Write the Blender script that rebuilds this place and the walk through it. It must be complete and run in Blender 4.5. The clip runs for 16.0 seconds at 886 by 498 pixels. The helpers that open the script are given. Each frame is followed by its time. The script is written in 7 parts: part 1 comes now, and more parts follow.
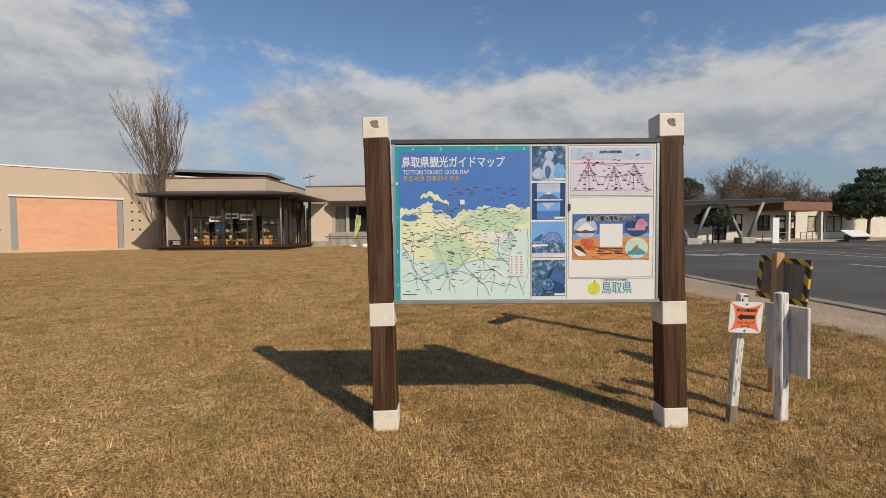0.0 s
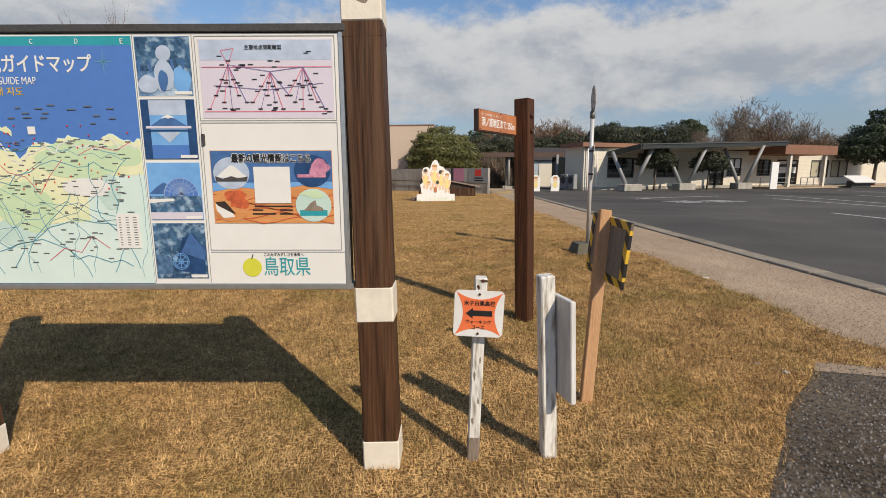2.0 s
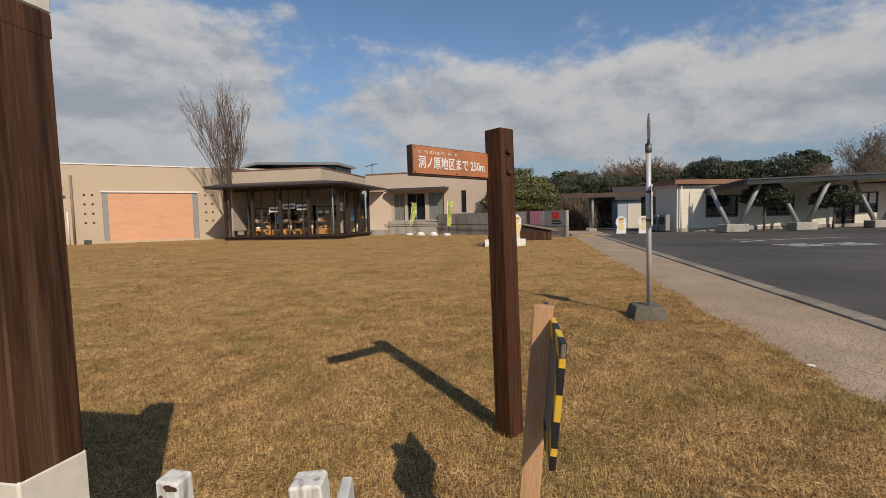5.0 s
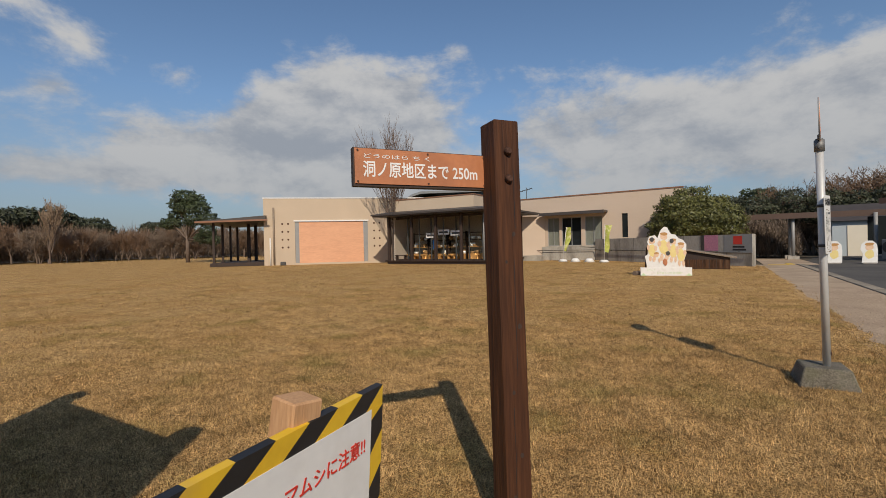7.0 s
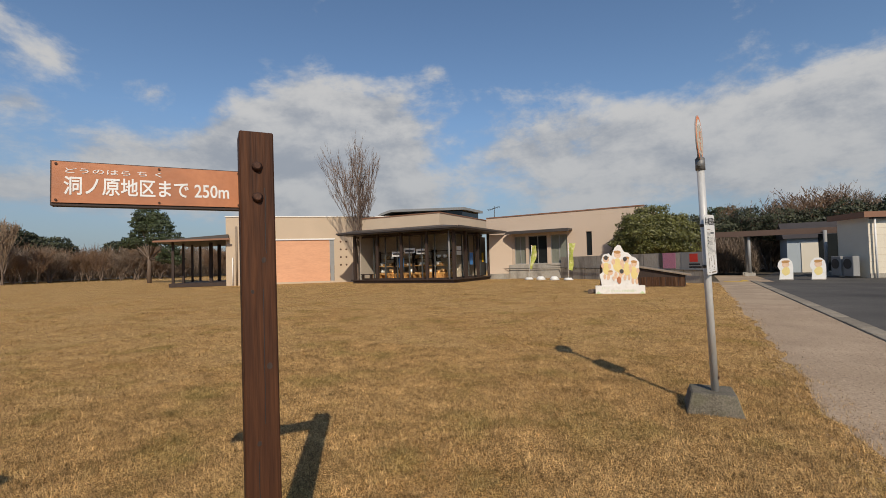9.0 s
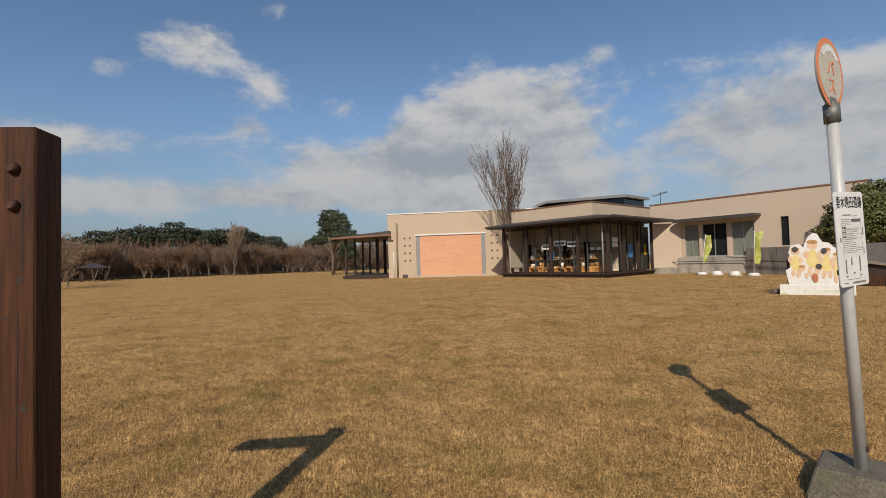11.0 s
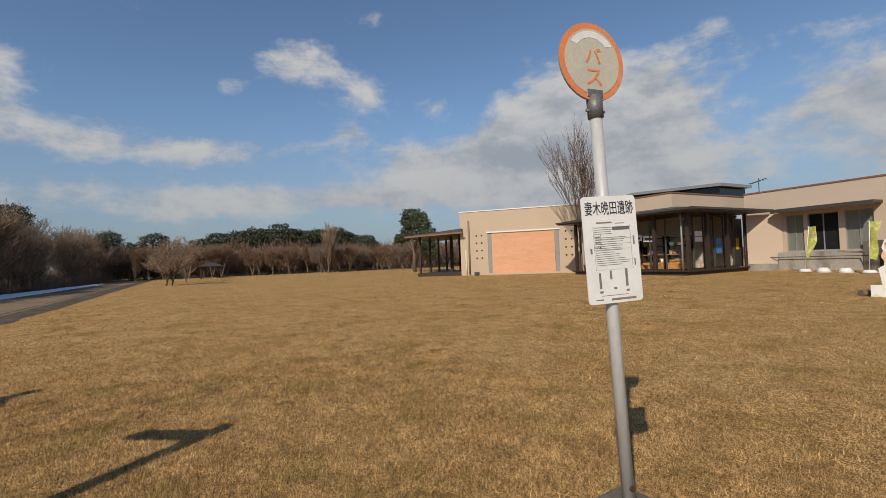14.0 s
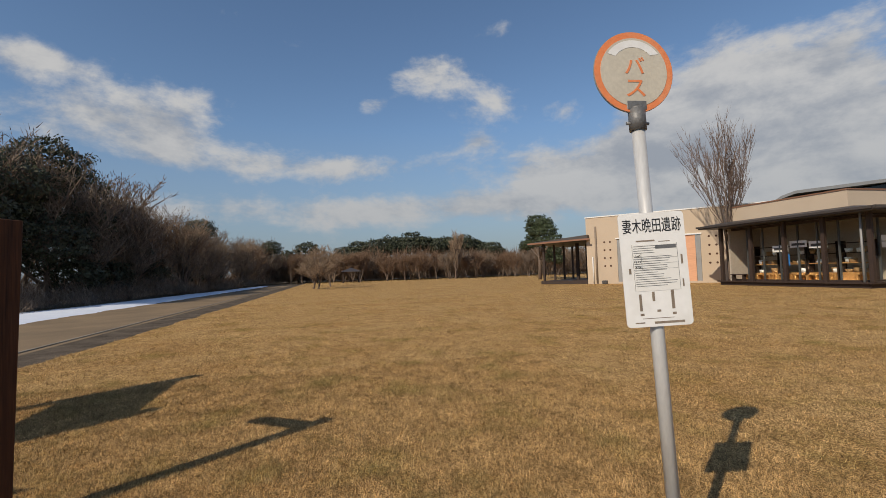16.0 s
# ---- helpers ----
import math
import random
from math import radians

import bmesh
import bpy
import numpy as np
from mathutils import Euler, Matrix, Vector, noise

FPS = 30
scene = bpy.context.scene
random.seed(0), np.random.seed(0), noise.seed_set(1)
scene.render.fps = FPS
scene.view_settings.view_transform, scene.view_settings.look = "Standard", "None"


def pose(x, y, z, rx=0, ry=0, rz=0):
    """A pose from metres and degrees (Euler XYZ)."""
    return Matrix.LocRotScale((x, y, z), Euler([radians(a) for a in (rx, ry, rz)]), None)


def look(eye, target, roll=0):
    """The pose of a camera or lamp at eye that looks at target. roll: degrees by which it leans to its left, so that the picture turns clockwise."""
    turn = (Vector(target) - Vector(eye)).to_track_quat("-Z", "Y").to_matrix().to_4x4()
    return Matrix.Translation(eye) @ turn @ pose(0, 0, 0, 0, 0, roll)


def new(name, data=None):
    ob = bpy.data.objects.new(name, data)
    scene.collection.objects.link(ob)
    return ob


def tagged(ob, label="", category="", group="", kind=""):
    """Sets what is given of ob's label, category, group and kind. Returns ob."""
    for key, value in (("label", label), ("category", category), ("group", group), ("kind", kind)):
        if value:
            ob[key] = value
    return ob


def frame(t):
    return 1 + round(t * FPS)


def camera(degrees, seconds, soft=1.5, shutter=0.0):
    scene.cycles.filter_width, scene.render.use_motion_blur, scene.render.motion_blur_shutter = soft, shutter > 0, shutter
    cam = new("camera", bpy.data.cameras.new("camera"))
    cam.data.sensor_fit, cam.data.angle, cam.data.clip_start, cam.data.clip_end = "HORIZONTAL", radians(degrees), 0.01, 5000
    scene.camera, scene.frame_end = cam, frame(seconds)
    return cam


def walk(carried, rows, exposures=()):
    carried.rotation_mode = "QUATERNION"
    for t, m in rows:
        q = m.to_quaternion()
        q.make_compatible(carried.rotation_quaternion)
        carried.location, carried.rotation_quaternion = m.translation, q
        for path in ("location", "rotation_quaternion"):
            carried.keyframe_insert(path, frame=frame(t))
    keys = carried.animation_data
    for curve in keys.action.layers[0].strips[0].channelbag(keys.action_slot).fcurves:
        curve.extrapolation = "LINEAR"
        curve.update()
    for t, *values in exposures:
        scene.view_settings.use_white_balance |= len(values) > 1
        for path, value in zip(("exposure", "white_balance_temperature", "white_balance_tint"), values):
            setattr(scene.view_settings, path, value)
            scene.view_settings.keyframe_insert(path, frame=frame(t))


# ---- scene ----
cam = camera(87.2, 16.0, soft=0.8)
PATH = [
    (0, (0.359, -0.605, 1.487), (0.366, 1.394, 1.407), -0.4),
    (0.5, (1.04, -0.253, 1.499), (1.111, 1.739, 1.335), -0.4),
    (1, (1.644, 0.069, 1.492), (1.706, 2.054, 1.26), -0.4),
    (1.5, (2.097, 0.44, 1.466), (2.123, 2.422, 1.196), -0.3),
    (2, (2.436, 0.639, 1.494), (2.422, 2.613, 1.174), -0.1),
    (2.5, (2.561, 0.903, 1.453), (2.503, 2.867, 1.079), 0.1),
    (3, (2.519, 1.211, 1.445), (2.41, 3.168, 1.05), -0.1),
    (3.5, (2.582, 1.288, 1.447), (2.412, 3.253, 1.114), -0.2),
    (3.7, (2.669, 1.301, 1.465), (2.476, 3.268, 1.161), -0.3),
    (5.8, (3.874, 2.632, 1.616), (3.223, 4.522, 1.54), -1.2),
    (6, (3.949, 2.805, 1.589), (3.212, 4.663, 1.511), -1.1),
    (6.5, (4.04, 2.996, 1.523), (3.126, 4.774, 1.463), -1.2),
    (7, (4.21, 3.032, 1.557), (3.171, 4.741, 1.545), -1.2),
    (7.5, (4.391, 3.112, 1.602), (3.424, 4.863, 1.626), -1.2),
    (8, (4.471, 3.287, 1.609), (3.566, 5.07, 1.656), -1.2),
    (8.5, (4.75, 3.534, 1.541), (3.826, 5.307, 1.604), -1.3),
    (9, (4.999, 3.811, 1.573), (4.043, 5.566, 1.637), -1.5),
    (9.5, (5.222, 4.25, 1.567), (4.14, 5.93, 1.625), -1.3),
    (10, (5.441, 4.58, 1.567), (4.184, 6.135, 1.618), -1.6),
    (10.2, (5.472, 4.712, 1.589), (4.143, 6.206, 1.636), -1.5),
    (12.3, (6.341, 6.255, 1.686), (4.769, 7.489, 1.762), -2.3),
    (12.5, (6.482, 6.367, 1.708), (4.91, 7.6, 1.786), -2.2),
    (13, (6.619, 6.732, 1.694), (5.002, 7.907, 1.768), -2.1),
    (13.5, (6.746, 6.969, 1.687), (5.066, 8.052, 1.748), -2.1),
    (14, (6.957, 7.146, 1.673), (5.221, 8.137, 1.722), -2.2),
    (14.5, (7.003, 7.424, 1.635), (5.19, 8.267, 1.692), -2.0),
    (15, (7.157, 7.56, 1.664), (5.285, 8.258, 1.735), -2.0),
    (15.5, (7.293, 7.616, 1.685), (5.382, 8.198, 1.771), -1.8),
    (16, (7.276, 7.593, 1.723), (5.339, 8.079, 1.819), -1.8),
]
walk(cam, [(t, look(eye, target, roll)) for t, eye, target, roll in PATH],
     exposures=((0.0, -0.22), (1.5, -0.05), (2.5, -0.08), (3.7, -0.13), (5.8, -0.38), (6.6, -0.38), (7.6, -0.27), (10.2, -0.28), (12.3, -0.30), (16.0, -0.30)))

# ---- light ----
SUN_DIR = Vector((0.61, -0.79, 0.77)).normalized()
sun = new("sun", bpy.data.lights.new("sun", "SUN"))
sun.data.energy, sun.data.angle, sun.data.color = 4.5, radians(0.6), (1.0, 0.88, 0.72)
sun.matrix_world = look((60, -80, 75), (60 - SUN_DIR.x, -80 - SUN_DIR.y, 75 - SUN_DIR.z))


def make_world():
    w = bpy.data.worlds.new("sky")
    scene.world = w
    w.use_nodes = True
    nt = w.node_tree
    nt.nodes.clear()
    N, L = nt.nodes.new, nt.links.new

    def math_node(op, a, b=None, clamp=False):
        n = N("ShaderNodeMath")
        n.operation, n.use_clamp = op, clamp
        for i, v in enumerate((a, b)):
            if v is None:
                continue
            if isinstance(v, (int, float)):
                n.inputs[i].default_value = v
            else:
                L(v, n.inputs[i])
        return n.outputs[0]

    out, bg = N("ShaderNodeOutputWorld"), N("ShaderNodeBackground")
    sky = N("ShaderNodeTexSky")
    sky.sky_type, sky.sun_disc = "NISHITA", False
    sky.sun_elevation = math.asin(SUN_DIR.z)
    sky.sun_rotation = math.atan2(SUN_DIR.x, SUN_DIR.y)
    sky.air_density, sky.dust_density, sky.ozone_density = 1.0, 0.3, 2.6
    tc, sep = N("ShaderNodeTexCoord"), N("ShaderNodeSeparateXYZ")
    L(tc.outputs["Generated"], sep.inputs[0])
    x, y, z = sep.outputs
    az = math_node("MULTIPLY", math_node("ARCTAN2", math_node("MULTIPLY", x, -1.0), y), 57.2958)
    el = math_node("MULTIPLY", math_node("ARCSINE", z), 57.2958)
    # cumulus banks: azimuth (left of north), elevation, half widths, weight
    banks = ((45, 15, 9, 6.8, .56), (36, 14.5, 7, 7.6, .58), (55, 12.5, 8, 4, .42), (63, 12, 6, 2.6, .34), (18, 12, 9, 4.6, .46), (4, 13, 12, 6.2, .48), (-14, 13, 14, 6.8, .49), (-35, 12, 20, 7.5, .48),
             (30, 7, 34, 2.6, .22), (61, 18.5, 2.8, 1.8, .36), (68, 20, 3.2, 1.6, .28), (29, 22.5, 1.9, 1.2, .24), (55, 26.5, 1.8, 0.9, .24), (76, 23.5, 6, 2.7, .48), (84, 20, 2.4, 1.2, .32), (71, 15.6, 2.2, 1.1, .30),
             (69, 27.5, 4, 1.3, .24), (90, 12.8, 15, 2.2, .46), (110, 15.5, 9, 4.2, .44), (48, 10, 16, 4, .22), (117, 20.5, 3.2, 1.1, .32), (97, 7.5, 26, 2.2, .38), (72, 8, 16, 2.5, .30), (-12, 32, 16, 3.5, .22), (42, 31, 6, 3, .25),
             (150, 16, 30, 8, .3), (-80, 18, 26, 9, .36), (-130, 20, 30, 9, .3))
    total = None
    for a0, e0, ra, re, wgt in banks:
        da = math_node("DIVIDE", math_node("SUBTRACT", az, a0), ra)
        de = math_node("DIVIDE", math_node("SUBTRACT", el, e0), re)
        d2 = math_node("ADD", math_node("MULTIPLY", da, da), math_node("MULTIPLY", de, de))
        g = math_node("MULTIPLY", math_node("POWER", 2.718, math_node("MULTIPLY", d2, -1.0)), wgt)
        total = g if total is None else math_node("ADD", total, g)
    comb = N("ShaderNodeCombineXYZ")
    L(math_node("MULTIPLY", az, 0.075), comb.inputs[0])
    L(math_node("MULTIPLY", el, 0.13), comb.inputs[1])

    def fbm(dx, dy, scale, detail):
        m, n = N("ShaderNodeMapping"), N("ShaderNodeTexNoise")
        m.inputs["Location"].default_value = (dx, dy, 3.1)
        n.inputs["Scale"].default_value, n.inputs["Detail"].default_value = scale, detail
        n.inputs["Roughness"].default_value, n.inputs["Distortion"].default_value = 0.63, 0.15
        L(comb.outputs[0], m.inputs[0])
        L(m.outputs[0], n.inputs[0])
        return n.outputs[0]

    def density(n):
        return math_node("SUBTRACT", math_node("ADD", math_node("MULTIPLY", math_node("SUBTRACT", n, 0.5), 1.4), total), 0.23)

    low = fbm(0, 0, 1.0, 9)
    d0 = density(low)
    cover = N("ShaderNodeMapRange")
    cover.interpolation_type = "SMOOTHSTEP"
    cover.inputs["From Min"].default_value, cover.inputs["From Max"].default_value = -0.05, 0.26
    L(d0, cover.inputs["Value"])
    shade = math_node("SUBTRACT", low, fbm(-0.12, 0.26, 1.0, 6))
    lit = N("ShaderNodeMapRange")
    lit.interpolation_type = "SMOOTHSTEP"
    lit.inputs["From Min"].default_value, lit.inputs["From Max"].default_value = -0.22, 0.10
    thick = math_node("MULTIPLY", math_node("MAXIMUM", math_node("SUBTRACT", d0, 0.20), 0.0), 0.16)
    L(math_node("SUBTRACT", shade, thick), lit.inputs["Value"])
    cloud = N("ShaderNodeMix")
    cloud.data_type = "RGBA"
    cloud.inputs["A"].default_value = (3.15, 3.35, 3.7, 1)
    cloud.inputs["B"].default_value = (5.55, 5.45, 5.3, 1)
    L(lit.outputs[0], cloud.inputs["Factor"])
    # pale haze towards the horizon
    fog, hz = N("ShaderNodeMix"), N("ShaderNodeMapRange")
    hz.inputs["From Min"].default_value, hz.inputs["From Max"].default_value = 0.0, 17.0
    hz.inputs["To Min"].default_value, hz.inputs["To Max"].default_value = 0.9, 0.0
    L(el, hz.inputs["Value"])
    fog.data_type = "RGBA"
    fog.inputs["B"].default_value = (1.85, 2.25, 2.85, 1)
    L(hz.outputs[0], fog.inputs["Factor"])
    tint = N("ShaderNodeMix")
    tint.data_type, tint.blend_type = "RGBA", "MULTIPLY"
    tint.inputs["Factor"].default_value = 1.0
    tint.inputs["B"].default_value = (0.95, 1.0, 1.03, 1)
    L(sky.outputs[0], tint.inputs["A"])
    L(tint.outputs["Result"], fog.inputs["A"])
    # distant cloud fades into the haze
    veil = N("ShaderNodeMix")
    veil.data_type = "RGBA"
    veil.inputs["B"].default_value = (2.55, 2.85, 3.3, 1)
    L(math_node("MULTIPLY", hz.outputs[0], 0.6), veil.inputs["Factor"])
    L(cloud.outputs["Result"], veil.inputs["A"])
    mix = N("ShaderNodeMix")
    mix.data_type = "RGBA"
    L(math_node("MULTIPLY", cover.outputs[0], 0.92), mix.inputs["Factor"])
    L(fog.outputs["Result"], mix.inputs["A"])
    L(veil.outputs["Result"], mix.inputs["B"])
    L(mix.outputs["Result"], bg.inputs["Color"])
    bg.inputs["Strength"].default_value = 0.125
    L(bg.outputs[0], out.inputs[0])


make_world()


# ---- materials ----
def material(name, base, rough=0.8, dark=None, scale=4.0, grain=60.0, bump=0.2, metal=0.0, stretch=(1, 1, 1), island=0.0, objrand=0.0,
             stain=None, stain_scale=1.0, stain_amount=0.5, spec=0.5, bump_dist=0.01):
    m = bpy.data.materials.new(name)
    m.use_nodes = True
    nt = m.node_tree
    N, L = nt.nodes.new, nt.links.new
    bsdf = nt.nodes["Principled BSDF"]
    bsdf.inputs["Roughness"].default_value, bsdf.inputs["Metallic"].default_value = rough, metal
    bsdf.inputs["Specular IOR Level"].default_value = spec
    dark = dark or tuple(c * 0.72 for c in base)
    tc, mp = N("ShaderNodeTexCoord"), N("ShaderNodeMapping")
    mp.inputs["Scale"].default_value = stretch
    L(tc.outputs["Object"], mp.inputs[0])
    big, small = N("ShaderNodeTexNoise"), N("ShaderNodeTexNoise")
    big.inputs["Scale"].default_value, big.inputs["Detail"].default_value = scale, 6
    small.inputs["Scale"].default_value, small.inputs["Detail"].default_value = grain, 4
    L(mp.outputs[0], big.inputs[0])
    L(mp.outputs[0], small.inputs[0])
    add = N("ShaderNodeMath")
    add.operation = "MULTIPLY_ADD"
    add.inputs[1].default_value = 0.55
    L(small.outputs[0], add.inputs[0])
    half = N("ShaderNodeMath")
    half.operation = "MULTIPLY"
    half.inputs[1].default_value = 0.45
    L(big.outputs[0], half.inputs[0])
    L(half.outputs[0], add.inputs[2])
    ramp = N("ShaderNodeValToRGB")
    ramp.color_ramp.elements[0].position, ramp.color_ramp.elements[1].position = 0.33, 0.67
    ramp.color_ramp.elements[0].color, ramp.color_ramp.elements[1].color = (*dark, 1), (*base, 1)
    L(add.outputs[0], ramp.inputs[0])
    color = ramp.outputs[0]
    if stain:
        sn, sr, sm = N("ShaderNodeTexNoise"), N("ShaderNodeMapRange"), N("ShaderNodeMix")
        sn.inputs["Scale"].default_value, sn.inputs["Detail"].default_value = stain_scale, 7
        L(mp.outputs[0], sn.inputs[0])
        sr.inputs["From Min"].default_value, sr.inputs["From Max"].default_value = 0.5, 0.68
        sr.inputs["To Max"].default_value = stain_amount
        L(sn.outputs[0], sr.inputs[0])
        sm.data_type = "RGBA"
        L(sr.outputs[0], sm.inputs["Factor"])
        L(color, sm.inputs["A"])
        sm.inputs["B"].default_value = (*stain, 1)
        color = sm.outputs["Result"]
    if island or objrand:
        rnd = N("ShaderNodeNewGeometry") if island else N("ShaderNodeObjectInfo")
        val = rnd.outputs["Random Per Island"] if island else rnd.outputs["Random"]
        hsv, mr = N("ShaderNodeHueSaturation"), N("ShaderNodeMapRange")
        amount = island or objrand
        mr.inputs["To Min"].default_value, mr.inputs["To Max"].default_value = 1 - amount, 1 + amount
        L(val, mr.inputs[0])
        L(mr.outputs[0], hsv.inputs["Value"])
        L(color, hsv.inputs["Color"])
        color = hsv.outputs[0]
    L(color, bsdf.inputs["Base Color"])
    if bump:
        bn = N("ShaderNodeBump")
        bn.inputs["Strength"].default_value, bn.inputs["Distance"].default_value = bump, bump_dist
        L(add.outputs[0], bn.inputs["Height"])
        L(bn.outputs[0], bsdf.inputs["Normal"])
    return m


def glass(name, tint, rough=0.02):
    m = bpy.data.materials.new(name)
    m.use_nodes = True
    b = m.node_tree.nodes["Principled BSDF"]
    b.inputs["Base Color"].default_value = (*tint, 1)
    b.inputs["Roughness"].default_value, b.inputs["Transmission Weight"].default_value, b.inputs["IOR"].default_value = rough, 1.0, 1.05
    return m


def turf(name, straw, brown, dark, green, rough=0.95):
    """Matted dry grass: fine straw, hand-sized tufts, dull brown thatch and patches with a green tinge; gaps are
    painted dark.
    """
    m = bpy.data.materials.new(name)
    m.use_nodes = True
    nt = m.node_tree
    N, L = nt.nodes.new, nt.links.new
    bsdf = nt.nodes["Principled BSDF"]
    bsdf.inputs["Roughness"].default_value, bsdf.inputs["Specular IOR Level"].default_value = rough, 0.08
    tc = N("ShaderNodeTexCoord")

    def tex(scale, detail, roughness=0.6, stretch=(1, 1, 1), turn=0.0):
        n, mp = N("ShaderNodeTexNoise"), N("ShaderNodeMapping")
        mp.inputs["Scale"].default_value = stretch
        mp.inputs["Rotation"].default_value = (0, 0, turn)
        n.inputs["Scale"].default_value, n.inputs["Detail"].default_value, n.inputs["Roughness"].default_value = scale, detail, roughness
        L(tc.outputs["Object"], mp.inputs[0])
        L(mp.outputs[0], n.inputs[0])
        return n.outputs[0]

    def span(v, a, b, lo=0.0, hi=1.0):
        n = N("ShaderNodeMapRange")
        n.inputs["From Min"].default_value, n.inputs["From Max"].default_value = a, b
        n.inputs["To Min"].default_value, n.inputs["To Max"].default_value = lo, hi
        L(v, n.inputs[0])
        return n.outputs[0]

    def mix(f, a, b):
        n = N("ShaderNodeMix")
        n.data_type = "RGBA"
        L(f, n.inputs["Factor"])
        for key, c in (("A", a), ("B", b)):
            if isinstance(c, tuple):
                n.inputs[key].default_value = (*c, 1)
            else:
                L(c, n.inputs[key])
        return n.outputs["Result"]

    # straw lying in two directions, over tufts and thatch
    straws = N("ShaderNodeMath")
    straws.operation = "MAXIMUM"
    L(tex(26, 3, 0.65, (1, 3.2, 1), 0.5), straws.inputs[0])
    L(tex(26, 3, 0.65, (3.2, 1, 1), 0.9), straws.inputs[1])
    fine, tuft = straws.outputs[0], tex(11, 4, 0.65)
    col = mix(span(tex(0.45, 6), 0.44, 0.64), straw, brown)
    col = mix(span(tex(0.9, 7, 0.65), 0.52, 0.70, 0, 0.75), col, green)
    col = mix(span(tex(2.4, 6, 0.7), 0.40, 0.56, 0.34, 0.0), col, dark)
    # soil and shade between tufts and straws, both mixed into the colour as dark
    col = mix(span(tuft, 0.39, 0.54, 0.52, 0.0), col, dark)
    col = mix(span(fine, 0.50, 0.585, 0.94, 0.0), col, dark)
    L(col, bsdf.inputs["Base Color"])
    bn, ad = N("ShaderNodeBump"), N("ShaderNodeMath")
    L(fine, ad.inputs[0])
    L(tuft, ad.inputs[1])
    bn.inputs["Strength"].default_value, bn.inputs["Distance"].default_value = 0.8, 0.02
    L(ad.outputs[0], bn.inputs["Height"])
    L(bn.outputs[0], bsdf.inputs["Normal"])
    return m


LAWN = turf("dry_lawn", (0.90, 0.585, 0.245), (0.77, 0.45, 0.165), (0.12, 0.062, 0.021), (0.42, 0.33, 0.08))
BLADE = material("dry_grass_blade", (0.70, 0.45, 0.195), 0.8, (0.13, 0.08, 0.033), 2.6, 15, 0, island=0.8, stain=(0.22, 0.19, 0.06), stain_scale=0.9, stain_amount=0.55, spec=0.15)
ASPHALT = material("asphalt", (0.15, 0.138, 0.124), 0.9, (0.055, 0.052, 0.049), 0.25, 55, 0.5, stain=(0.035, 0.034, 0.034), stain_scale=0.12, stain_amount=0.6, spec=0.12)
ROADTAN = material("worn_road", (0.30, 0.215, 0.13), 0.95, (0.18, 0.135, 0.088), 0.5, 60, 0.5, stain=(0.10, 0.08, 0.06), stain_scale=0.2, stain_amount=0.5, spec=0.1)
COARSE = material("coarse_asphalt", (0.19, 0.15, 0.11), 0.95, (0.03, 0.024, 0.018), 1.2, 40, 1.0, spec=0.08)
GRAVEL = material("gravel", (0.56, 0.43, 0.30), 0.95, (0.24, 0.175, 0.12), 0.8, 34, 0.8, stain=(0.22, 0.16, 0.10), stain_scale=0.4, stain_amount=0.4, spec=0.15)
PEBBLE = material("pebble", (0.50, 0.38, 0.28), 0.9, (0.25, 0.18, 0.13), 3, 30, 0, island=0.4, spec=0.1)
DARKGREY = material("dark_grey_steel", (0.085, 0.088, 0.085), 0.5, (0.06, 0.062, 0.06), 2, 25, 0.05)
SLATE = material("slate_grey_steel", (0.034, 0.038, 0.036), 0.55, (0.024, 0.027, 0.026), 1.5, 20, 0.05)
DARKPEBBLE = material("dark_pebble", (0.20, 0.18, 0.16), 0.8, (0.05, 0.045, 0.04), 3, 30, 0, island=0.85)
CONCRETE = material("concrete", (0.46, 0.425, 0.365), 0.9, (0.29, 0.265, 0.225), 0.8, 14, 0.3, stretch=(1, 1, 0.35), stain=(0.10, 0.085, 0.07), stain_scale=1.1, stain_amount=0.6)
MOSSY = material("mossy_concrete", (0.22, 0.19, 0.145), 0.95, (0.06, 0.052, 0.034), 5, 60, 0.9, stain=(0.10, 0.095, 0.05), stain_scale=7, stain_amount=0.5)
KERB = material("kerb_concrete", (0.34, 0.295, 0.235), 0.95, (0.21, 0.18, 0.14), 2, 40, 0.4, objrand=0.14, stain=(0.15, 0.13, 0.09), stain_scale=3, stain_amount=0.5, spec=0.1)
STUCCO = material("beige_render", (0.56, 0.445, 0.325), 0.92, (0.49, 0.39, 0.285), 0.5, 40, 0.15, stain=(0.47, 0.37, 0.27), stain_scale=0.3, stain_amount=0.4)
STUCCO2 = material("pinkish_cladding", (0.585, 0.465, 0.36), 0.9, (0.52, 0.41, 0.315), 0.4, 30, 0.1, stretch=(0.4, 0.4, 1.2))
CREAM = material("cream_siding", (0.74, 0.68, 0.555), 0.85, (0.66, 0.60, 0.49), 0.6, 25, 0.15, stain=(0.5, 0.45, 0.37), stain_scale=0.5, stain_amount=0.3)
PLYWOOD = material("salmon_boarding", (0.74, 0.40, 0.235), 0.8, (0.62, 0.325, 0.19), 0.8, 6, 0.1, stretch=(0.5, 0.5, 3.0), stain=(0.52, 0.26, 0.15), stain_scale=1.6, stain_amount=0.35)
DARKWOOD = material("dark_timber", (0.055, 0.032, 0.022), 0.7, (0.024, 0.014, 0.010), 2, 40, 0.3, stretch=(3, 3, 0.5))
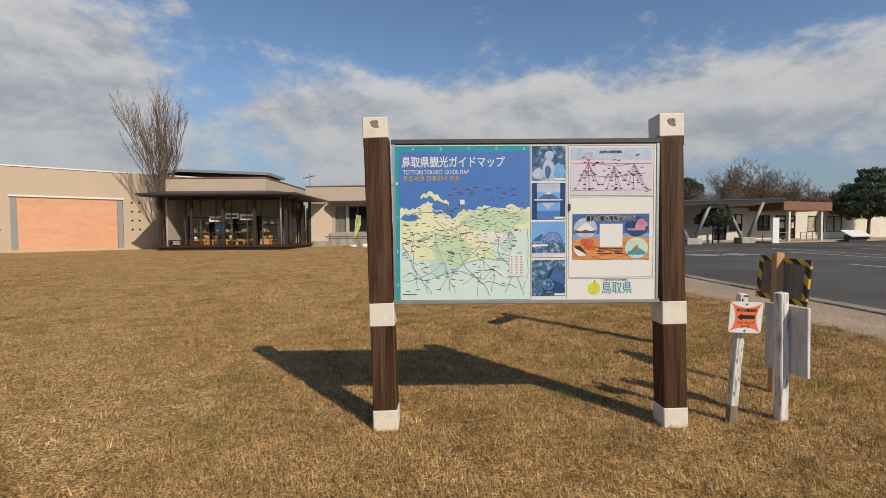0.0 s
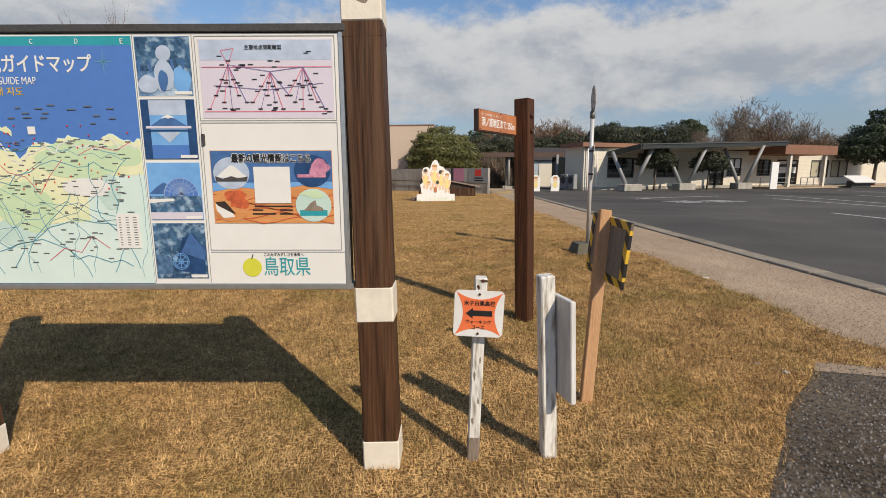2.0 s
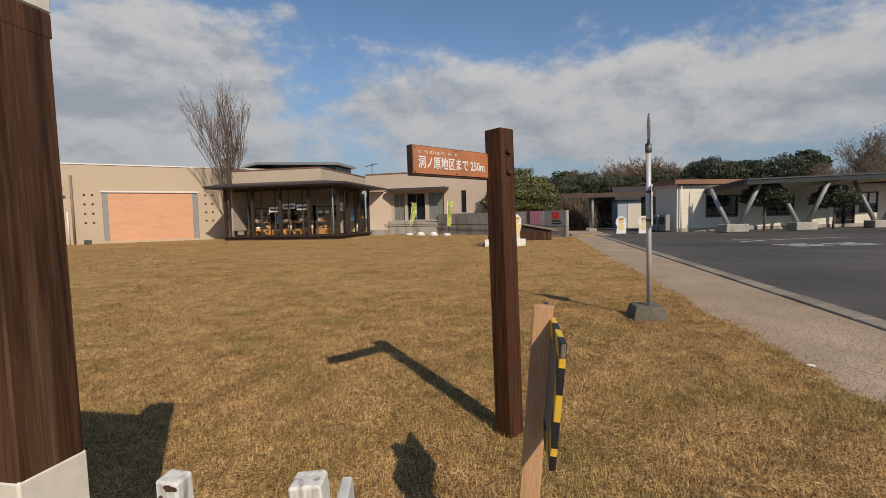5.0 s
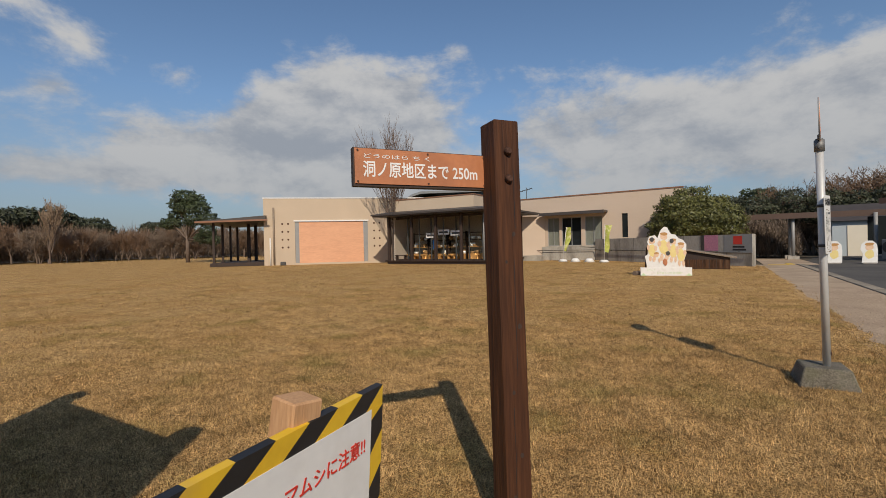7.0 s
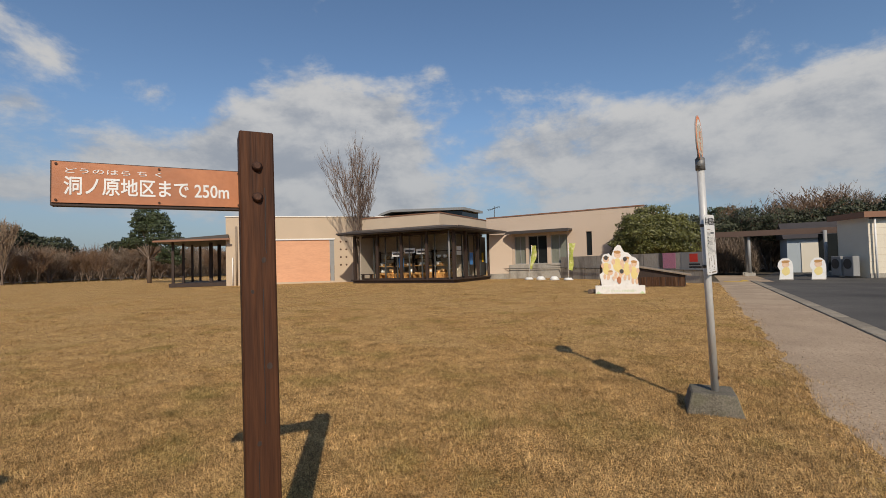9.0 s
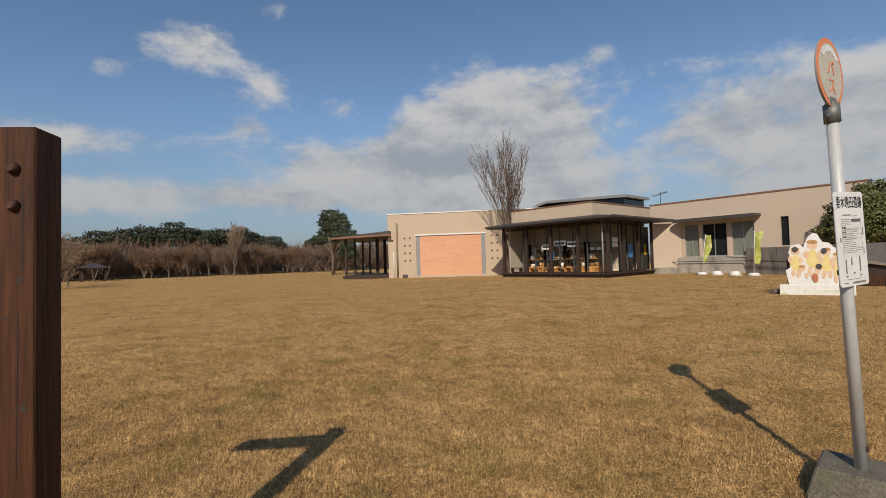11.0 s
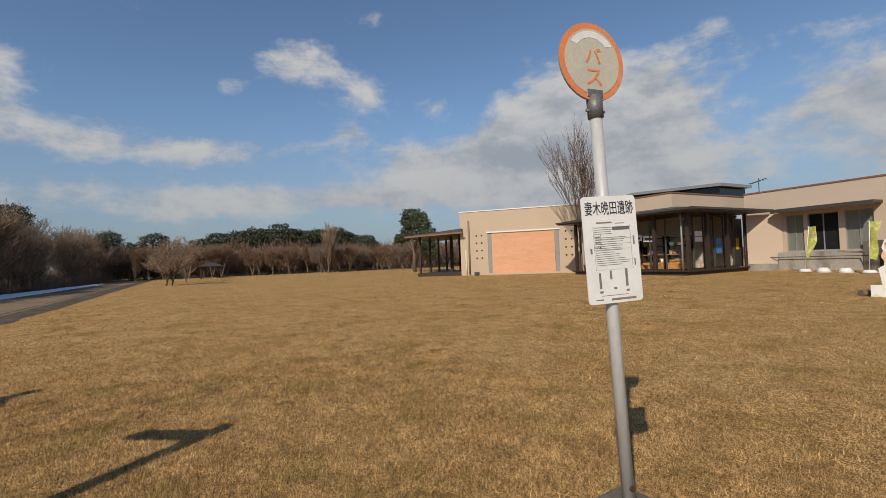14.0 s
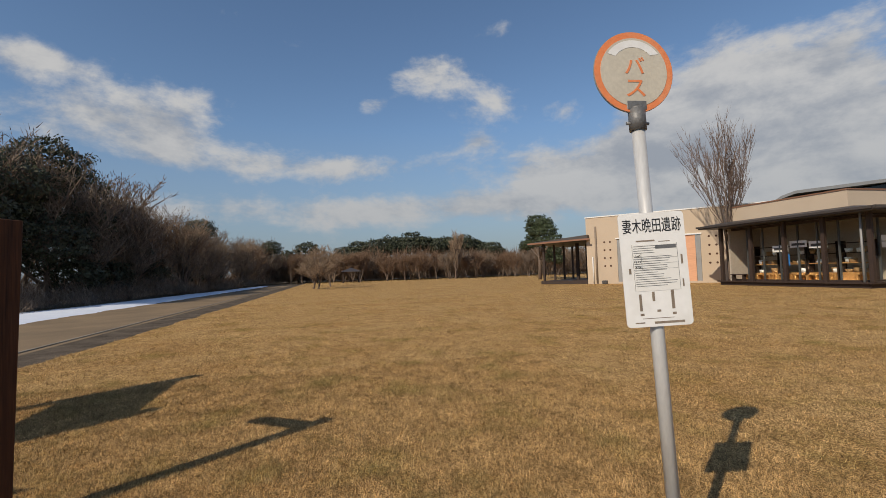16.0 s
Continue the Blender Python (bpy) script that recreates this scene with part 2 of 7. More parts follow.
POSTWOOD = material("brown_stained_post", (0.115, 0.054, 0.026), 0.6, (0.016, 0.007, 0.004), 3.2, 14, 0.9, stretch=(5, 5, 0.22), stain=(0.155, 0.088, 0.05), stain_scale=2.2, stain_amount=0.6, spec=0.2)
SIGNWOOD = material("red_brown_post", (0.115, 0.045, 0.019), 0.65, (0.030, 0.013, 0.008), 3.0, 14, 0.9, stretch=(5, 5, 0.25), stain=(0.045, 0.018, 0.010), stain_scale=2.6, stain_amount=0.7, spec=0.2)
RAWWOOD = material("raw_pine", (0.60, 0.35, 0.175), 0.7, (0.42, 0.22, 0.10), 5, 30, 0.3, stretch=(6, 6, 0.4))
WEATHERED = material("weathered_wood", (0.34, 0.27, 0.20), 0.9, (0.17, 0.13, 0.095), 5, 40, 0.8, stretch=(6, 6, 0.3))
WHITEPAINT = material("peeling_white_paint", (0.80, 0.77, 0.70), 0.7, (0.68, 0.65, 0.58), 4, 30, 0.5, stretch=(3, 3, 0.4), stain=(0.27, 0.22, 0.165), stain_scale=13, stain_amount=0.95)
BOARDWHITE = material("worn_white_board", (0.72, 0.70, 0.66), 0.7, (0.60, 0.58, 0.55), 4, 40, 0.3, stretch=(2, 2, 0.4), stain=(0.42, 0.38, 0.33), stain_scale=6, stain_amount=0.45)
FINEPRINT = material("fine_grey_print", (0.16, 0.16, 0.16), 0.5, None, 4, 30, 0)
CREAMBAND = material("cream_paint", (0.80, 0.73, 0.60), 0.6, (0.70, 0.63, 0.51), 5, 30, 0.3, stain=(0.42, 0.37, 0.30), stain_scale=5, stain_amount=0.35)
PANELWHITE = material("white_sign_face", (0.78, 0.755, 0.70), 0.35, (0.73, 0.705, 0.65), 2, 12, 0.02)
SIGNORANGE = material("faded_orange_sign_paint", (0.52, 0.20, 0.082), 0.55, (0.42, 0.15, 0.06), 4, 40, 0.2, stain=(0.25, 0.10, 0.05), stain_scale=5, stain_amount=0.4)
ORANGE = material("orange_print", (0.85, 0.20, 0.07), 0.4, (0.80, 0.17, 0.06), 3, 30, 0)
ORANGERIM = material("faded_orange_rim", (0.80, 0.25, 0.085), 0.5, (0.68, 0.19, 0.065), 6, 40, 0.1, stain=(0.72, 0.40, 0.22), stain_scale=5, stain_amount=0.5)
DISCFACE = material("weathered_disc_face", (0.60, 0.54, 0.43), 0.6, (0.49, 0.44, 0.35), 5, 50, 0.1, stain=(0.40, 0.35, 0.28), stain_scale=7, stain_amount=0.3)
WHITE = material("white_enamel", (0.82, 0.80, 0.76), 0.4, (0.76, 0.74, 0.70), 3, 30, 0.05, stain=(0.55, 0.51, 0.45), stain_scale=6, stain_amount=0.3)
BLACK = material("black_print", (0.02, 0.02, 0.022), 0.5, (0.012, 0.012, 0.013), 4, 30, 0)
YELLOW = material("hazard_yellow", (0.80, 0.50, 0.03), 0.45, (0.70, 0.42, 0.025), 4, 30, 0.05, stain=(0.5, 0.32, 0.08), stain_scale=8, stain_amount=0.4)
RED = material("red_print", (0.70, 0.05, 0.03), 0.5, (0.6, 0.04, 0.025), 4, 30, 0)
BLUE = material("map_blue", (0.085, 0.20, 0.52), 0.35, (0.075, 0.18, 0.47), 3, 20, 0)
TEAL = material("map_teal", (0.03, 0.33, 0.37), 0.35, (0.03, 0.29, 0.33), 3, 20, 0)
PALEGREEN = material("map_pale_land", (0.66, 0.77, 0.70), 0.35, (0.60, 0.72, 0.65), 2, 10, 0)
YELLOWLAND = material("map_yellow_land", (0.80, 0.77, 0.50), 0.35, (0.74, 0.74, 0.45), 2, 18, 0, stain=(0.60, 0.68, 0.38), stain_scale=5, stain_amount=0.7)
GREENLAND = material("map_green_land", (0.52, 0.66, 0.40), 0.35, (0.58, 0.70, 0.45), 3, 20, 0)
MINT = material("map_mint_land", (0.55, 0.68, 0.60), 0.35, (0.47, 0.62, 0.55), 3, 20, 0)
MAPROAD = material("map_road", (0.14, 0.34, 0.42), 0.4, (0.11, 0.28, 0.36), 3, 20, 0)
MAPRED = material("map_red_line", (0.75, 0.16, 0.22), 0.4, None, 3, 20, 0)
PHOTO1 = material("photo_stone_figure", (0.16, 0.30, 0.50), 0.35, (0.02, 0.05, 0.11), 9, 40, 0, stain=(0.55, 0.65, 0.72), stain_scale=10, stain_amount=0.8)
PHOTO2 = material("photo_dark_blue", (0.025, 0.075, 0.20), 0.35, (0.012, 0.04, 0.11), 6, 30, 0)
SKYBLUE = material("photo_sky", (0.20, 0.43, 0.74), 0.35, (0.14, 0.33, 0.63), 3, 20, 0)
MOUNT = material("photo_mountain", (0.07, 0.17, 0.38), 0.35, (0.05, 0.11, 0.26), 8, 40, 0)
FOLIAGEPIC = material("photo_foliage", (0.07, 0.17, 0.30), 0.35, (0.012, 0.03, 0.07), 14, 50, 0, stain=(0.42, 0.56, 0.68), stain_scale=30, stain_amount=0.7)
MAPPURPLE = material("map_purple_line", (0.22, 0.16, 0.36), 0.4, None, 3, 20, 0)
DIAGRAM = material("diagram_lilac", (0.66, 0.60, 0.66), 0.35, (0.62, 0.56, 0.62), 2, 10, 0)
PHOTOPALE = material("pale_blue_print", (0.52, 0.60, 0.72), 0.4, None, 3, 20, 0)
SAND = material("photo_sand", (0.72, 0.32, 0.11), 0.4, (0.55, 0.22, 0.07), 5, 25, 0, stretch=(0.5, 1, 3))
SAKURA = material("photo_blossom", (0.70, 0.32, 0.40), 0.4, (0.35, 0.12, 0.22), 18, 60, 0)
LEAFRED = material("photo_autumn", (0.75, 0.16, 0.05), 0.4, (0.35, 0.07, 0.03), 18, 60, 0)
PEAR = material("pear_yellow", (0.66, 0.64, 0.06), 0.4, (0.60, 0.58, 0.05), 6, 40, 0)
SILVER = material("aluminium", (0.62, 0.61, 0.58), 0.4, (0.50, 0.49, 0.46), 5, 30, 0.05, metal=0.85)
GALV = material("galvanised_pole", (0.62, 0.61, 0.58), 0.42, (0.52, 0.51, 0.49), 6, 40, 0.08, metal=0.2, stretch=(2, 2, 0.5), stain=(0.30, 0.24, 0.18), stain_scale=6, stain_amount=0.25)
DARKMETAL = material("dark_cast_metal", (0.10, 0.095, 0.09), 0.6, (0.06, 0.055, 0.05), 10, 60, 0.4, metal=0.4)
CASTGREY = material("grey_cast_metal", (0.24, 0.235, 0.225), 0.55, (0.13, 0.125, 0.12), 10, 60, 0.4, metal=0.4)
RUST = material("rusty_steel", (0.13, 0.06, 0.035), 0.8, (0.06, 0.028, 0.018), 20, 90, 0.5, metal=0.3)
ROOFDARK = material("dark_metal_roof", (0.085, 0.072, 0.064), 0.5, (0.06, 0.05, 0.045), 1.5, 20, 0.1, metal=0.2)
ROOFBROWN = material("brown_fascia", (0.26, 0.125, 0.07), 0.6, (0.21, 0.10, 0.056), 1, 20, 0.05)
GREYSTEEL = material("grey_painted_steel", (0.30, 0.30, 0.29), 0.5, (0.24, 0.24, 0.235), 2, 25, 0.05)
WINDOWDARK = material("dark_window_glass", (0.022, 0.026, 0.027), 0.06, (0.016, 0.018, 0.019), 0.3, 3, 0)
WINDOWPALE = material("curtained_window_glass", (0.24, 0.25, 0.21), 0.1, (0.17, 0.18, 0.15), 0.8, 6, 0, stretch=(4, 4, 0.5))
BLIND = material("cream_blind", (0.45, 0.42, 0.30), 0.6, (0.38, 0.35, 0.25), 1, 12, 0, stretch=(1, 1, 8))
PANE = glass("clear_pane", (0.86, 0.88, 0.86))
INTERIOR = material("dim_interior", (0.50, 0.43, 0.34), 0.9, (0.40, 0.34, 0.27), 0.7, 8, 0)
LIGHTWOOD = material("honey_wood", (0.52, 0.28, 0.095), 0.6, (0.40, 0.20, 0.06), 3, 25, 0.1, stretch=(1, 1, 4))
BASKET = material("woven_basket", (0.40, 0.235, 0.095), 0.8, (0.22, 0.12, 0.05), 12, 60, 0.5)
BARK = material("grey_bark", (0.21, 0.155, 0.115), 0.9, (0.10, 0.072, 0.055), 3, 30, 0.4, stretch=(2, 2, 0.5))
TWIG = material("bare_twig", (0.20, 0.135, 0.10), 0.9, (0.12, 0.08, 0.06), 0.5, 6, 0, island=0.3)
TWIGRED = material("reddish_twig", (0.235, 0.145, 0.085), 0.9, (0.14, 0.085, 0.052), 0.3, 5, 0, island=0.35)
TWIGGREY = material("grey_brown_twig", (0.25, 0.185, 0.13), 0.9, (0.15, 0.11, 0.08), 0.3, 5, 0, island=0.35)
TWIGTAN = material("pale_tan_twig", (0.33, 0.235, 0.155), 0.9, (0.22, 0.155, 0.10), 0.3, 5, 0, island=0.3)
LEAFDEEP = material("deep_green_leaf", (0.056, 0.062, 0.027), 0.6, (0.024, 0.029, 0.013), 0.3, 6, 0, island=0.5)
LEAF = material("evergreen_leaf", (0.155, 0.15, 0.038), 0.5, (0.075, 0.08, 0.02), 0.5, 6, 0, island=0.45)
LEAFDARK = material("dark_pine_leaf", (0.062, 0.082, 0.03), 0.6, (0.028, 0.040, 0.016), 0.3, 6, 0, island=0.45)
UNDERGROWTH = material("undergrowth", (0.10, 0.075, 0.042), 0.95, (0.04, 0.032, 0.020), 0.4, 8, 0.6, bump_dist=0.1)
SNOW = material("old_snow", (0.82, 0.86, 0.92), 0.6, (0.72, 0.76, 0.84), 1.5, 18, 0.4, bump_dist=0.04)
LINEWHITE = material("road_marking", (0.72, 0.70, 0.66), 0.7, (0.50, 0.48, 0.45), 2, 30, 0.1)
TACTILE = material("yellow_paving", (0.62, 0.42, 0.06), 0.8, (0.5, 0.33, 0.05), 3, 30, 0.2)
WALKBROWN = material("dark_brown_fascia", (0.10, 0.058, 0.04), 0.6, (0.075, 0.043, 0.03), 1, 20, 0.05)
FLAGYEL = material("yellow_green_banner", (0.56, 0.55, 0.12), 0.7, (0.30, 0.36, 0.06), 2, 8, 0, stain=(0.72, 0.66, 0.42), stain_scale=4, stain_amount=0.8)
CUTYEL = material("pale_yellow_print", (0.80, 0.66, 0.28), 0.5, (0.74, 0.58, 0.22), 4, 20, 0)
SKINTONE = material("tan_print", (0.80, 0.60, 0.42), 0.5, (0.66, 0.40, 0.25), 4, 20, 0)
CARPAINT = material("silver_paint", (0.42, 0.42, 0.41), 0.3, (0.40, 0.40, 0.39), 3, 20, 0, metal=0.6)
RUBBER = material("black_rubber", (0.02, 0.02, 0.02), 0.8, None, 5, 40, 0.1)
BLUEPRINT = material("blue_poster", (0.04, 0.22, 0.55), 0.5, (0.03, 0.16, 0.42), 4, 20, 0)
BLUEGREY = material("pale_blue_wall", (0.42, 0.47, 0.50), 0.8, (0.36, 0.41, 0.44), 1, 20, 0.05)


# ---- building helpers ----
def box(bm, c, s, rot=None, taper=None, bevel=0.0):
    """A box of size s round c, turned by the matrix rot; taper: the scale of its top."""
    r = bmesh.ops.create_cube(bm, size=1.0)
    vs = r["verts"]
    for v in vs:
        k = taper if taper is not None and v.co.z > 0 else 1.0
        v.co = Vector((v.co.x * s[0] * k, v.co.y * s[1] * k, v.co.z * s[2]))
    if bevel:
        es = list({e for v in vs for e in v.link_edges})
        vs = list({v for f in bmesh.ops.bevel(bm, geom=es, offset=bevel, segments=1, affect="EDGES")["faces"] for v in f.verts} | {v for v in vs if v.is_valid})
    for v in vs:
        if rot is not None:
            v.co = rot @ v.co
        v.co += Vector(c)


def bar(bm, a, b, w, d=None, side=None, bevel=0.0):
    """A square bar from a to b, w across and d deep; side: the direction of its width."""
    a, b = Vector(a), Vector(b)
    up = (b - a).normalized()
    sx = Vector(side) if side is not None else (Vector((1, 0, 0)) if abs(up.x) < 0.9 else Vector((0, 1, 0)))
    sx = (sx - up * sx.dot(up)).normalized()
    sy = up.cross(sx)
    rot = Matrix((sx, sy, up)).transposed()
    box(bm, (a + b) / 2, (w, d or w, (b - a).length), rot, bevel=bevel)


def tube(bm, a, b, r0, r1=None, n=12, cap=True):
    a, b = Vector(a), Vector(b)
    q = (b - a).to_track_quat("Z", "Y").to_matrix()
    rings = []
    for p, r in ((a, r0), (b, r0 if r1 is None else r1)):
        rings.append([bm.verts.new(p + q @ Vector((math.cos(i * math.tau / n) * r, math.sin(i * math.tau / n) * r, 0))) for i in range(n)])
    for i in range(n):
        f = bm.faces.new((rings[0][i], rings[0][(i + 1) % n], rings[1][(i + 1) % n], rings[1][i]))
        f.smooth = True
    if cap:
        bm.faces.new(rings[0][::-1])
        bm.faces.new(rings[1])


def plate(bm, pts, m, thick):
    """A flat plate with the outline pts (x, y of its own plane, counter-clockwise), front face at z = 0 of the matrix m."""
    front = [bm.verts.new(m @ Vector((x, y, 0))) for x, y in pts]
    back = [bm.verts.new(m @ Vector((x, y, -thick))) for x, y in pts]
    bm.faces.new(front)
    bm.faces.new(back[::-1])
    k = len(pts)
    for i in range(k):
        bm.faces.new((front[i], back[i], back[(i + 1) % k], front[(i + 1) % k]))


def rect(x0, y0, x1, y1, r=0.0, n=5):
    if not r:
        return [(x0, y0), (x1, y0), (x1, y1), (x0, y1)]
    out = []
    for cx, cy, a in ((x1 - r, y0 + r, -90), (x1 - r, y1 - r, 0), (x0 + r, y1 - r, 90), (x0 + r, y0 + r, 180)):
        for i in range(n):
            t = radians(a + 90 * i / (n - 1))
            out.append((cx + r * math.cos(t), cy + r * math.sin(t)))
    return out


def disc(cx, cy, rx, ry=None, n=28):
    return [(cx + rx * math.cos(i * math.tau / n), cy + (ry or rx) * math.sin(i * math.tau / n)) for i in range(n)]


def blob(cx, cy, rx, ry, seed, n=36, rough=0.18):
    rng = random.Random(seed)
    ph = [(rng.uniform(0, 6.28), rng.uniform(0.3, 1) * rough / k, k) for k in (2, 3, 4, 5, 7, 9)]
    out = []
    for i in range(n):
        t = i * math.tau / n
        k = 1 + sum(a * math.sin(f * t + p) for p, a, f in ph)
        out.append((cx + rx * k * math.cos(t), cy + ry * k * math.sin(t)))
    return out


def ribbon(bm, pts, m, w):
    """A thin line of width w drawn on a plane."""
    for (x0, y0), (x1, y1) in zip(pts, pts[1:]):
        d = Vector((x1 - x0, y1 - y0))
        if d.length < 1e-6:
            continue
        p = Vector((-d.y, d.x)).normalized() * w / 2
        bm.faces.new([bm.verts.new(m @ Vector((a, b, 0))) for a, b in ((x0 - p.x, y0 - p.y), (x1 - p.x, y1 - p.y), (x1 + p.x, y1 + p.y), (x0 + p.x, y0 + p.y))])


def thing(name, label, category, group="", kind="", at=(0, 0, 0)):
    ob = new(name)
    ob.location = at
    ob.empty_display_size = 0.1
    return tagged(ob, label, category, group, kind)


def mesh_of(name, bm, mats):
    bmesh.ops.recalc_face_normals(bm, faces=bm.faces)
    me = bpy.data.meshes.new(name)
    bm.to_mesh(me)
    bm.free()
    for m in mats if isinstance(mats, (list, tuple)) else [mats]:
        me.materials.append(m)
    return me


def place_of(ob):
    base = Vector((0, 0, 0))
    while ob is not None:
        base += Vector(ob.location)
        ob = ob.parent
    return base


def part(name, bm, mat, parent=None, label=""):
    """Links a bmesh, in world coordinates, as one mesh under its thing."""
    if parent is not None:
        base = place_of(parent)
        for v in bm.verts:
            v.co -= base
    ob = new(name, mesh_of(name, bm, mat))
    ob.parent = parent
    return tagged(ob, label) if label else ob


def single(name, bm, mat, label, category, group="", kind=""):
    return tagged(part(name, bm, mat), label, category, group, kind)


def B(*boxes, **kw):
    bm = bmesh.new()
    for b in boxes:
        box(bm, *b, **kw)
    return bm


def text_part(name, words, m, height, mat, parent, width=None, label="", bold=0.0):
    """Lettering of that cap height on the plane m, from its left lower corner; width squeezes it."""
    cu = bpy.data.curves.new(name, "FONT")
    cu.body, cu.size, cu.extrude, cu.offset = words, height, 0.0006, bold * height * 1.3
    cu.resolution_u = 3
    tmp = new(name, cu)
    bpy.context.view_layer.update()
    me = bpy.data.meshes.new_from_object(tmp.evaluated_get(bpy.context.evaluated_depsgraph_get()))
    bpy.data.objects.remove(tmp)
    xs = [v.co.x for v in me.vertices] or [0, 1]
    ys = [v.co.y for v in me.vertices] or [0, 1]
    sx = width / max(max(xs) - min(xs), 1e-4) if width else 1.0
    sy = height / max(max(ys) - min(ys), 1e-4)
    base = place_of(parent)
    x0, y0 = min(xs), min(ys)
    for v in me.vertices:
        v.co = m @ Vector(((v.co.x - x0) * sx, (v.co.y - y0) * sy, v.co.z)) - base
    me.materials.append(mat)
    ob = new(name, me)
    ob.parent = parent
    return tagged(ob, label) if label else ob


def lines_part(name, rows, m, mat, parent, label=""):
    """Bars for small print that cannot be read: rows of x, y, length, height."""
    bm = bmesh.new()
    for x, y, w, h in rows:
        plate(bm, rect(x, y, x + w, y + h), m, 0.0006)
    ob = part(name, bm, mat, parent, label)
    return tagged(ob, kind="stuff") if len(rows) > 12 else ob


def plane_matrix(origin, right, up):
    """A drawing plane: x to the right, y up, z towards the viewer."""
    r = Vector(right).normalized()
    u = (Vector(up) - r * Vector(up).dot(r)).normalized()
    n = r.cross(u)
    m = Matrix((r, u, n)).transposed().to_4x4()
    m.translation = Vector(origin)
    return m


def off(m, x=0, y=0, z=0):
    return m @ Matrix.Translation((x, y, z))


def raw_mesh(name, verts, faces, mat):
    me = bpy.data.meshes.new(name)
    verts, faces = np.asarray(verts, np.float32), np.asarray(faces, np.int32)
    k = faces.shape[1]
    me.vertices.add(len(verts))
    me.vertices.foreach_set("co", verts.ravel())
    me.loops.add(faces.size)
    me.loops.foreach_set("vertex_index", faces.ravel())
    me.polygons.add(len(faces))
    me.polygons.foreach_set("loop_start", np.arange(0, faces.size, k, dtype=np.int32))
    me.update(calc_edges=True)
    me.validate()
    me.materials.append(mat)
    return me


# ---- ground ----
def flat(name, pts, z, mat, label, category, kind="structure", thick=0.0):
    bm = bmesh.new()
    vs = [bm.verts.new((x, y, z)) for x, y in pts]
    f = bm.faces.new(vs)
    if thick:
        r = bmesh.ops.extrude_face_region(bm, geom=[f])
        for v in r["geom"]:
            if isinstance(v, bmesh.types.BMVert):
                v.co.z -= thick
    return single(name, bm, mat, label, category, kind=kind)


def ground_sheet():
    bm = bmesh.new()
    bmesh.ops.create_grid(bm, x_segments=80, y_segments=80, size=900)
    for v in bm.verts:
        d = math.hypot(v.co.x, v.co.y)
        v.co.z = -0.03 + max(0, noise.noise(v.co * 0.01)) * min(6, max(0, d - 250) * 0.02)
    return single("ground", bm, UNDERGROWTH, "brown leaf litter and scrub ground under bare woods", "ground", kind="structure")


ground_sheet()
def lawn_side(y):
    """Ragged edge between turf and gravel strip."""
    return 6.12 + 0.16 * noise.noise((y * 0.55, 3.0, 0)) + 0.13 * noise.noise((y * 1.9, 7.0, 0)) + 0.06 * noise.noise((y * 6.0, 1.0, 0))


def lawn_front(x):
    """Ragged edge between turf and the worn asphalt strip."""
    y = float(np.interp(x, (-120, -40, -25, -6, 1.0, 2.6, 3.75, 4.6, 5.4, 6.1), (3.2, 2.2, 2.0, 1.55, 1.05, 1.5, 2.45, 3.45, 4.15, 4.15)))
    return y + 0.22 * noise.noise((x * 0.6, 5.0, 0)) + 0.10 * noise.noise((x * 2.3, 2.0, 0)) + 0.05 * noise.noise((x * 7.0, 9.0, 0))


edge_x = [-120 + 1.5 * i for i in range(64)] + [-24 + 0.2 * i for i in range(150)]
edge_y = [4.3 + 0.2 * i for i in range(160)]
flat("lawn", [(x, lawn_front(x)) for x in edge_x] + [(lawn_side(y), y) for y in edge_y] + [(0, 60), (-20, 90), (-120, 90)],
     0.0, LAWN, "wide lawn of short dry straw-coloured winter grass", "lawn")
flat("gravel_path", [(5.2, 4.05), (7.9, 3.4), (7.9, 38), (5.6, 38), (5.6, 12)], -0.004, GRAVEL, "pale pinkish gravel strip between lawn and car park", "path")
flat("car_park", [(8.2, -30), (140, -30), (140, 100), (40, 62), (12, 60), (8.2, 40)], -0.012, ASPHALT, "dark worn asphalt car park with white markings", "road")
flat("coarse_verge", [(-120, 0.3), (-6, -0.2), (0, -0.3), (8.2, -0.5), (8.2, 3.9), (5.0, 4.6), (3.0, 3.0), (1.0, 1.8), (-6, 2.2), (-40, 3.0), (-120, 4.0)], -0.008, COARSE, "coarse worn dark asphalt strip along the lawn", "road")
flat("side_road", [(-140, -3.6), (-70, -5.4), (-18, -6.6), (8.2, -6.8), (8.2, -0.3), (-6, 0.3), (-70, 1.1), (-140, 1.8)], -0.002, ROADTAN, "tan sun-worn asphalt lane with dusty surface", "road")


def kerbs():
    k = thing("kerb", "row of pale concrete kerb slabs edging the car park", "kerb", kind="structure")
    bm = B(((0, 0, 0), (0.34, 0.985, 0.16)), bevel=0.012)
    me = mesh_of("kerb_stone", bm, KERB)
    for i in range(42):
        ob = new("kerb_stone", me)
        ob.parent = k
        ob.location = (8.04, -3 + i * 1.0, -0.055 + 0.004 * (i % 3))
    bm = B(((0, 0, 0), (0.985, 0.12, 0.14)), bevel=0.01)
    me = mesh_of("kerb_stone", bm, KERB)
    for i in range(70):
        ob = new("kerb_stone", me)
        ob.parent = k
        ob.location = (-70 + i, 0.5 - 0.009 * (i - 70) * 0.9 - 0.55, -0.045)


kerbs()


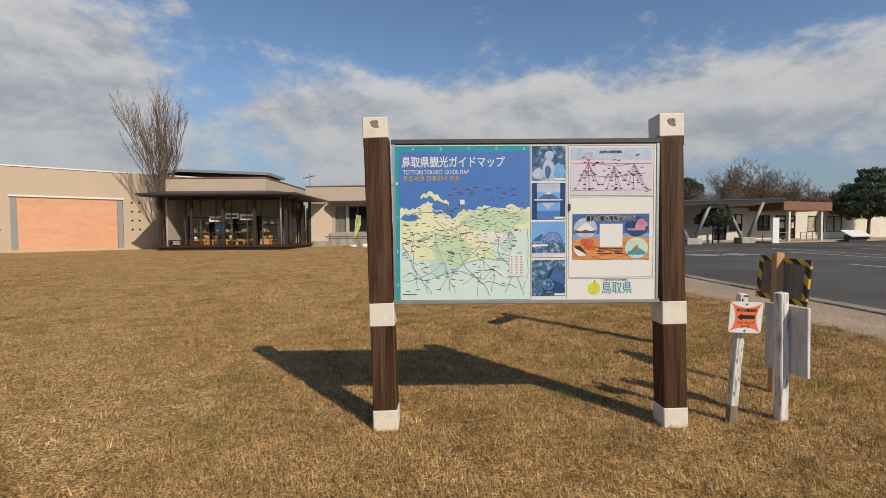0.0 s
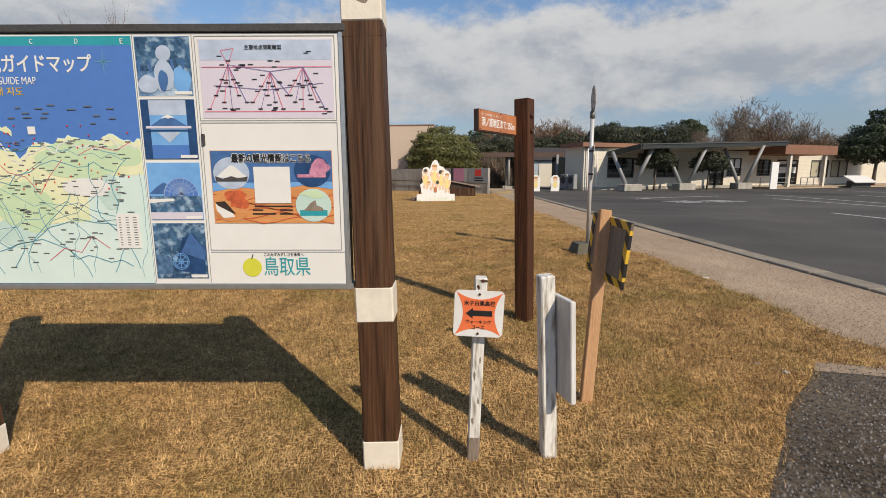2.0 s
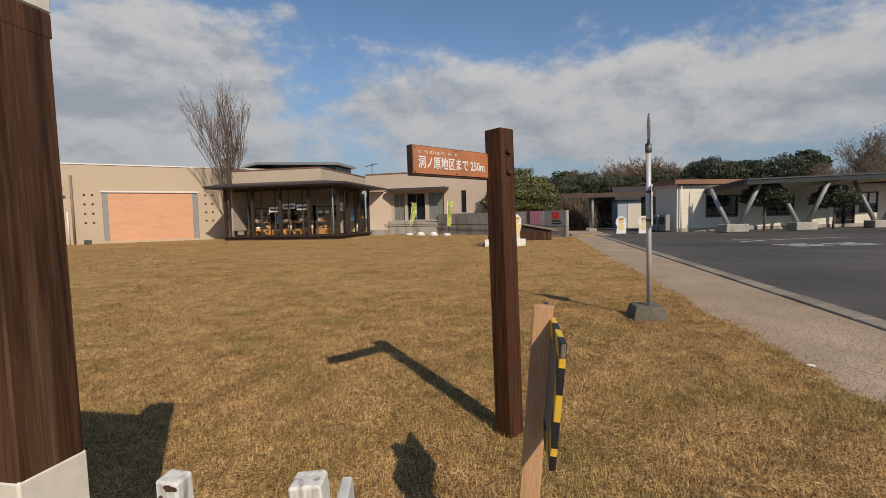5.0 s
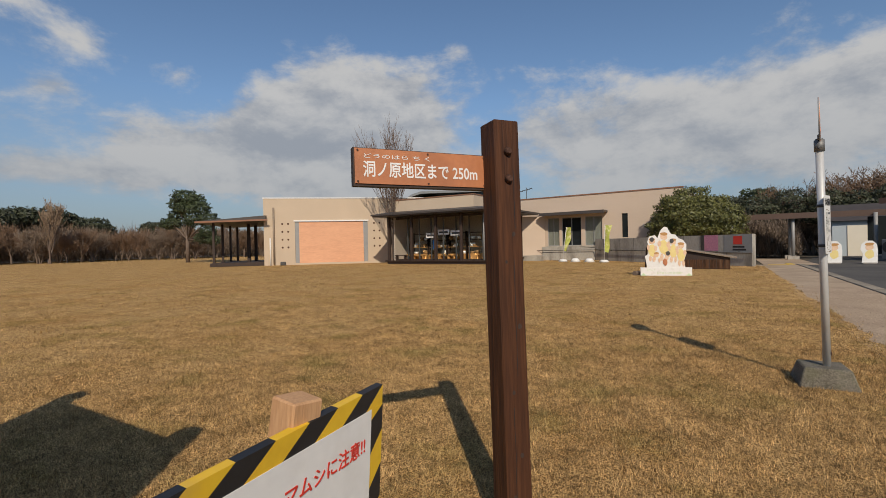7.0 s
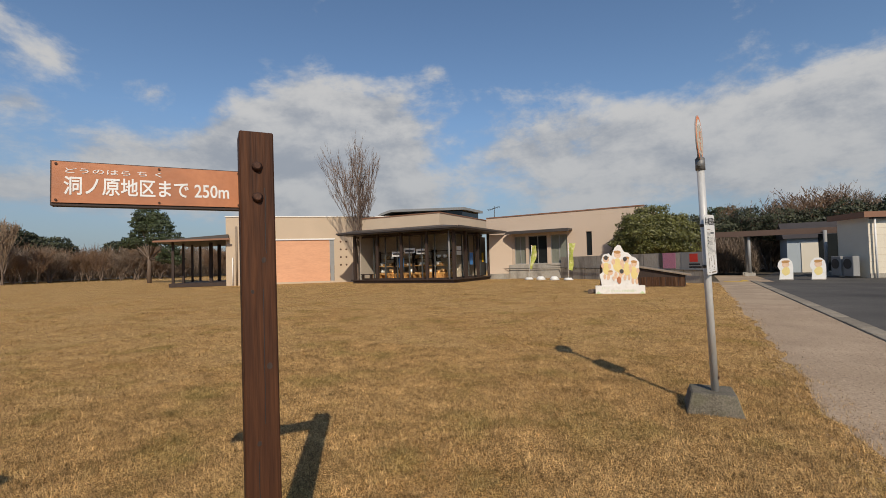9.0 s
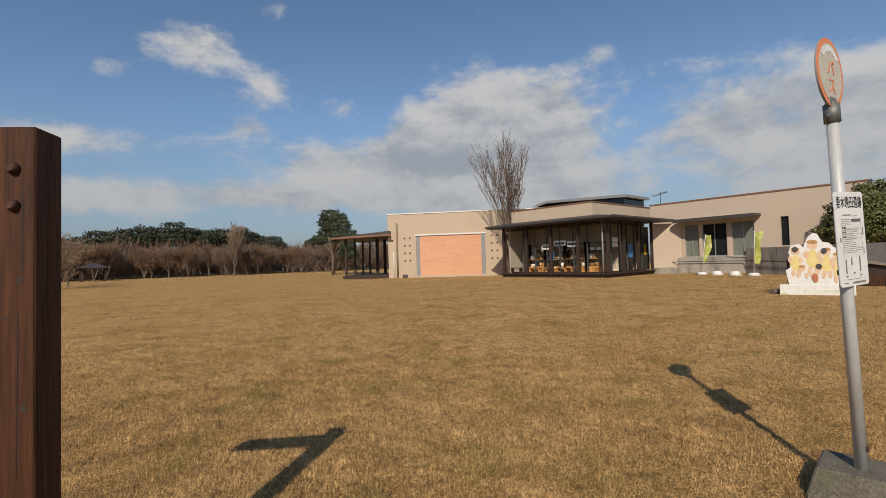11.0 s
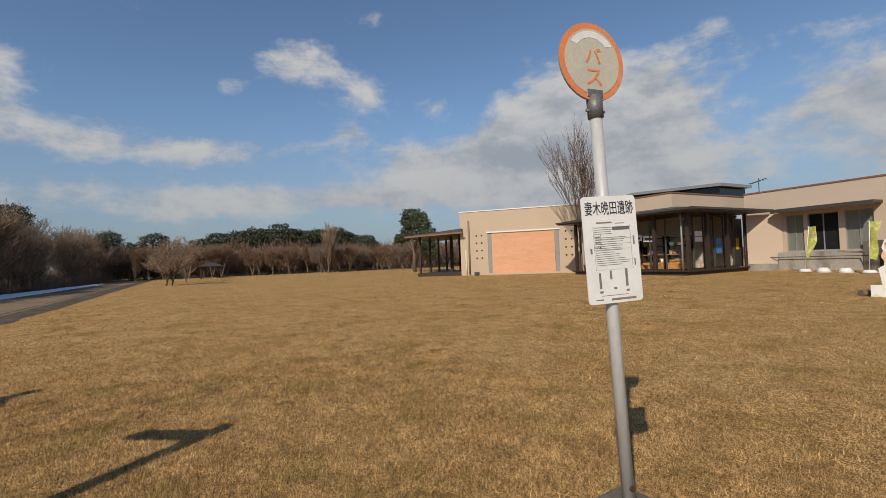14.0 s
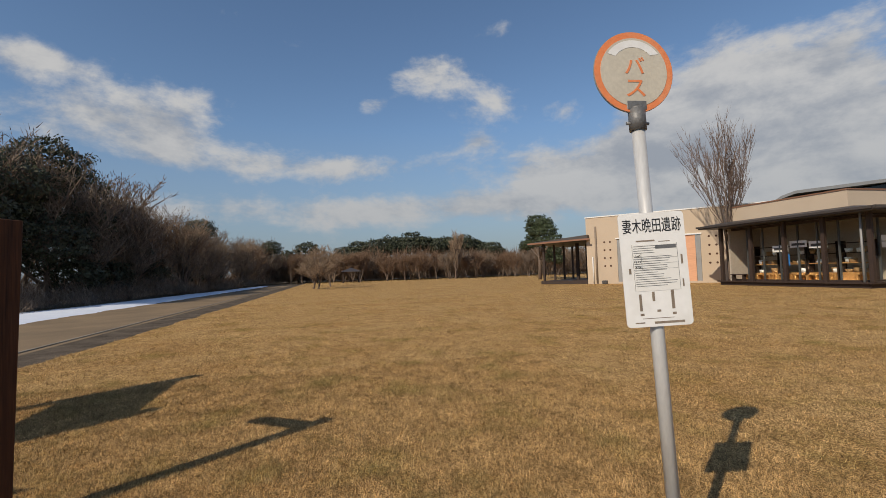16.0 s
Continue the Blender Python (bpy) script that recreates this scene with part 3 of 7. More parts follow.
def markings():
    rows = (((15.3, 29.7), (20.5, 31.8), 0.15), ((14.2, 30.6), (15.3, 29.7), 0.15), ((24.7, 33.5), (24.3, 23.2), 0.15), ((17.1, 18.4), (17.0, 10.0), 0.15),
            ((21.9, 28.6), (22.3, 20.0), 0.15), ((30.5, 33.0), (30.2, 22.0), 0.15), ((36.5, 42.0), (36, 24), 0.15), ((15.4, 29.6), (13.6, 28.2), 0.15))
    for a, b, w in rows:
        bm = bmesh.new()
        d = (Vector(b) - Vector(a)).normalized()
        p = Vector((-d.y, d.x)) * w / 2
        vs = [bm.verts.new((*(Vector(q) + s * p), -0.006)) for q, s in ((a, -1), (b, -1), (b, 1), (a, 1))]
        bm.faces.new(vs)
        single("parking_line", bm, LINEWHITE, "worn white painted parking line on dark asphalt", "road marking", "parking lines", "structure")
    for c in ((15.2, 25.6), (17.4, 26.0)):
        bm = bmesh.new()
        for i in range(4):
            a = radians(21)
            u, v = Vector((math.cos(a), math.sin(a))), Vector((-math.sin(a), math.cos(a)))
            o = Vector(c) + v * (i * 0.42 - 0.6)
            bm.faces.new([bm.verts.new((*(o + u * sx + v * sy), -0.006)) for sx, sy in ((-0.9, -0.09), (0.9, -0.09), (0.9, 0.09), (-0.9, 0.09))])
        single("painted_letters", bm, LINEWHITE, "worn white painted letters on dark asphalt", "road marking", "painted letters", "structure")


markings()


def grass():
    rng = np.random.default_rng(4)
    # zones: blade count, x range, y range, length, width, tuft size, y up to which x > x_in belongs to the finer zone
    groups = ((820000, (-1.6, 6.4), (0.8, 11.5), 0.036, 0.0040, 0.03, None, None), (230000, (-7, 6.4), (0.8, 18.0), 0.044, 0.0072, 0.05, -1.6, 11.5), (120000, (-24, 6.4), (1.3, 36.0), 0.056, 0.0145, 0.10, -7, 18.0))
    fx, fy = np.arange(-25, 7, 0.05), np.arange(0, 40, 0.05)
    front, sidey = np.array([lawn_front(v) for v in fx]), np.array([lawn_side(v) for v in fy])
    V, F, base = [], [], 0
    for n, xr, yr, h, w, clump, x_in, y_in in groups:
        # two thirds of the blades stand in matted tufts that lie one way
        k = n // 16
        cx, cy, ca, cs = rng.uniform(*xr, k), rng.uniform(*yr, k), rng.uniform(0, 6.283, k), rng.uniform(0.6, 1.5, k)
        i = rng.integers(0, k, n)
        loose = rng.random(n) < 0.33
        x = np.where(loose, rng.uniform(*xr, n), cx[i] + rng.normal(0, clump, n))
        y = np.where(loose, rng.uniform(*yr, n), cy[i] + rng.normal(0, clump, n))
        a = np.where(loose, rng.uniform(0, 6.283, n), ca[i] + rng.normal(0, 0.7, n))
        sz = np.where(loose, 0.8, cs[i])
        ok = (y > np.interp(x, fx, front) + rng.normal(0, 0.05, n)) & (x < np.interp(y, fy, sidey) + rng.normal(0, 0.05, n))
        ok |= (y > 4.6) & (x > 5.6) & (x < 6.5) & (rng.random(n) < 0.05)
        if x_in is not None:
            ok &= (x < x_in) | (y > y_in)
        x, y, a, sz = x[ok], y[ok], a[ok], sz[ok]
        m = len(x)
        lean = rng.uniform(0.35, 1.45, m)
        ln = h * sz * rng.uniform(0.5, 1.5, m)
        b = a + rng.normal(1.57, 0.3, m)
        p0 = np.stack([x - np.cos(b) * w / 2, y - np.sin(b) * w / 2, np.full(m, -0.003)], 1)
        p1 = np.stack([x + np.cos(b) * w / 2, y + np.sin(b) * w / 2, np.full(m, -0.003)], 1)
        p2 = np.stack([x + np.cos(a) * ln * np.sin(lean), y + np.sin(a) * ln * np.sin(lean), ln * np.cos(lean) * 0.9 + 0.005], 1)
        V.append(np.stack([p0, p1, p2], 1).reshape(-1, 3))
        F.append(np.arange(m * 3).reshape(-1, 3) + base)
        base += m * 3
    ob = new("dry_grass", raw_mesh("dry_grass", np.concatenate(V), np.concatenate(F), BLADE))
    tagged(ob, "short dry straw-coloured grass blades with a few green ones", "grass", kind="stuff")


grass()


def pebbles():
    rng = np.random.default_rng(9)
    tet = np.array([(1, 0, -0.4), (-0.5, 0.87, -0.4), (-0.5, -0.87, -0.4), (0, 0, 0.75)])
    fac = np.array([(0, 1, 3), (1, 2, 3), (2, 0, 3)])
    n = 26000
    x, y = rng.uniform(5.9, 7.88, n), 4.0 + 18 * rng.uniform(0, 1, n) ** 1.6
    s = rng.uniform(0.004, 0.011, n)
    a = rng.uniform(0, 6.283, n)
    c, sn = np.cos(a), np.sin(a)
    v = tet[None] * s[:, None, None]
    rx = v[..., 0] * c[:, None] - v[..., 1] * sn[:, None]
    ry = v[..., 0] * sn[:, None] + v[..., 1] * c[:, None]
    v = np.stack([rx + x[:, None], ry + y[:, None], v[..., 2]], 2)
    F = (fac[None] + (np.arange(n) * 4)[:, None, None]).reshape(-1, 3)
    m = 30000
    x2, y2, s2 = rng.uniform(2.6, 7.9, m), rng.uniform(0.4, 4.2, m), rng.uniform(0.006, 0.018, m)
    edge = np.interp(x2, (1.0, 2.6, 3.75, 4.6, 5.4, 6.1), (1.05, 1.5, 2.45, 3.45, 4.15, 4.15)) + rng.normal(0, 0.05, m)
    x2, y2, s2 = x2[y2 < edge], y2[y2 < edge], s2[y2 < edge]
    v2 = tet[None] * s2[:, None, None] + np.stack([x2, y2, np.full(len(x2), -0.008)], 1)[:, None, :]
    F2 = (fac[None] + (np.arange(len(x2)) * 4)[:, None, None]).reshape(-1, 3)
    tagged(new("coarse_chippings", raw_mesh("coarse_chippings", v2.reshape(-1, 3), F2, DARKPEBBLE)), "dark and pale stone chippings in worn asphalt", "gravel", kind="stuff")
    tagged(new("gravel_stones", raw_mesh("gravel_stones", v.reshape(-1, 3), F, PEBBLE)), "loose pale pinkish gravel stones on a path", "gravel", kind="stuff")


pebbles()


def snow_strip():
    bm = bmesh.new()
    n = 150
    rows = []
    for i in range(n + 1):
        x = -12 - i * 0.46
        t = i / n
        near = -5.5 + t * 2.9 + 0.35 * noise.noise((x * 0.5, 0, 0)) + 0.16 * noise.noise((x * 1.9, 4, 0))
        far = near - (7.2 - 5.8 * t) + 0.8 * noise.noise((x * 0.35, 9, 0)) + 0.4 * noise.noise((x * 1.1, 2, 0))
        row = []
        for k in range(9):
            u = k / 8
            hgt = 0.13 * math.sin(math.pi * min(1, u * 1.15 + 0.02)) ** 0.7 if 0 < k < 8 else -0.03
            row.append(bm.verts.new((x, near + (far - near) * u, hgt + (0.05 * noise.noise((x * 1.2, u * 7, 1)) if 0 < k < 8 else 0))))
        rows.append(row)
    for a, b in zip(rows, rows[1:]):
        for j in range(8):
            bm.faces.new((a[j], a[j + 1], b[j + 1], b[j])).smooth = True
    single("snow_bank", bm, SNOW, "thin uneven strip of old white snow along the lane", "snow", kind="structure")


snow_strip()

# ---- visitor centre ----
U = Vector((math.cos(radians(42)), math.sin(radians(42)), 0))
V_OUT = Vector((U.y, -U.x, 0))
A0 = Vector((-34.6, 33.0, 0))
ROT42 = Matrix.Rotation(radians(42), 3, "Z")


def on_wall(s, d=0.0, z=0.0):
    return A0 + U * s + V_OUT * d + Vector((0, 0, z))


def wall_box(bm, s0, s1, z0, z1, d0, d1):
    c = on_wall((s0 + s1) / 2, (d0 + d1) / 2, (z0 + z1) / 2)
    box(bm, c, (s1 - s0, d1 - d0, z1 - z0), ROT42)


def visitor_centre():
    h = thing("visitor_centre", "low beige rendered visitor centre with a glazed front and flat roof", "building", at=(-20, 42, 0))
    bm = bmesh.new()
    # front wall with the wide shutter opening left free
    bm.free()
    for s0, s1, z0, z1, d0 in ((0, 2.95, 0, 6.6, -0.35), (10.1, 18.5, 0, 6.6, -0.35), (2.95, 10.1, 4.35, 6.6, -0.35), (2.95, 10.1, 0, 0.18, -0.35)):
        bm = bmesh.new()
        wall_box(bm, s0, s1, z0, z1, d0, 0)
        part("front_wall", bm, STUCCO, h, "beige rendered wall")
    bm = bmesh.new()
    wall_box(bm, 0, 0.35, 0, 6.6, -14, -0.35)
    part("end_wall", bm, STUCCO, h)
    bm = bmesh.new()
    wall_box(bm, -0.06, 18.5, 6.6, 6.70, -0.4, 0.06)
    part("coping", bm, WHITE, h, "white metal coping")
    bm = bmesh.new()
    wall_box(bm, 3.33, 9.67, 0.18, 4.30, -0.16, -0.05)
    part("shutter_boarding", bm, PLYWOOD, h, "salmon-coloured boarding over a wide opening")
    for s in (2.96, 9.7):
        bm = bmesh.new()
        wall_box(bm, s, s + 0.38, 0.18, 4.30, -0.18, -0.04)
        part("shutter_jamb", bm, GREYSTEEL, h, "grey metal jamb")
    bm = bmesh.new()
    wall_box(bm, 2.85, 10.2, 4.32, 4.44, -0.1, 0.08)
    part("shutter_lintel", bm, WHITE, h)
    for s in (1.75, 2.3, 10.75, 11.3):
        for k in range(4):
            bm = bmesh.new()
            p = on_wall(s, -0.02, 1.75 + k * 0.78)
            tube(bm, p, p + V_OUT * 0.035, 0.105, 0.09, 12)
            part("vent_cap", bm, RUST, h)
    bm = bmesh.new()
    p = on_wall(0.95, 0.09, 0)
    tube(bm, p + Vector((0, 0, 0.1)), p + Vector((0, 0, 5.7)), 0.09, n=10)
    part("downpipe", bm, WEATHERED, h, "brown downpipe")
    bm = bmesh.new()
    p = on_wall(0.6, 0.09, 0)
    tube(bm, p, p + Vector((0, 0, 2.7)), 0.06, n=8)
    part("downpipe", bm, WHITE, h, "short white pipe")
    # roof deck
    bm = bmesh.new()
    wall_box(bm, 0.3, 18.5, 6.25, 6.4, -14, -0.3)
    part("roof", bm, ROOFDARK, h)
    # right wing
    wing = Vector((math.cos(radians(-4)), math.sin(radians(-4)), 0)).normalized()
    nrm = Vector((wing.y, -wing.x, 0))
    rw = Matrix((wing, Vector((-wing.y, wing.x, 0)), Vector((0, 0, 1)))).transposed()
    w0 = Vector((-10.7, 46.4, 0))

    def wg(bm, s0, s1, z0, z1, d0, d1):
        box(bm, w0 + wing * (s0 + s1) / 2 + nrm * (d0 + d1) / 2 + Vector((0, 0, (z0 + z1) / 2)), (s1 - s0, d1 - d0, z1 - z0), rw)

    spans = ((-2.6, 0.35, 0, 5.95), (0.35, 5.5, 0, 1.35), (0.35, 5.5, 4.0, 5.95), (5.5, 7.2, 0, 5.95), (7.2, 7.7, 0, 2.0), (7.2, 7.7, 4.1, 5.95), (7.7, 12.0, 0, 5.95))
    for s0, s1, z0, z1 in spans:
        bm = bmesh.new()
        wg(bm, s0, s1, z0, z1, -0.3, 0)
        part("wing_wall", bm, STUCCO2, h, "pinkish beige panel-clad wall")
    for s0, s1 in ((1.5, 1.75), (3.6, 3.95)):
        bm = bmesh.new()
        wg(bm, s0, s1, 1.35, 4.0, -0.3, 0)
        part("window_pier", bm, STUCCO2, h)
    bm = bmesh.new()
    wg(bm, 11.7, 12.0, 0, 5.95, -9, -0.3)
    part("wing_end_wall", bm, STUCCO2, h)
    bm = bmesh.new()
    for z in (2.2, 3.3, 4.4, 5.5):
        wg(bm, 7.75, 12.0, z, z + 0.012, 0.0, 0.006)
    for s in (8.5, 10.3):
        wg(bm, s, s + 0.012, 4.4, 5.9, 0.0, 0.006)
    wg(bm, 12.0, 12.006, 5.2, 5.21, -0.3, -0.29)
    part("panel_joints", bm, STUCCO, h)
    bm = bmesh.new()
    wg(bm, -2.6, 12.05, 5.95, 6.05, -0.35, 0.05)
    part("coping", bm, ROOFBROWN, h, "brown metal coping")
    for s0, s1 in ((0.35, 1.5), (1.75, 3.6), (3.95, 5.5)):
        bm = bmesh.new()
        for a, b, c, d in ((s0, s1, 1.35, 1.42), (s0, s1, 3.93, 4.0), (s0, s0 + 0.06, 1.42, 3.93), (s1 - 0.06, s1, 1.42, 3.93), ((s0 + s1) / 2 - 0.03, (s0 + s1) / 2 + 0.03, 1.42, 3.93)):
            wg(bm, a, b, c, d, -0.2, -0.1)
        win = part("window", bm, GREYSTEEL, h, "grey framed window")
        bm = bmesh.new()
        wg(bm, s0 + 0.06, s1 - 0.06, 1.42, 3.93, -0.17, -0.15)
        part("pane", bm, WINDOWDARK if s0 == 1.75 else WINDOWPALE, win)
    bm = bmesh.new()
    wg(bm, 7.2, 7.7, 2.0, 4.1, -0.2, -0.15)
    part("slit_window", bm, WINDOWDARK, h, "narrow dark slit window")
    bm = bmesh.new()
    wg(bm, 0.0, 6.0, 4.28, 4.45, 0.0, 1.25)
    wg(bm, 0.0, 6.05, 4.18, 4.28, 1.15, 1.3)
    part("eave", bm, ROOFDARK, h, "dark metal eave over the windows")
    bm = bmesh.new()
    wg(bm, 0.3, 5.6, 1.22, 1.34, -0.05, 0.16)
    part("window_sill", bm, CONCRETE, h)
    # slanting wall between pavilion and wing
    bm = bmesh.new()
    bar(bm, (-12.5, 44.8, 2.1), (-10.7, 46.45, 2.1), 4.2, 0.25, side=(0, 0, 1))
    part("porch_wall", bm, STUCCO2, h, "beige porch wall")
    bm = B(((-11.4, 45.1, 0.25), (1.8, 0.8, 0.5)))
    part("step", bm, CONCRETE, h, "concrete entrance step")
    # clerestory behind
    bm = bmesh.new()
    box(bm, (-28.4, 60.2, 7.0), (14.0, 5.0, 2.9))
    part("clerestory_wall", bm, WINDOWDARK, h, "dark clerestory glazing")
    bm = bmesh.new()
    n = 10
    prev = None
    for i in range(n + 1):
        t = i / n
        x = -36.8 + 16.0 * t
        z = 7.0 + 1.95 * min(1, math.sin(min(t * 5.0, 1.57))) - 0.75 * max(0, t - 0.3)
        ring = [bm.verts.new((x, yy, z + dz)) for yy, dz in ((57.0, 0), (57.0, 0.32), (63, 0.32), (63, 0))]
        if prev:
            for j in range(4):
                bm.faces.new((prev[j], prev[(j + 1) % 4], ring[(j + 1) % 4], ring[j]))
        else:
            bm.faces.new(ring)
        prev = ring
    bm.faces.new(prev[::-1])
    part("clerestory_roof", bm, GREYSTEEL, h, "curved grey metal roof")
    bm = bmesh.new()
    tube(bm, (-13.8, 50, 5.6), (-13.8, 50, 7.6), 0.035, n=6)
    bar(bm, (-14.5, 50, 7.2), (-13.2, 50, 7.5), 0.05)
    for i in range(5):
        bar(bm, (-14.4 + i * 0.28, 49.6, 7.25 + i * 0.05), (-14.4 + i * 0.28, 50.4, 7.25 + i * 0.05), 0.03)
    part("antenna", bm, DARKMETAL, h, "rooftop aerial")
    # side porch at the far left end
    bm = bmesh.new()
    wall_box(bm, -5.0, 0, 0.02, 0.36, -10, -0.1)
    part("porch_deck", bm, DARKWOOD, h, "dark timber porch deck")
    for d in (-0.35, -3.5, -6.6, -9.7):
        bm = bmesh.new()
        wall_box(bm, -4.8, -4.6, 0.36, 4.3, d - 0.1, d + 0.1)
        part("porch_post", bm, DARKWOOD, h)
    for d in (-4.0, -7.6):
        bm = bmesh.new()
        wall_box(bm, -2.4, -2.1, 0.36, 4.4, d - 0.15, d + 0.15)
        part("porch_post", bm, DARKWOOD, h)
    bm = bmesh.new()
    ps = [on_wall(s, d, z) for s, d, z in ((-6.0, 0.7, 4.25), (0.3, 0.7, 4.42), (0.3, -10.8, 4.42), (-6.0, -10.8, 4.25))]
    lo = [bm.verts.new(p) for p in ps]
    hi = [bm.verts.new(p + Vector((0, 0, 0.14 + (0.35 if i in (1, 2) else 0)))) for i, p in enumerate(ps)]
    bm.faces.new(lo[::-1])
    bm.faces.new(hi)
    for i in range(4):
        bm.faces.new((lo[i], lo[(i + 1) % 4], hi[(i + 1) % 4], hi[i]))
    part("porch_roof", bm, ROOFDARK, h, "dark standing-seam porch roof")
    bm = bmesh.new()
    bar(bm, on_wall(-6.05, 0.75, 4.30), on_wall(0.5, 0.75, 4.48), 0.16, 0.08, side=(0, 0, 1))
    part("gutter", bm, ROOFBROWN, h, "pinkish brown gutter")
    return h


visitor_centre()


def bench(at, length, mat=LIGHTWOOD):
    b = thing("bench", "plain honey-coloured wooden bench inside the glazed room", "bench", "benches in the glazed room", at=at)
    x, y, z = at
    part("seat", B(((x, y, z + 0.42), (length, 0.4, 0.06))), mat, b)
    for s in (-1, 1):
        part("leg", B(((x + s * length * 0.42, y, z + 0.2), (0.08, 0.36, 0.4))), mat, b)


def pavilion():
    """Glazed front room: front at y = 37.2, side at x = -12.3."""
    x0, x1, y0, y1 = -22.6, -12.3, 37.2, 45.0
    h = thing("glazed_pavilion", "glass-walled timber-framed room with a dark overhanging roof", "building", at=(x1, y0, 0))
    part("deck", B((((x0 + x1) / 2, (y0 + y1) / 2, 0.16), (x1 - x0, y1 - y0, 0.32))), DARKWOOD, h, "dark timber plinth")
    part("deck_edge", B((((x0 + x1) / 2, y0 - 0.08, 0.3), (x1 - x0 + 0.3, 0.16, 0.1)), ((x1 + 0.08, (y0 + y1) / 2, 0.3), (0.16, y1 - y0 + 0.3, 0.1))), DARKWOOD, h)
    for i in range(5):
        x = x0 + 0.15 + i * 2.55
        part("post", B(((x, y0 + 0.12, 2.33), (0.22, 0.22, 4.0))), DARKWOOD, h)
    for i in range(1, 4):
        part("post", B(((x1 - 0.12, y0 + 0.12 + i * 2.5, 2.33), (0.22, 0.22, 4.0))), DARKWOOD, h)
    bm = bmesh.new()
    tube(bm, (x1 - 0.32, y0 - 0.02, 0.3), (x1 - 0.32, y0 - 0.02, 4.3), 0.06, n=8)
    part("downpipe", bm, GREYSTEEL, h, "pale grey downpipe")
    gy, gx = y0 + 0.85, x1 - 0.85
    for i in range(7):
        x = gx - i * 1.28
        part("mullion", B(((x, gy, 2.3), (0.07, 0.12, 3.9))), DARKGREY, h)
        if i:
            ob = part("pane", B(((x + 0.64, gy, 2.3), (1.19, 0.012, 3.86))), PANE, h)
            ob.visible_shadow = False
    for i in range(6):
        y = gy + i * 1.28
        if i:
            part("mullion", B(((gx, y, 2.3), (0.12, 0.07, 3.9))), DARKGREY, h)
            ob = part("pane", B(((gx, y - 0.64, 2.3), (0.012, 1.19, 3.86))), PANE, h)
            ob.visible_shadow = False
    part("door_panel", B(((gx, gy + 7.0, 2.2), (0.1, 1.2, 3.7))), DARKMETAL, h, "dark glazed entrance door")
    part("rail", B((((x0 + gx) / 2, gy, 0.37), (gx - x0, 0.14, 0.12)), ((gx, (gy + y1) / 2, 0.37), (0.14, y1 - gy, 0.12)), (((x0 + gx) / 2, gy, 4.2), (gx - x0, 0.14, 0.16)), ((gx, (gy + y1) / 2, 4.2), (0.14, y1 - gy, 0.16))), DARKWOOD, h)
    # eave roof
    bm = bmesh.new()
    o = 1.0
    lo = [(x0 - 0.9, y0 - o, 4.34), (x1 + o, y0 - o, 4.34), (x1 + o + 0.3, y1 + 0.6, 4.34), (x0 - 0.9, y1, 4.34)]
    hi = [(x0 - 0.9, y0 - o, 4.56), (x1 + o, y0 - o, 4.56), (x1 + o + 0.3, y1 + 0.6, 4.56), (x0 - 0.9, y1, 4.56)]
    top = [(x0 - 0.9, y0 + 1.6, 4.95), (x1 - 1.7, y0 + 1.6, 4.95), (x1 - 1.7, y1 + 0.6, 4.95), (x0 - 0.9, y1, 4.95)]
    rings = [[bm.verts.new(p) for p in r] for r in (lo, hi, top)]
    bm.faces.new(rings[0][::-1])
    bm.faces.new(rings[2])
    for a, b in zip(rings, rings[1:]):
        for i in range(4):
            bm.faces.new((a[i], a[(i + 1) % 4], b[(i + 1) % 4], b[i]))
    part("eave_roof", bm, ROOFDARK, h, "dark metal eave roof")
    part("gutter", B((((x0 + x1) / 2, y0 - o - 0.06, 4.5), (x1 - x0 + 2.0, 0.12, 0.14)), ((x1 + o + 0.2, (y0 + y1) / 2, 4.5), (0.12, y1 - y0 + 2.4, 0.14))), ROOFDARK, h, "dark gutter")
    # parapet box above
    px0, px1, py0, py1 = x0 - 0.4, x1 - 2.2, y0 + 1.9, y1 + 6
    part("parapet", B((((px0 + px1) / 2, (py0 + py1) / 2, 5.45), (px1 - px0, py1 - py0, 1.15))), STUCCO, h, "beige parapet band")
    part("parapet_cap", B((((px0 + px1) / 2, (py0 + py1) / 2, 6.07), (px1 - px0 + 0.1, py1 - py0 + 0.1, 0.09))), ROOFBROWN, h)
    # room behind the glass
    part("back_wall", B((((x0 + gx) / 2, y0 + 3.6, 2.3), (gx - x0, 0.15, 4.0)), ((x0 + 0.4, y0 + 2.6, 2.3), (0.15, 4.0, 4.0))), INTERIOR, h)
    part("inner_wall", B(((gx - 3.2, (y0 + 3.6 + y1) / 2, 2.3), (0.15, y1 - y0 - 3.6, 4.0)), ((gx - 1.6, y1 - 0.1, 2.3), (3.2, 0.15, 4.0))), INTERIOR, h)
    part("room_floor", B((((x0 + gx) / 2, (gy + y1) / 2, 0.33), (gx - x0, y1 - gy, 0.04))), LIGHTWOOD, h)
    part("room_ceiling", B((((x0 + gx) / 2, (gy + y1) / 2, 4.28), (gx - x0, y1 - gy, 0.05))), INTERIOR, h)
    for i, (w, z) in enumerate(((1.15, 2.55), (1.15, 2.8), (1.15, 2.7))):
        x = gx - 5.1 + i * 1.28
        s = part("paper_sign", B(((x, gy - 0.03, z), (w, 0.01, 0.45))), WHITE, h, "white paper sign stuck on the glass")
        lines_part("print_bar", [(-0.45, -0.10, 0.9, 0.16)], plane_matrix((x, gy - 0.038, z), (1, 0, 0), (0, 0, 1)), DARKMETAL, s)
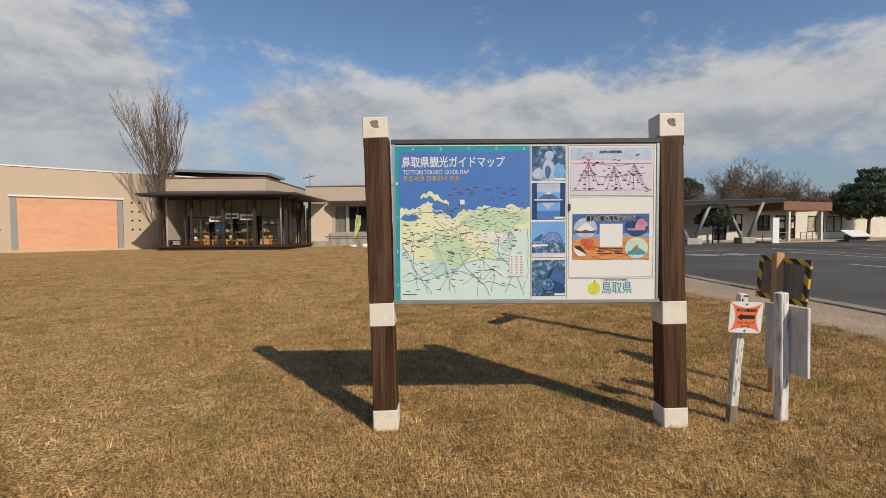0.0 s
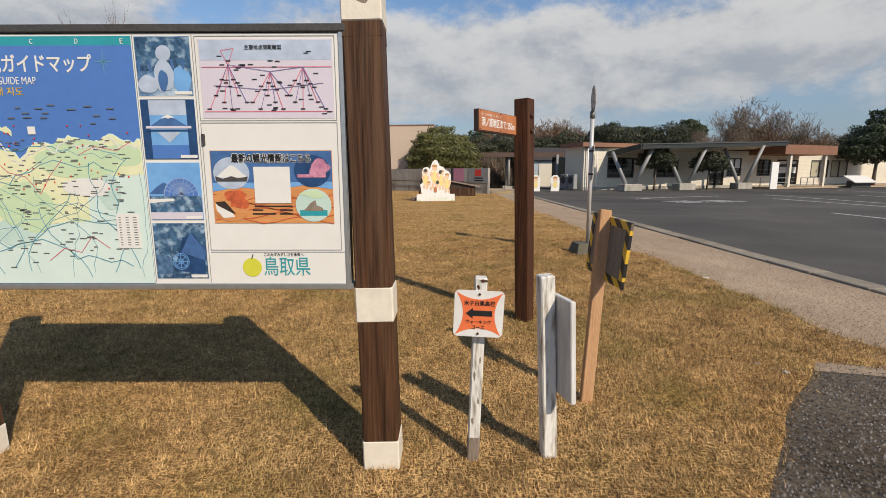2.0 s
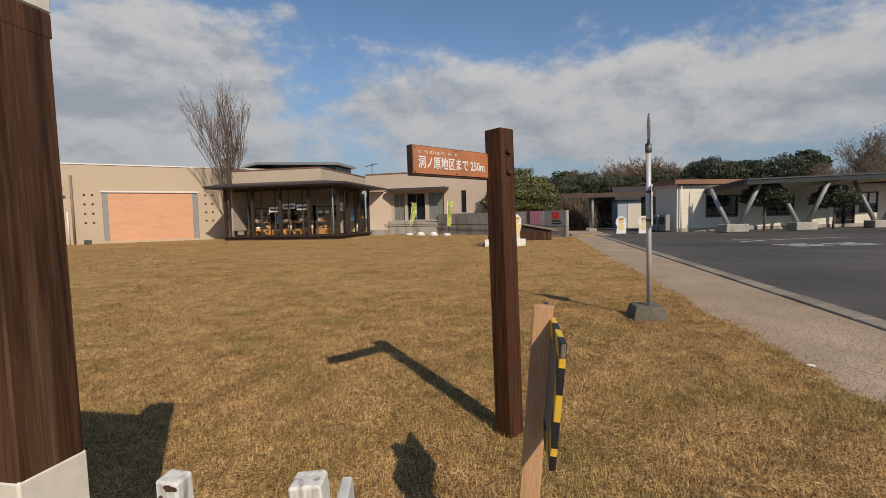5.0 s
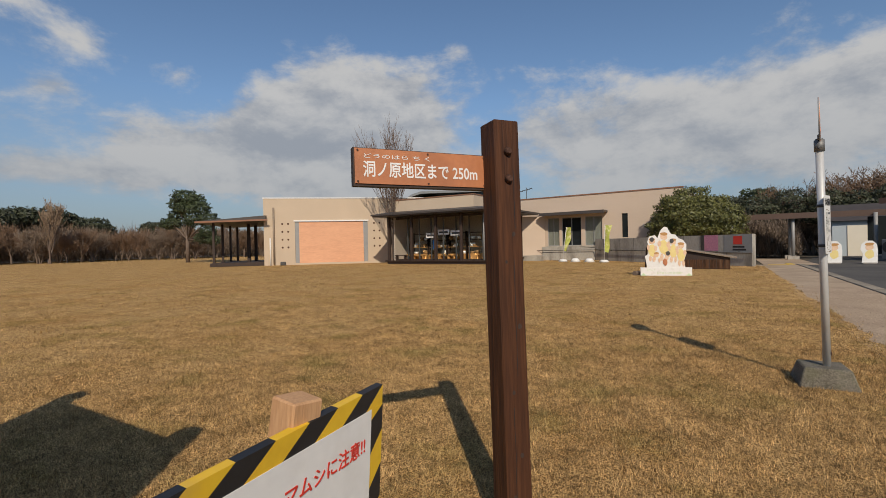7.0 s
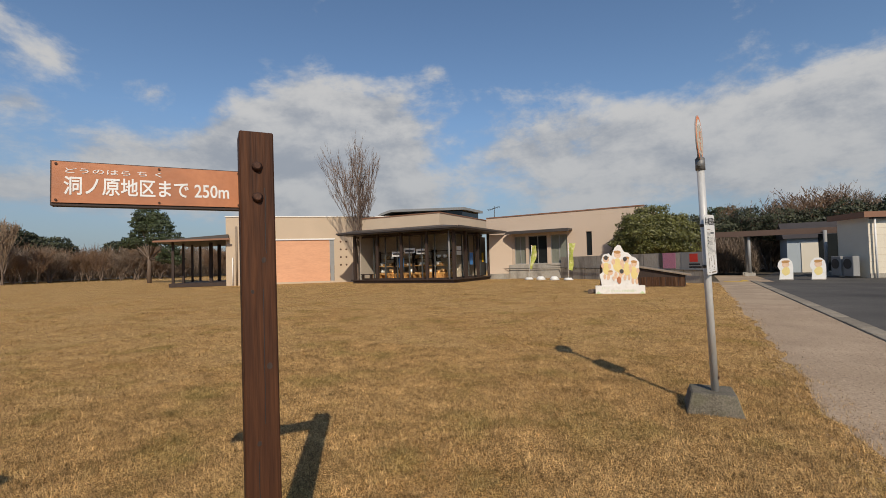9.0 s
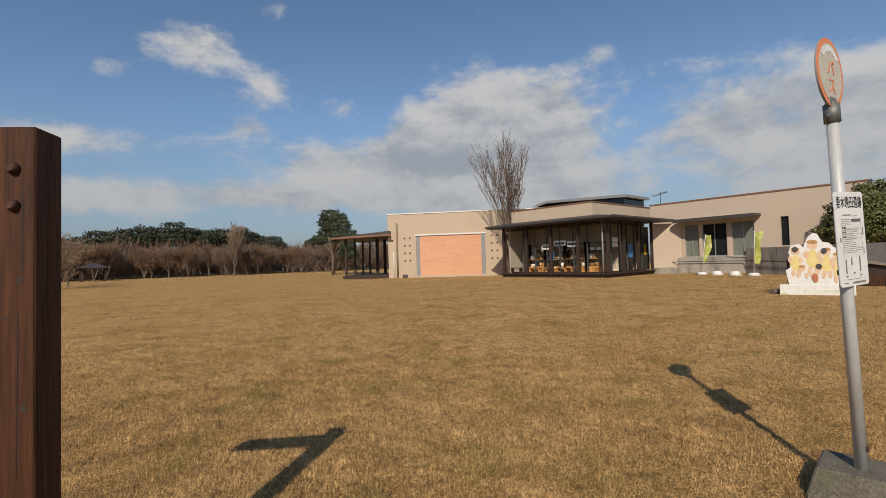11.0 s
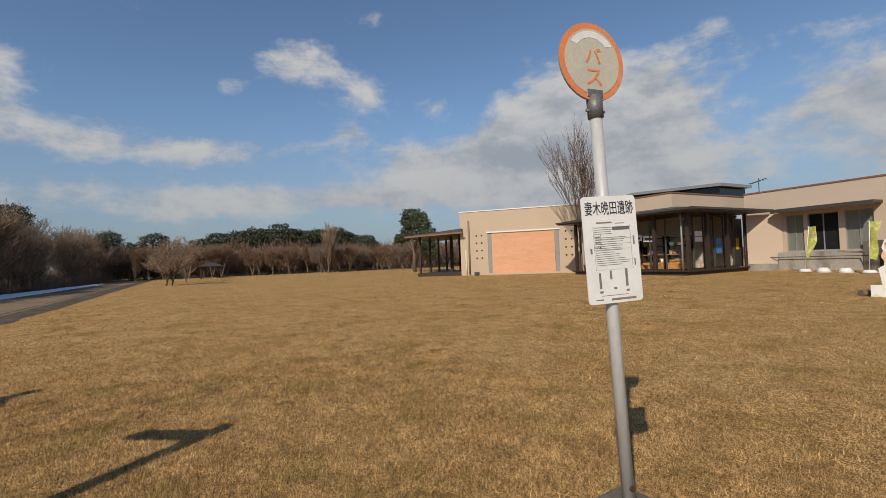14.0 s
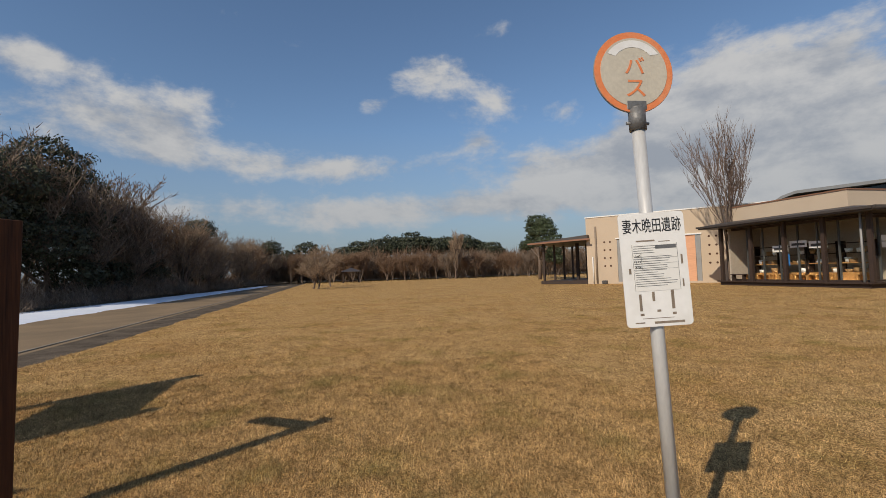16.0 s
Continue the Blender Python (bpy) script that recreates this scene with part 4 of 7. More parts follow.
    part("poster", B(((gx - 4.7, gy - 0.03, 1.75), (0.5, 0.01, 0.8))), BLUEPRINT, h, "blue poster on the glass")
    for i, z in enumerate((2.9, 2.5)):
        part("paper_sign", B(((gx + 0.03, gy + 1.9, z), (0.01, 0.9, 0.35))), WHITE, h)
    part("poster", B(((gx + 0.03, gy + 4.4, 2.0), (0.01, 0.7, 1.1))), BLUEPRINT, h, "pale blue poster on the glass")
    part("poster", B(((gx + 0.06, gy + 6.9, 2.1), (0.01, 0.4, 0.9))), YELLOW, h, "yellow notice on the door")
    # shelves with baskets and small benches
    rng = random.Random(5)
    for u in range(4):
        x = gx - 1.0 - u * 2.0
        sh = thing("display_shelf", "wooden display shelf with baskets seen through the glass", "shelf", "display shelves", at=(x, y0 + 1.95, 0.35))
        for k in range(4):
            part("shelf_board", B(((x, y0 + 1.95, 0.85 + k * 0.62), (1.8, 0.5, 0.05))), LIGHTWOOD if k < 2 else DARKWOOD, sh)
        for s in (-0.9, 0.9):
            part("upright", B(((x + s, y0 + 1.95, 1.6), (0.06, 0.5, 2.5))), DARKWOOD, sh)
        part("cabinet_front", B(((x, y0 + 1.75, 0.6), (1.7, 0.3, 0.5))), LIGHTWOOD, sh)
        for k in range(8):
            bx, bz = x - 0.7 + rng.random() * 1.4, 0.875 + rng.randrange(3) * 0.62
            bm = bmesh.new()
            tube(bm, (bx, y0 + 1.9, bz), (bx, y0 + 1.9, bz + 0.2 + rng.random() * 0.14), 0.14 + rng.random() * 0.08, 0.22, 12)
            single("basket", bm, BASKET if k % 3 else WHITE, "small woven basket on a display shelf", "basket", "baskets on the shelves")
    for x, y, ln in ((gx - 6.8, y0 + 1.3, 1.2), (gx - 5.2, y0 + 1.25, 0.9), (gx - 4.0, y0 + 1.3, 1.0), (gx - 2.6, y0 + 1.25, 0.9), (gx - 0.5, y0 + 1.6, 0.8), (gx - 7.9, y0 + 1.3, 1.1), (gx - 3.3, y0 + 1.3, 0.8)):
        bench((x, y, 0.35), ln)
    part("outer_bench", B(((x0 + 1.2, y0 + 0.5, 0.8), (1.2, 0.35, 0.07)), ((x0 + 0.75, y0 + 0.5, 0.55), (0.09, 0.3, 0.46)), ((x0 + 1.65, y0 + 0.5, 0.55), (0.09, 0.3, 0.46))), DARKWOOD, h)
    return h


pavilion()


def concrete_ramp():
    a, b = Vector((-5.7, 46.0, 0)), Vector((5.6, 35.6, 0))
    d = (b - a).normalized()
    nrm = Vector((d.y, -d.x, 0))
    if nrm.y > 0:
        nrm = -nrm
    r = thing("ramp_wall", "long weathered grey concrete ramp wall with a metal handrail", "wall", kind="structure", at=a)
    rot = Matrix((d, Vector((-d.y, d.x, 0)), Vector((0, 0, 1)))).transposed()
    ln = (b - a).length
    part("wall_body", B(((a + b) / 2 + Vector((0, 0, 0.95)), (ln, 0.3, 1.9), rot)), CONCRETE, r)
    part("wall_body", B((Vector((-8.2, 46.15, 0.65)), (5.2, 0.3, 1.3))), CONCRETE, r)
    bm = bmesh.new()
    for i in range(1, 9):
        box(bm, a + d * ln * i / 9 + nrm * 0.152 + Vector((0, 0, 0.95)), (0.02, 0.006, 1.9), rot)
    part("wall_joint", bm, DARKMETAL, r)
    bm = bmesh.new()
    tube(bm, a + nrm * 0.26 + Vector((-5.5, 0, 0.95)), a + nrm * 0.26 + Vector((0, 0, 0.95)), 0.03, n=6)
    tube(bm, a + nrm * 0.26 + Vector((0, 0, 0.95)), b + nrm * 0.26 + Vector((0, 0, 0.8)), 0.03, n=6)
    for i in range(10):
        p = a + d * ln * (i + 0.5) / 10 + Vector((0, 0, 0.88))
        bar(bm, p + nrm * 0.12, p + nrm * 0.27, 0.03)
    part("handrail", bm, DARKMETAL, r, "dark tubular handrail")
    end = b + d * 0.0
    m = plane_matrix(a + d * (ln - 1.2) + nrm * 0.17 + Vector((0, 0, 1.35)), d, (0, 0, 1))
    bm = bmesh.new()
    plate(bm, rect(-0.65, -0.55, 1.25, 0.55), m, 0.012)
    pl = part("wall_plaque", bm, GREYSTEEL, r, "grey wall plaque with a red square mark")
    bm = bmesh.new()
    plate(bm, rect(0.0, -0.05, 0.6, 0.45), off(m, z=0.006), 0.004)
    part("red_mark", bm, RED, pl)
    lines_part("print_bar", [(-0.05, -0.25, 0.8, 0.1), (-0.05, -0.42, 0.9, 0.1)], off(m, z=0.005), BLACK, pl)
    m2 = off(m, -1.7, 0.05, 0.004)
    bm = bmesh.new()
    plate(bm, rect(-0.45, -0.5, 0.6, 0.5), m2, 0.012)
    po = part("notice_board", bm, SAKURA, r, "pink notice on the concrete wall")
    bm = bmesh.new()
    plate(bm, rect(-0.75, -0.45, -0.5, 0.5), m2, 0.012)
    part("notice_strip", bm, DARKMETAL, r)


concrete_ramp()


def brown_box():
    t = thing("storage_box", "low brown timber box with a sloping lid", "box", at=(2.9, 32.6, 0))
    bm = bmesh.new()
    x0, x1, y0, y1 = 1.5, 4.4, 32.2, 33.4
    vs = [bm.verts.new(p) for p in ((x0, y0, 0), (x1, y0, 0), (x1, y1, 0), (x0, y1, 0), (x0, y0, 1.15), (x1, y0, 0.62), (x1, y1, 0.62), (x0, y1, 1.15))]
    for f in ((0, 3, 2, 1), (4, 5, 6, 7), (0, 1, 5, 4), (1, 2, 6, 5), (2, 3, 7, 6), (3, 0, 4, 7)):
        bm.faces.new([vs[i] for i in f])
    part("body", bm, DARKWOOD, t)
    bm = bmesh.new()
    bar(bm, (x0 - 0.1, 32.8, 1.24), (x1 + 0.3, 32.8, 0.62), 1.5, 0.07, side=(0, 1, 0))
    part("lid", bm, WEATHERED, t, "grey weathered sloping lid")
    for i in range(9):
        bm = B(((x0 + 0.18 + i * 0.32, y0 - 0.008, 0.28), (0.29, 0.016, 0.5)))
        part("plank", bm, POSTWOOD, t)


brown_box()


def photo_board():
    """Cut-out board for souvenir photographs, kept as plain shapes."""
    o = Vector((1.0, 26.2, 0))
    rr = Vector((0.97, 0.22, 0))
    m = plane_matrix(o, rr, (0, 0, 1))
    t = thing("photo_cutout_board", "white photo board with yellow painted shapes and face holes", "sign", at=o)
    outline = [(0.1, 0.38), (0.02, 0.9), (0.16, 1.0), (0.2, 1.35), (0.12, 1.55), (0.2, 1.8), (0.45, 1.86), (0.56, 1.72), (0.64, 1.96), (0.72, 2.12), (0.85, 2.24), (0.97, 2.2), (1.05, 2.02), (1.12, 1.9), (1.3, 1.86), (1.42, 1.7),
               (1.6, 1.62), (1.74, 1.42), (1.72, 0.95), (1.64, 0.7), (1.68, 0.38)]
    bm = bmesh.new()
    plate(bm, outline[::-1], m, 0.03)
    part("panel", bm, WHITE, t)
    bm = bmesh.new()
    plate(bm, rect(-0.18, 0.0, 1.95, 0.38), off(m, z=0.02), 0.06)
    base = part("base_board", bm, WHITE, t, "white base board with green lettering")
    text_part("lettering", "ようこそ", off(m, 0.08, 0.22, 0.024), 0.10, GREENLAND, base, 0.36)
    text_part("lettering", "むきばんだ史跡公園へ", off(m, 0.5, 0.07, 0.024), 0.12, GREENLAND, base, 1.1)
    for x0 in (-0.18, 1.7):
        bm = bmesh.new()
        plate(bm, [(x0, 0.002), (x0 + 0.25, 0.002), (x0 + 0.12, 0.12)], off(m, z=0.026), 0.004)
        part("green_hill", bm, GREENLAND, base)
    g = random.Random(6)
    spots = ((0.32, 1.62, 1.0), (0.82, 1.84, 1.2), (1.2, 1.58, 1.0), (1.52, 1.40, 1.0), (0.5, 1.0, 0.8), (0.98, 1.0, 0.8))
    k = 0
    for x, y, s in [(a, b - 0.04, c * 1.28) for a, b, c in spots]:
        for dx, dy, rx, ry, mt in ((0, 0.0, 0.10, 0.11, SKINTONE), (0, 0.07, 0.10, 0.05, LIGHTWOOD), (0, -0.33, 0.13, 0.22, CUTYEL), (-0.12, -0.22, 0.05, 0.10, SKINTONE), (0.12, -0.25, 0.05, 0.10, SKINTONE), (-0.06, -0.62, 0.045, 0.11, SKINTONE), (0.07, -0.62, 0.045, 0.11, SKINTONE)):
            py = y + dy * s
            if py - ry * s < 0.40:
                continue
            bm = bmesh.new()
            plate(bm, blob(x + dx * s, py, rx * s, ry * s, k + 3, 14), off(m, z=0.003 + 0.0004 * k), 0.002)
            part("painted_shape", bm, mt, t)
            k += 1
    bm = bmesh.new()
    plate(bm, blob(0.86, 0.62, 0.09, 0.17, 44, 14), off(m, z=0.022), 0.002)
    part("painted_shape", bm, SIGNORANGE, t)
    for i, (x, y) in enumerate(((0.32, 1.66), (1.14, 1.58), (0.98, 1.02))):
        bm = bmesh.new()
        plate(bm, disc(x, y, 0.085, 0.105, 14), off(m, z=0.024), 0.004)
        part("face_hole", bm, DARKMETAL, t)
    bm = bmesh.new()
    for x in (0.1, 1.5):
        bar(bm, m @ Vector((x, 0.03, -0.9)), m @ Vector((x, 1.3, -0.03)), 0.07)
        bar(bm, m @ Vector((x, 0.04, -0.95)), m @ Vector((x, 0.04, -0.03)), 0.07)
    part("prop", bm, DARKWOOD, t, "dark wooden back prop")
    log = bmesh.new()
    for i in range(3):
        tube(log, (0.55 + i * 0.1, 26.2 + i * 0.22, 0.1), (0.85 + i * 0.1, 26.9 + i * 0.1, 0.1), 0.11, 0.1, 10)
    single("log_pile", log, BARK, "short dark logs lying behind the photo board", "log")


photo_board()


def small_cutout(x, y):
    m = plane_matrix((x, y, 0), (1, 0.05, 0), (0, 0, 1))
    t = thing("cutout_sign", "small white cut-out sign with a yellow painted shape", "sign", "white cut-out signs", at=(x, y, 0))
    pts = [(-0.36, 0.03), (0.36, 0.03), (0.38, 0.8), (0.34, 1.15), (0.15, 1.36), (-0.15, 1.36), (-0.36, 1.15), (-0.42, 0.85), (-0.3, 0.6)]
    bm = bmesh.new()
    plate(bm, pts, m, 0.03)
    part("panel", bm, WHITE, t)
    for i, (cx, cy, rx, ry, mt) in enumerate(((0, 0.98, 0.2, 0.2, SKINTONE), (0, 0.55, 0.2, 0.28, CUTYEL), (0.0, 1.15, 0.22, 0.09, LIGHTWOOD))):
        bm = bmesh.new()
        plate(bm, blob(cx, cy, rx, ry, i, 14), off(m, z=0.004 + i * 0.001), 0.002)
        part("painted_shape", bm, mt, t)
    part("foot", B(((x, y + 0.15, 0.03), (0.6, 0.5, 0.06))), CONCRETE, t)


small_cutout(9.85, 39.6)
small_cutout(11.5, 39.8)


def banner(x, y, lean, drop):
    t = thing("banner_flag", "yellow-green nobori banner on a pole with a white water base", "flag", "banner flags", at=(x, y, 0))
    bm = bmesh.new()
    tube(bm, (x, y, 0.02), (x, y, 0.2), 0.42, 0.24, 14)
    part("water_base", bm, WHITE, t, "white plastic base")
    bm = bmesh.new()
    tube(bm, (x, y, 0.2), (x + lean, y, 3.0), 0.022, n=6)
    tube(bm, (x + lean, y, 2.98), (x + lean - 0.1, y, 2.98), 0.015, n=6)
    part("pole", bm, WHITE, t)
    bm = bmesh.new()
    n, prev = 14, None
    for i in range(n + 1):
        k = i / n
        z = 2.95 - k * drop
        w = 0.46 - 0.20 * k
        wv = 0.10 * math.sin(k * 7 + x)
        row = [bm.verts.new((x + lean * (z / 3) + 0.03 + w * j / 3 + wv * 0.5 * j / 3, y + wv * (j / 3) + 0.05 * math.sin(j * 2 + k * 5), z - 0.1 * j / 3 * k)) for j in range(4)]
        if prev:
            for j in range(3):
                bm.faces.new((prev[j], prev[j + 1], row[j + 1], row[j])).smooth = True
        prev = row
    part("cloth", bm, FLAGYEL, t, "limp yellow-green printed cloth")


banner(-7.9, 43.0, 0.35, 2.0)
banner(-4.1, 41.4, 0.12, 2.1)
for fx, fy in ((-6.7, 42.5), (-5.4, 42.0)):
    bm = bmesh.new()
    tube(bm, (fx, fy, 0.0), (fx, fy, 0.3), 0.45, 0.22, 14)
    single("water_base", bm, WHITE, "white plastic banner base standing empty on grass", "banner base", "empty banner bases")
bm = B((on_wall(1.9, 0.9, 0.18), (0.5, 0.3, 0.36), ROT42), bevel=0.05)
single("floodlight", bm, DARKMETAL, "small dark floodlight standing at the wall", "lamp")

# ---- right-hand building, canopy and walkway ----
C21, S21 = math.cos(radians(21.5)), math.sin(radians(21.5))
R0 = Vector((14.5, 42.2, 0))
ROT21 = Matrix.Rotation(radians(21.5), 3, "Z")


def rb(bm, s0, s1, z0, z1, d0, d1):
    c = R0 + Vector((C21, S21, 0)) * (s0 + s1) / 2 + Vector((S21, -C21, 0)) * (d0 + d1) / 2 + Vector((0, 0, (z0 + z1) / 2))
    box(bm, c, (s1 - s0, d1 - d0, z1 - z0), ROT21)


def annex():
    h = thing("annex_building", "long low cream building with brown fascia and dark windows", "building", at=R0)
    wins = ((2.6, 5.6, 1.1, 2.9), (8.0, 11.0, 1.1, 2.9), (17.6, 19.6, 1.2, 3.0), (22.0, 24.0, 1.2, 2.9), (30.6, 33.6, 1.0, 2.9), (34.1, 37.1, 1.0, 2.9))
    doors = ((15.1, 17.2, 0.1, 3.0), (25.0, 28.4, 0.1, 2.9))
    cuts = sorted(wins + doors)
    bm = bmesh.new()
    s = 0.0
    for a, b, z0, z1 in cuts:
        rb(bm, s, a, 0, 3.8, -0.25, 0)
        rb(bm, a, b, z1, 3.8, -0.25, 0)
        if z0 > 0.2:
            rb(bm, a, b, 0, z0, -0.25, 0)
        s = b
    rb(bm, s, 75, 0, 3.8, -0.25, 0)
    rb(bm, 0, 0.25, 0, 3.8, -2.7, -0.25)
    rb(bm, 0.25, 6, 0, 3.8, -2.7, -2.45)
    rb(bm, 6, 6.25, 0, 3.8, -12, -2.45)
    part("wall", bm, CREAM, h, "cream sided wall")
    bm = bmesh.new()
    rb(bm, 0.1, 75, 3.7, 3.85, -2.7, 0.3)
    rb(bm, 6, 75, 3.7, 3.85, -12, -2.7)
    part("roof", bm, ROOFDARK, h)
    bm = bmesh.new()
    rb(bm, -0.4, 75, 3.78, 4.14, 0.2, 0.45)
    rb(bm, -0.5, -0.3, 3.78, 4.14, -2.9, 0.45)
    part("fascia", bm, ROOFBROWN, h, "brown metal fascia")
    for a, b, z0, z1 in wins:
        bm = bmesh.new()
        for p in ((a, b, z0, z0 + 0.09), (a, b, z1 - 0.09, z1), (a, a + 0.09, z0, z1), (b - 0.09, b, z0, z1), ((a + b) / 2 - 0.05, (a + b) / 2 + 0.05, z0, z1)):
            rb(bm, *p, -0.12, 0.03)
        w = part("window", bm, DARKMETAL, h, "dark framed sliding window")
        bm = bmesh.new()
        rb(bm, a + 0.09, b - 0.09, z0 + 0.09, z1 - 0.09, -0.1, -0.07)
        part("pane", bm, BLIND if a > 30 else WINDOWDARK, w)
        if 17 < a < 21:
            bm = bmesh.new()
            rb(bm, a + 0.12, b - 0.12, z0 + 0.8, z1 - 0.1, -0.069, -0.06)
            part("blind", bm, WHITE, w, "lowered white blind")
    for a, b, z0, z1 in doors:
        bm = bmesh.new()
        for p in ((a, a + 0.14, z0, z1), (b - 0.14, b, z0, z1), (a, b, z1 - 0.14, z1), (a, b, 2.2, 2.34), ((a + b) / 2 - 0.09, (a + b) / 2 + 0.09, z0, z1), (a, b, z0, z0 + 0.2)):
            rb(bm, *p, -0.14, 0.03)
        d = part("entrance_door", bm, DARKWOOD, h, "brown framed glazed double door")
        bm = bmesh.new()
        rb(bm, a + 0.14, b - 0.14, z0 + 0.1, z1 - 0.14, -0.1, -0.07)
        part("pane", bm, WINDOWDARK, d)
        bm = bmesh.new()
        rb(bm, a + 0.2, b - 0.2, 1.5, 2.15, -0.068, -0.06)
        rb(bm, a + 0.2, b - 0.2, 2.45, 2.9, -0.068, -0.06)
        part("blind", bm, WHITE, d)
    bm = bmesh.new()
    rb(bm, -0.02, 75, 0, 0.28, 0, 0.05)
    part("plinth", bm, CONCRETE, h)
    bm = bmesh.new()
    for z in np.arange(0.6, 3.7, 0.42):
        rb(bm, 0, 75, z, z + 0.012, 0.0, 0.005)
    part("siding_joints", bm, STUCCO, h)
    # portico over the second entrance
    bm = bmesh.new()
    rb(bm, 20.6, 28.5, 3.3, 4.2, -0.1, 3.6)
    part("portico_roof", bm, ROOFBROWN, h, "brown portico roof")
    for s in (21.9, 27.2):
        bm = bmesh.new()
        rb(bm, s - 0.15, s + 0.15, 0, 3.3, 3.1, 3.4)
        part("portico_column", bm, CREAM, h)
    bm = bmesh.new()
    rb(bm, 19, 75, -0.01, 0.14, 0.05, 3.8)
    part("terrace", bm, GRAVEL, h, "pale raised terrace")
    bm = bmesh.new()
    for s, e in ((17.6, 21.4), (23.4, 25.4)):
        rb(bm, s, e, 1.0, 1.06, 3.5, 3.56)
        rb(bm, s, e, 0.55, 0.6, 3.5, 3.56)
        for q in (s, (s + e) / 2, e):
            rb(bm, q, q + 0.06, 0.1, 1.0, 3.5, 3.56)
    part("handrail", bm, SILVER, h, "silver handrail")
    # pipes and air unit on the end wall
    bm = bmesh.new()
    p = R0 + Vector((0.3, -0.12, 0))
    tube(bm, p, p + Vector((0, 0, 3.9)), 0.06, n=8)
    tube(bm, p + Vector((0.9, 0.3, 0.3)), p + Vector((0.9, 0.3, 3.3)), 0.04, n=6)
    part("downpipe", bm, WHITE, h)
    for k in (0.7, 1.8):
        ac = thing("air_conditioner", "grey outdoor air-conditioning unit against the end wall", "air conditioner", "outdoor units", at=R0 + Vector((-S21 * k - 0.55, C21 * k - 0.2, 0)))
        o = Vector(ac.location)
        part("casing", B((o + Vector((0, 0, 0.75)), (0.4, 0.9, 1.3), ROT21), bevel=0.03), GREYSTEEL, ac)
        bm = bmesh.new()
        tube(bm, o + Vector((-0.19, -0.07, 0.9)), o + Vector((-0.225, -0.085, 0.9)), 0.33, n=18)
        part("fan_grille", bm, DARKMETAL, ac)
    return h


annex()


def canopy():
    c = thing("entrance_canopy", "grey steel canopy on slanted round columns over the drive", "canopy", at=(18.5, 39.1, 0))
    fl, fr, br, bl = Vector((18.2, 39.1, 3.6)), Vector((35.2, 46.6, 4.25)), Vector((33.4, 50.6, 3.75)), Vector((16.9, 43.2, 3.15))
    bm = bmesh.new()
    lo = [bm.verts.new(p) for p in (fl, fr, br, bl)]
    hi = [bm.verts.new(p + Vector((0, 0, 0.14))) for p in (fl, fr, br, bl)]
    bm.faces.new(lo[::-1])
    bm.faces.new(hi)
    for i in range(4):
        bm.faces.new((lo[i], lo[(i + 1) % 4], hi[(i + 1) % 4], hi[i]))
    part("roof_sheet", bm, CREAM, c, "pale corrugated underside")
    for a, b in ((fl, fr), (fl, bl), (fr, br)):
        bm = bmesh.new()
        bar(bm, a + Vector((0, -0.06, 0.02)), b + Vector((0, -0.06, 0.02)), 0.36, 0.12, side=(0, 0, 1))
        eb = part("edge_beam", bm, SLATE, c, "dark slate-grey steel edge beam")
        bm = bmesh.new()
        bar(bm, a + Vector((0, -0.09, 0.21)), b + Vector((0, -0.09, 0.21)), 0.09, 0.22, side=(0, 0, 1))
        part("drip_edge", bm, DARKGREY, eb, "lighter grey drip edge")
    for i in range(22):
        k = (i + 0.5) / 22
        p = fl.lerp(fr, k) + Vector((0, 0, 0.2))
        q = bl.lerp(br, k) + Vector((0, 0, 0.2))
        bm = bmesh.new()
        bar(bm, p, q, 0.09, 0.1)
        part("roof_rib", bm, SILVER, c)
    for px, py in ((17.95, 40.4), (23.6, 42.6), (30.3, 45.2)):
        bm = B(((px, py, 0.3), (1.9, 0.9, 0.6), ROT21), bevel=0.04)
        part("pier", bm, CONCRETE, c, "low concrete pier")
        for off_a, along, back in ((-0.45, -0.9, 1.3), (0.45, 1.5, -0.75)):
            a = Vector((px + off_a * C21, py + off_a * S21, 0.55))
            b = Vector((px + along * C21 - S21 * back, py + along * S21 + C21 * back, 3.45 + 0.04 * (px - 18) - 0.12 * back))
            bm = bmesh.new()
            tube(bm, a, b, 0.17, 0.15, 12)
            part("slanted_column", bm, GREYSTEEL, c)


canopy()


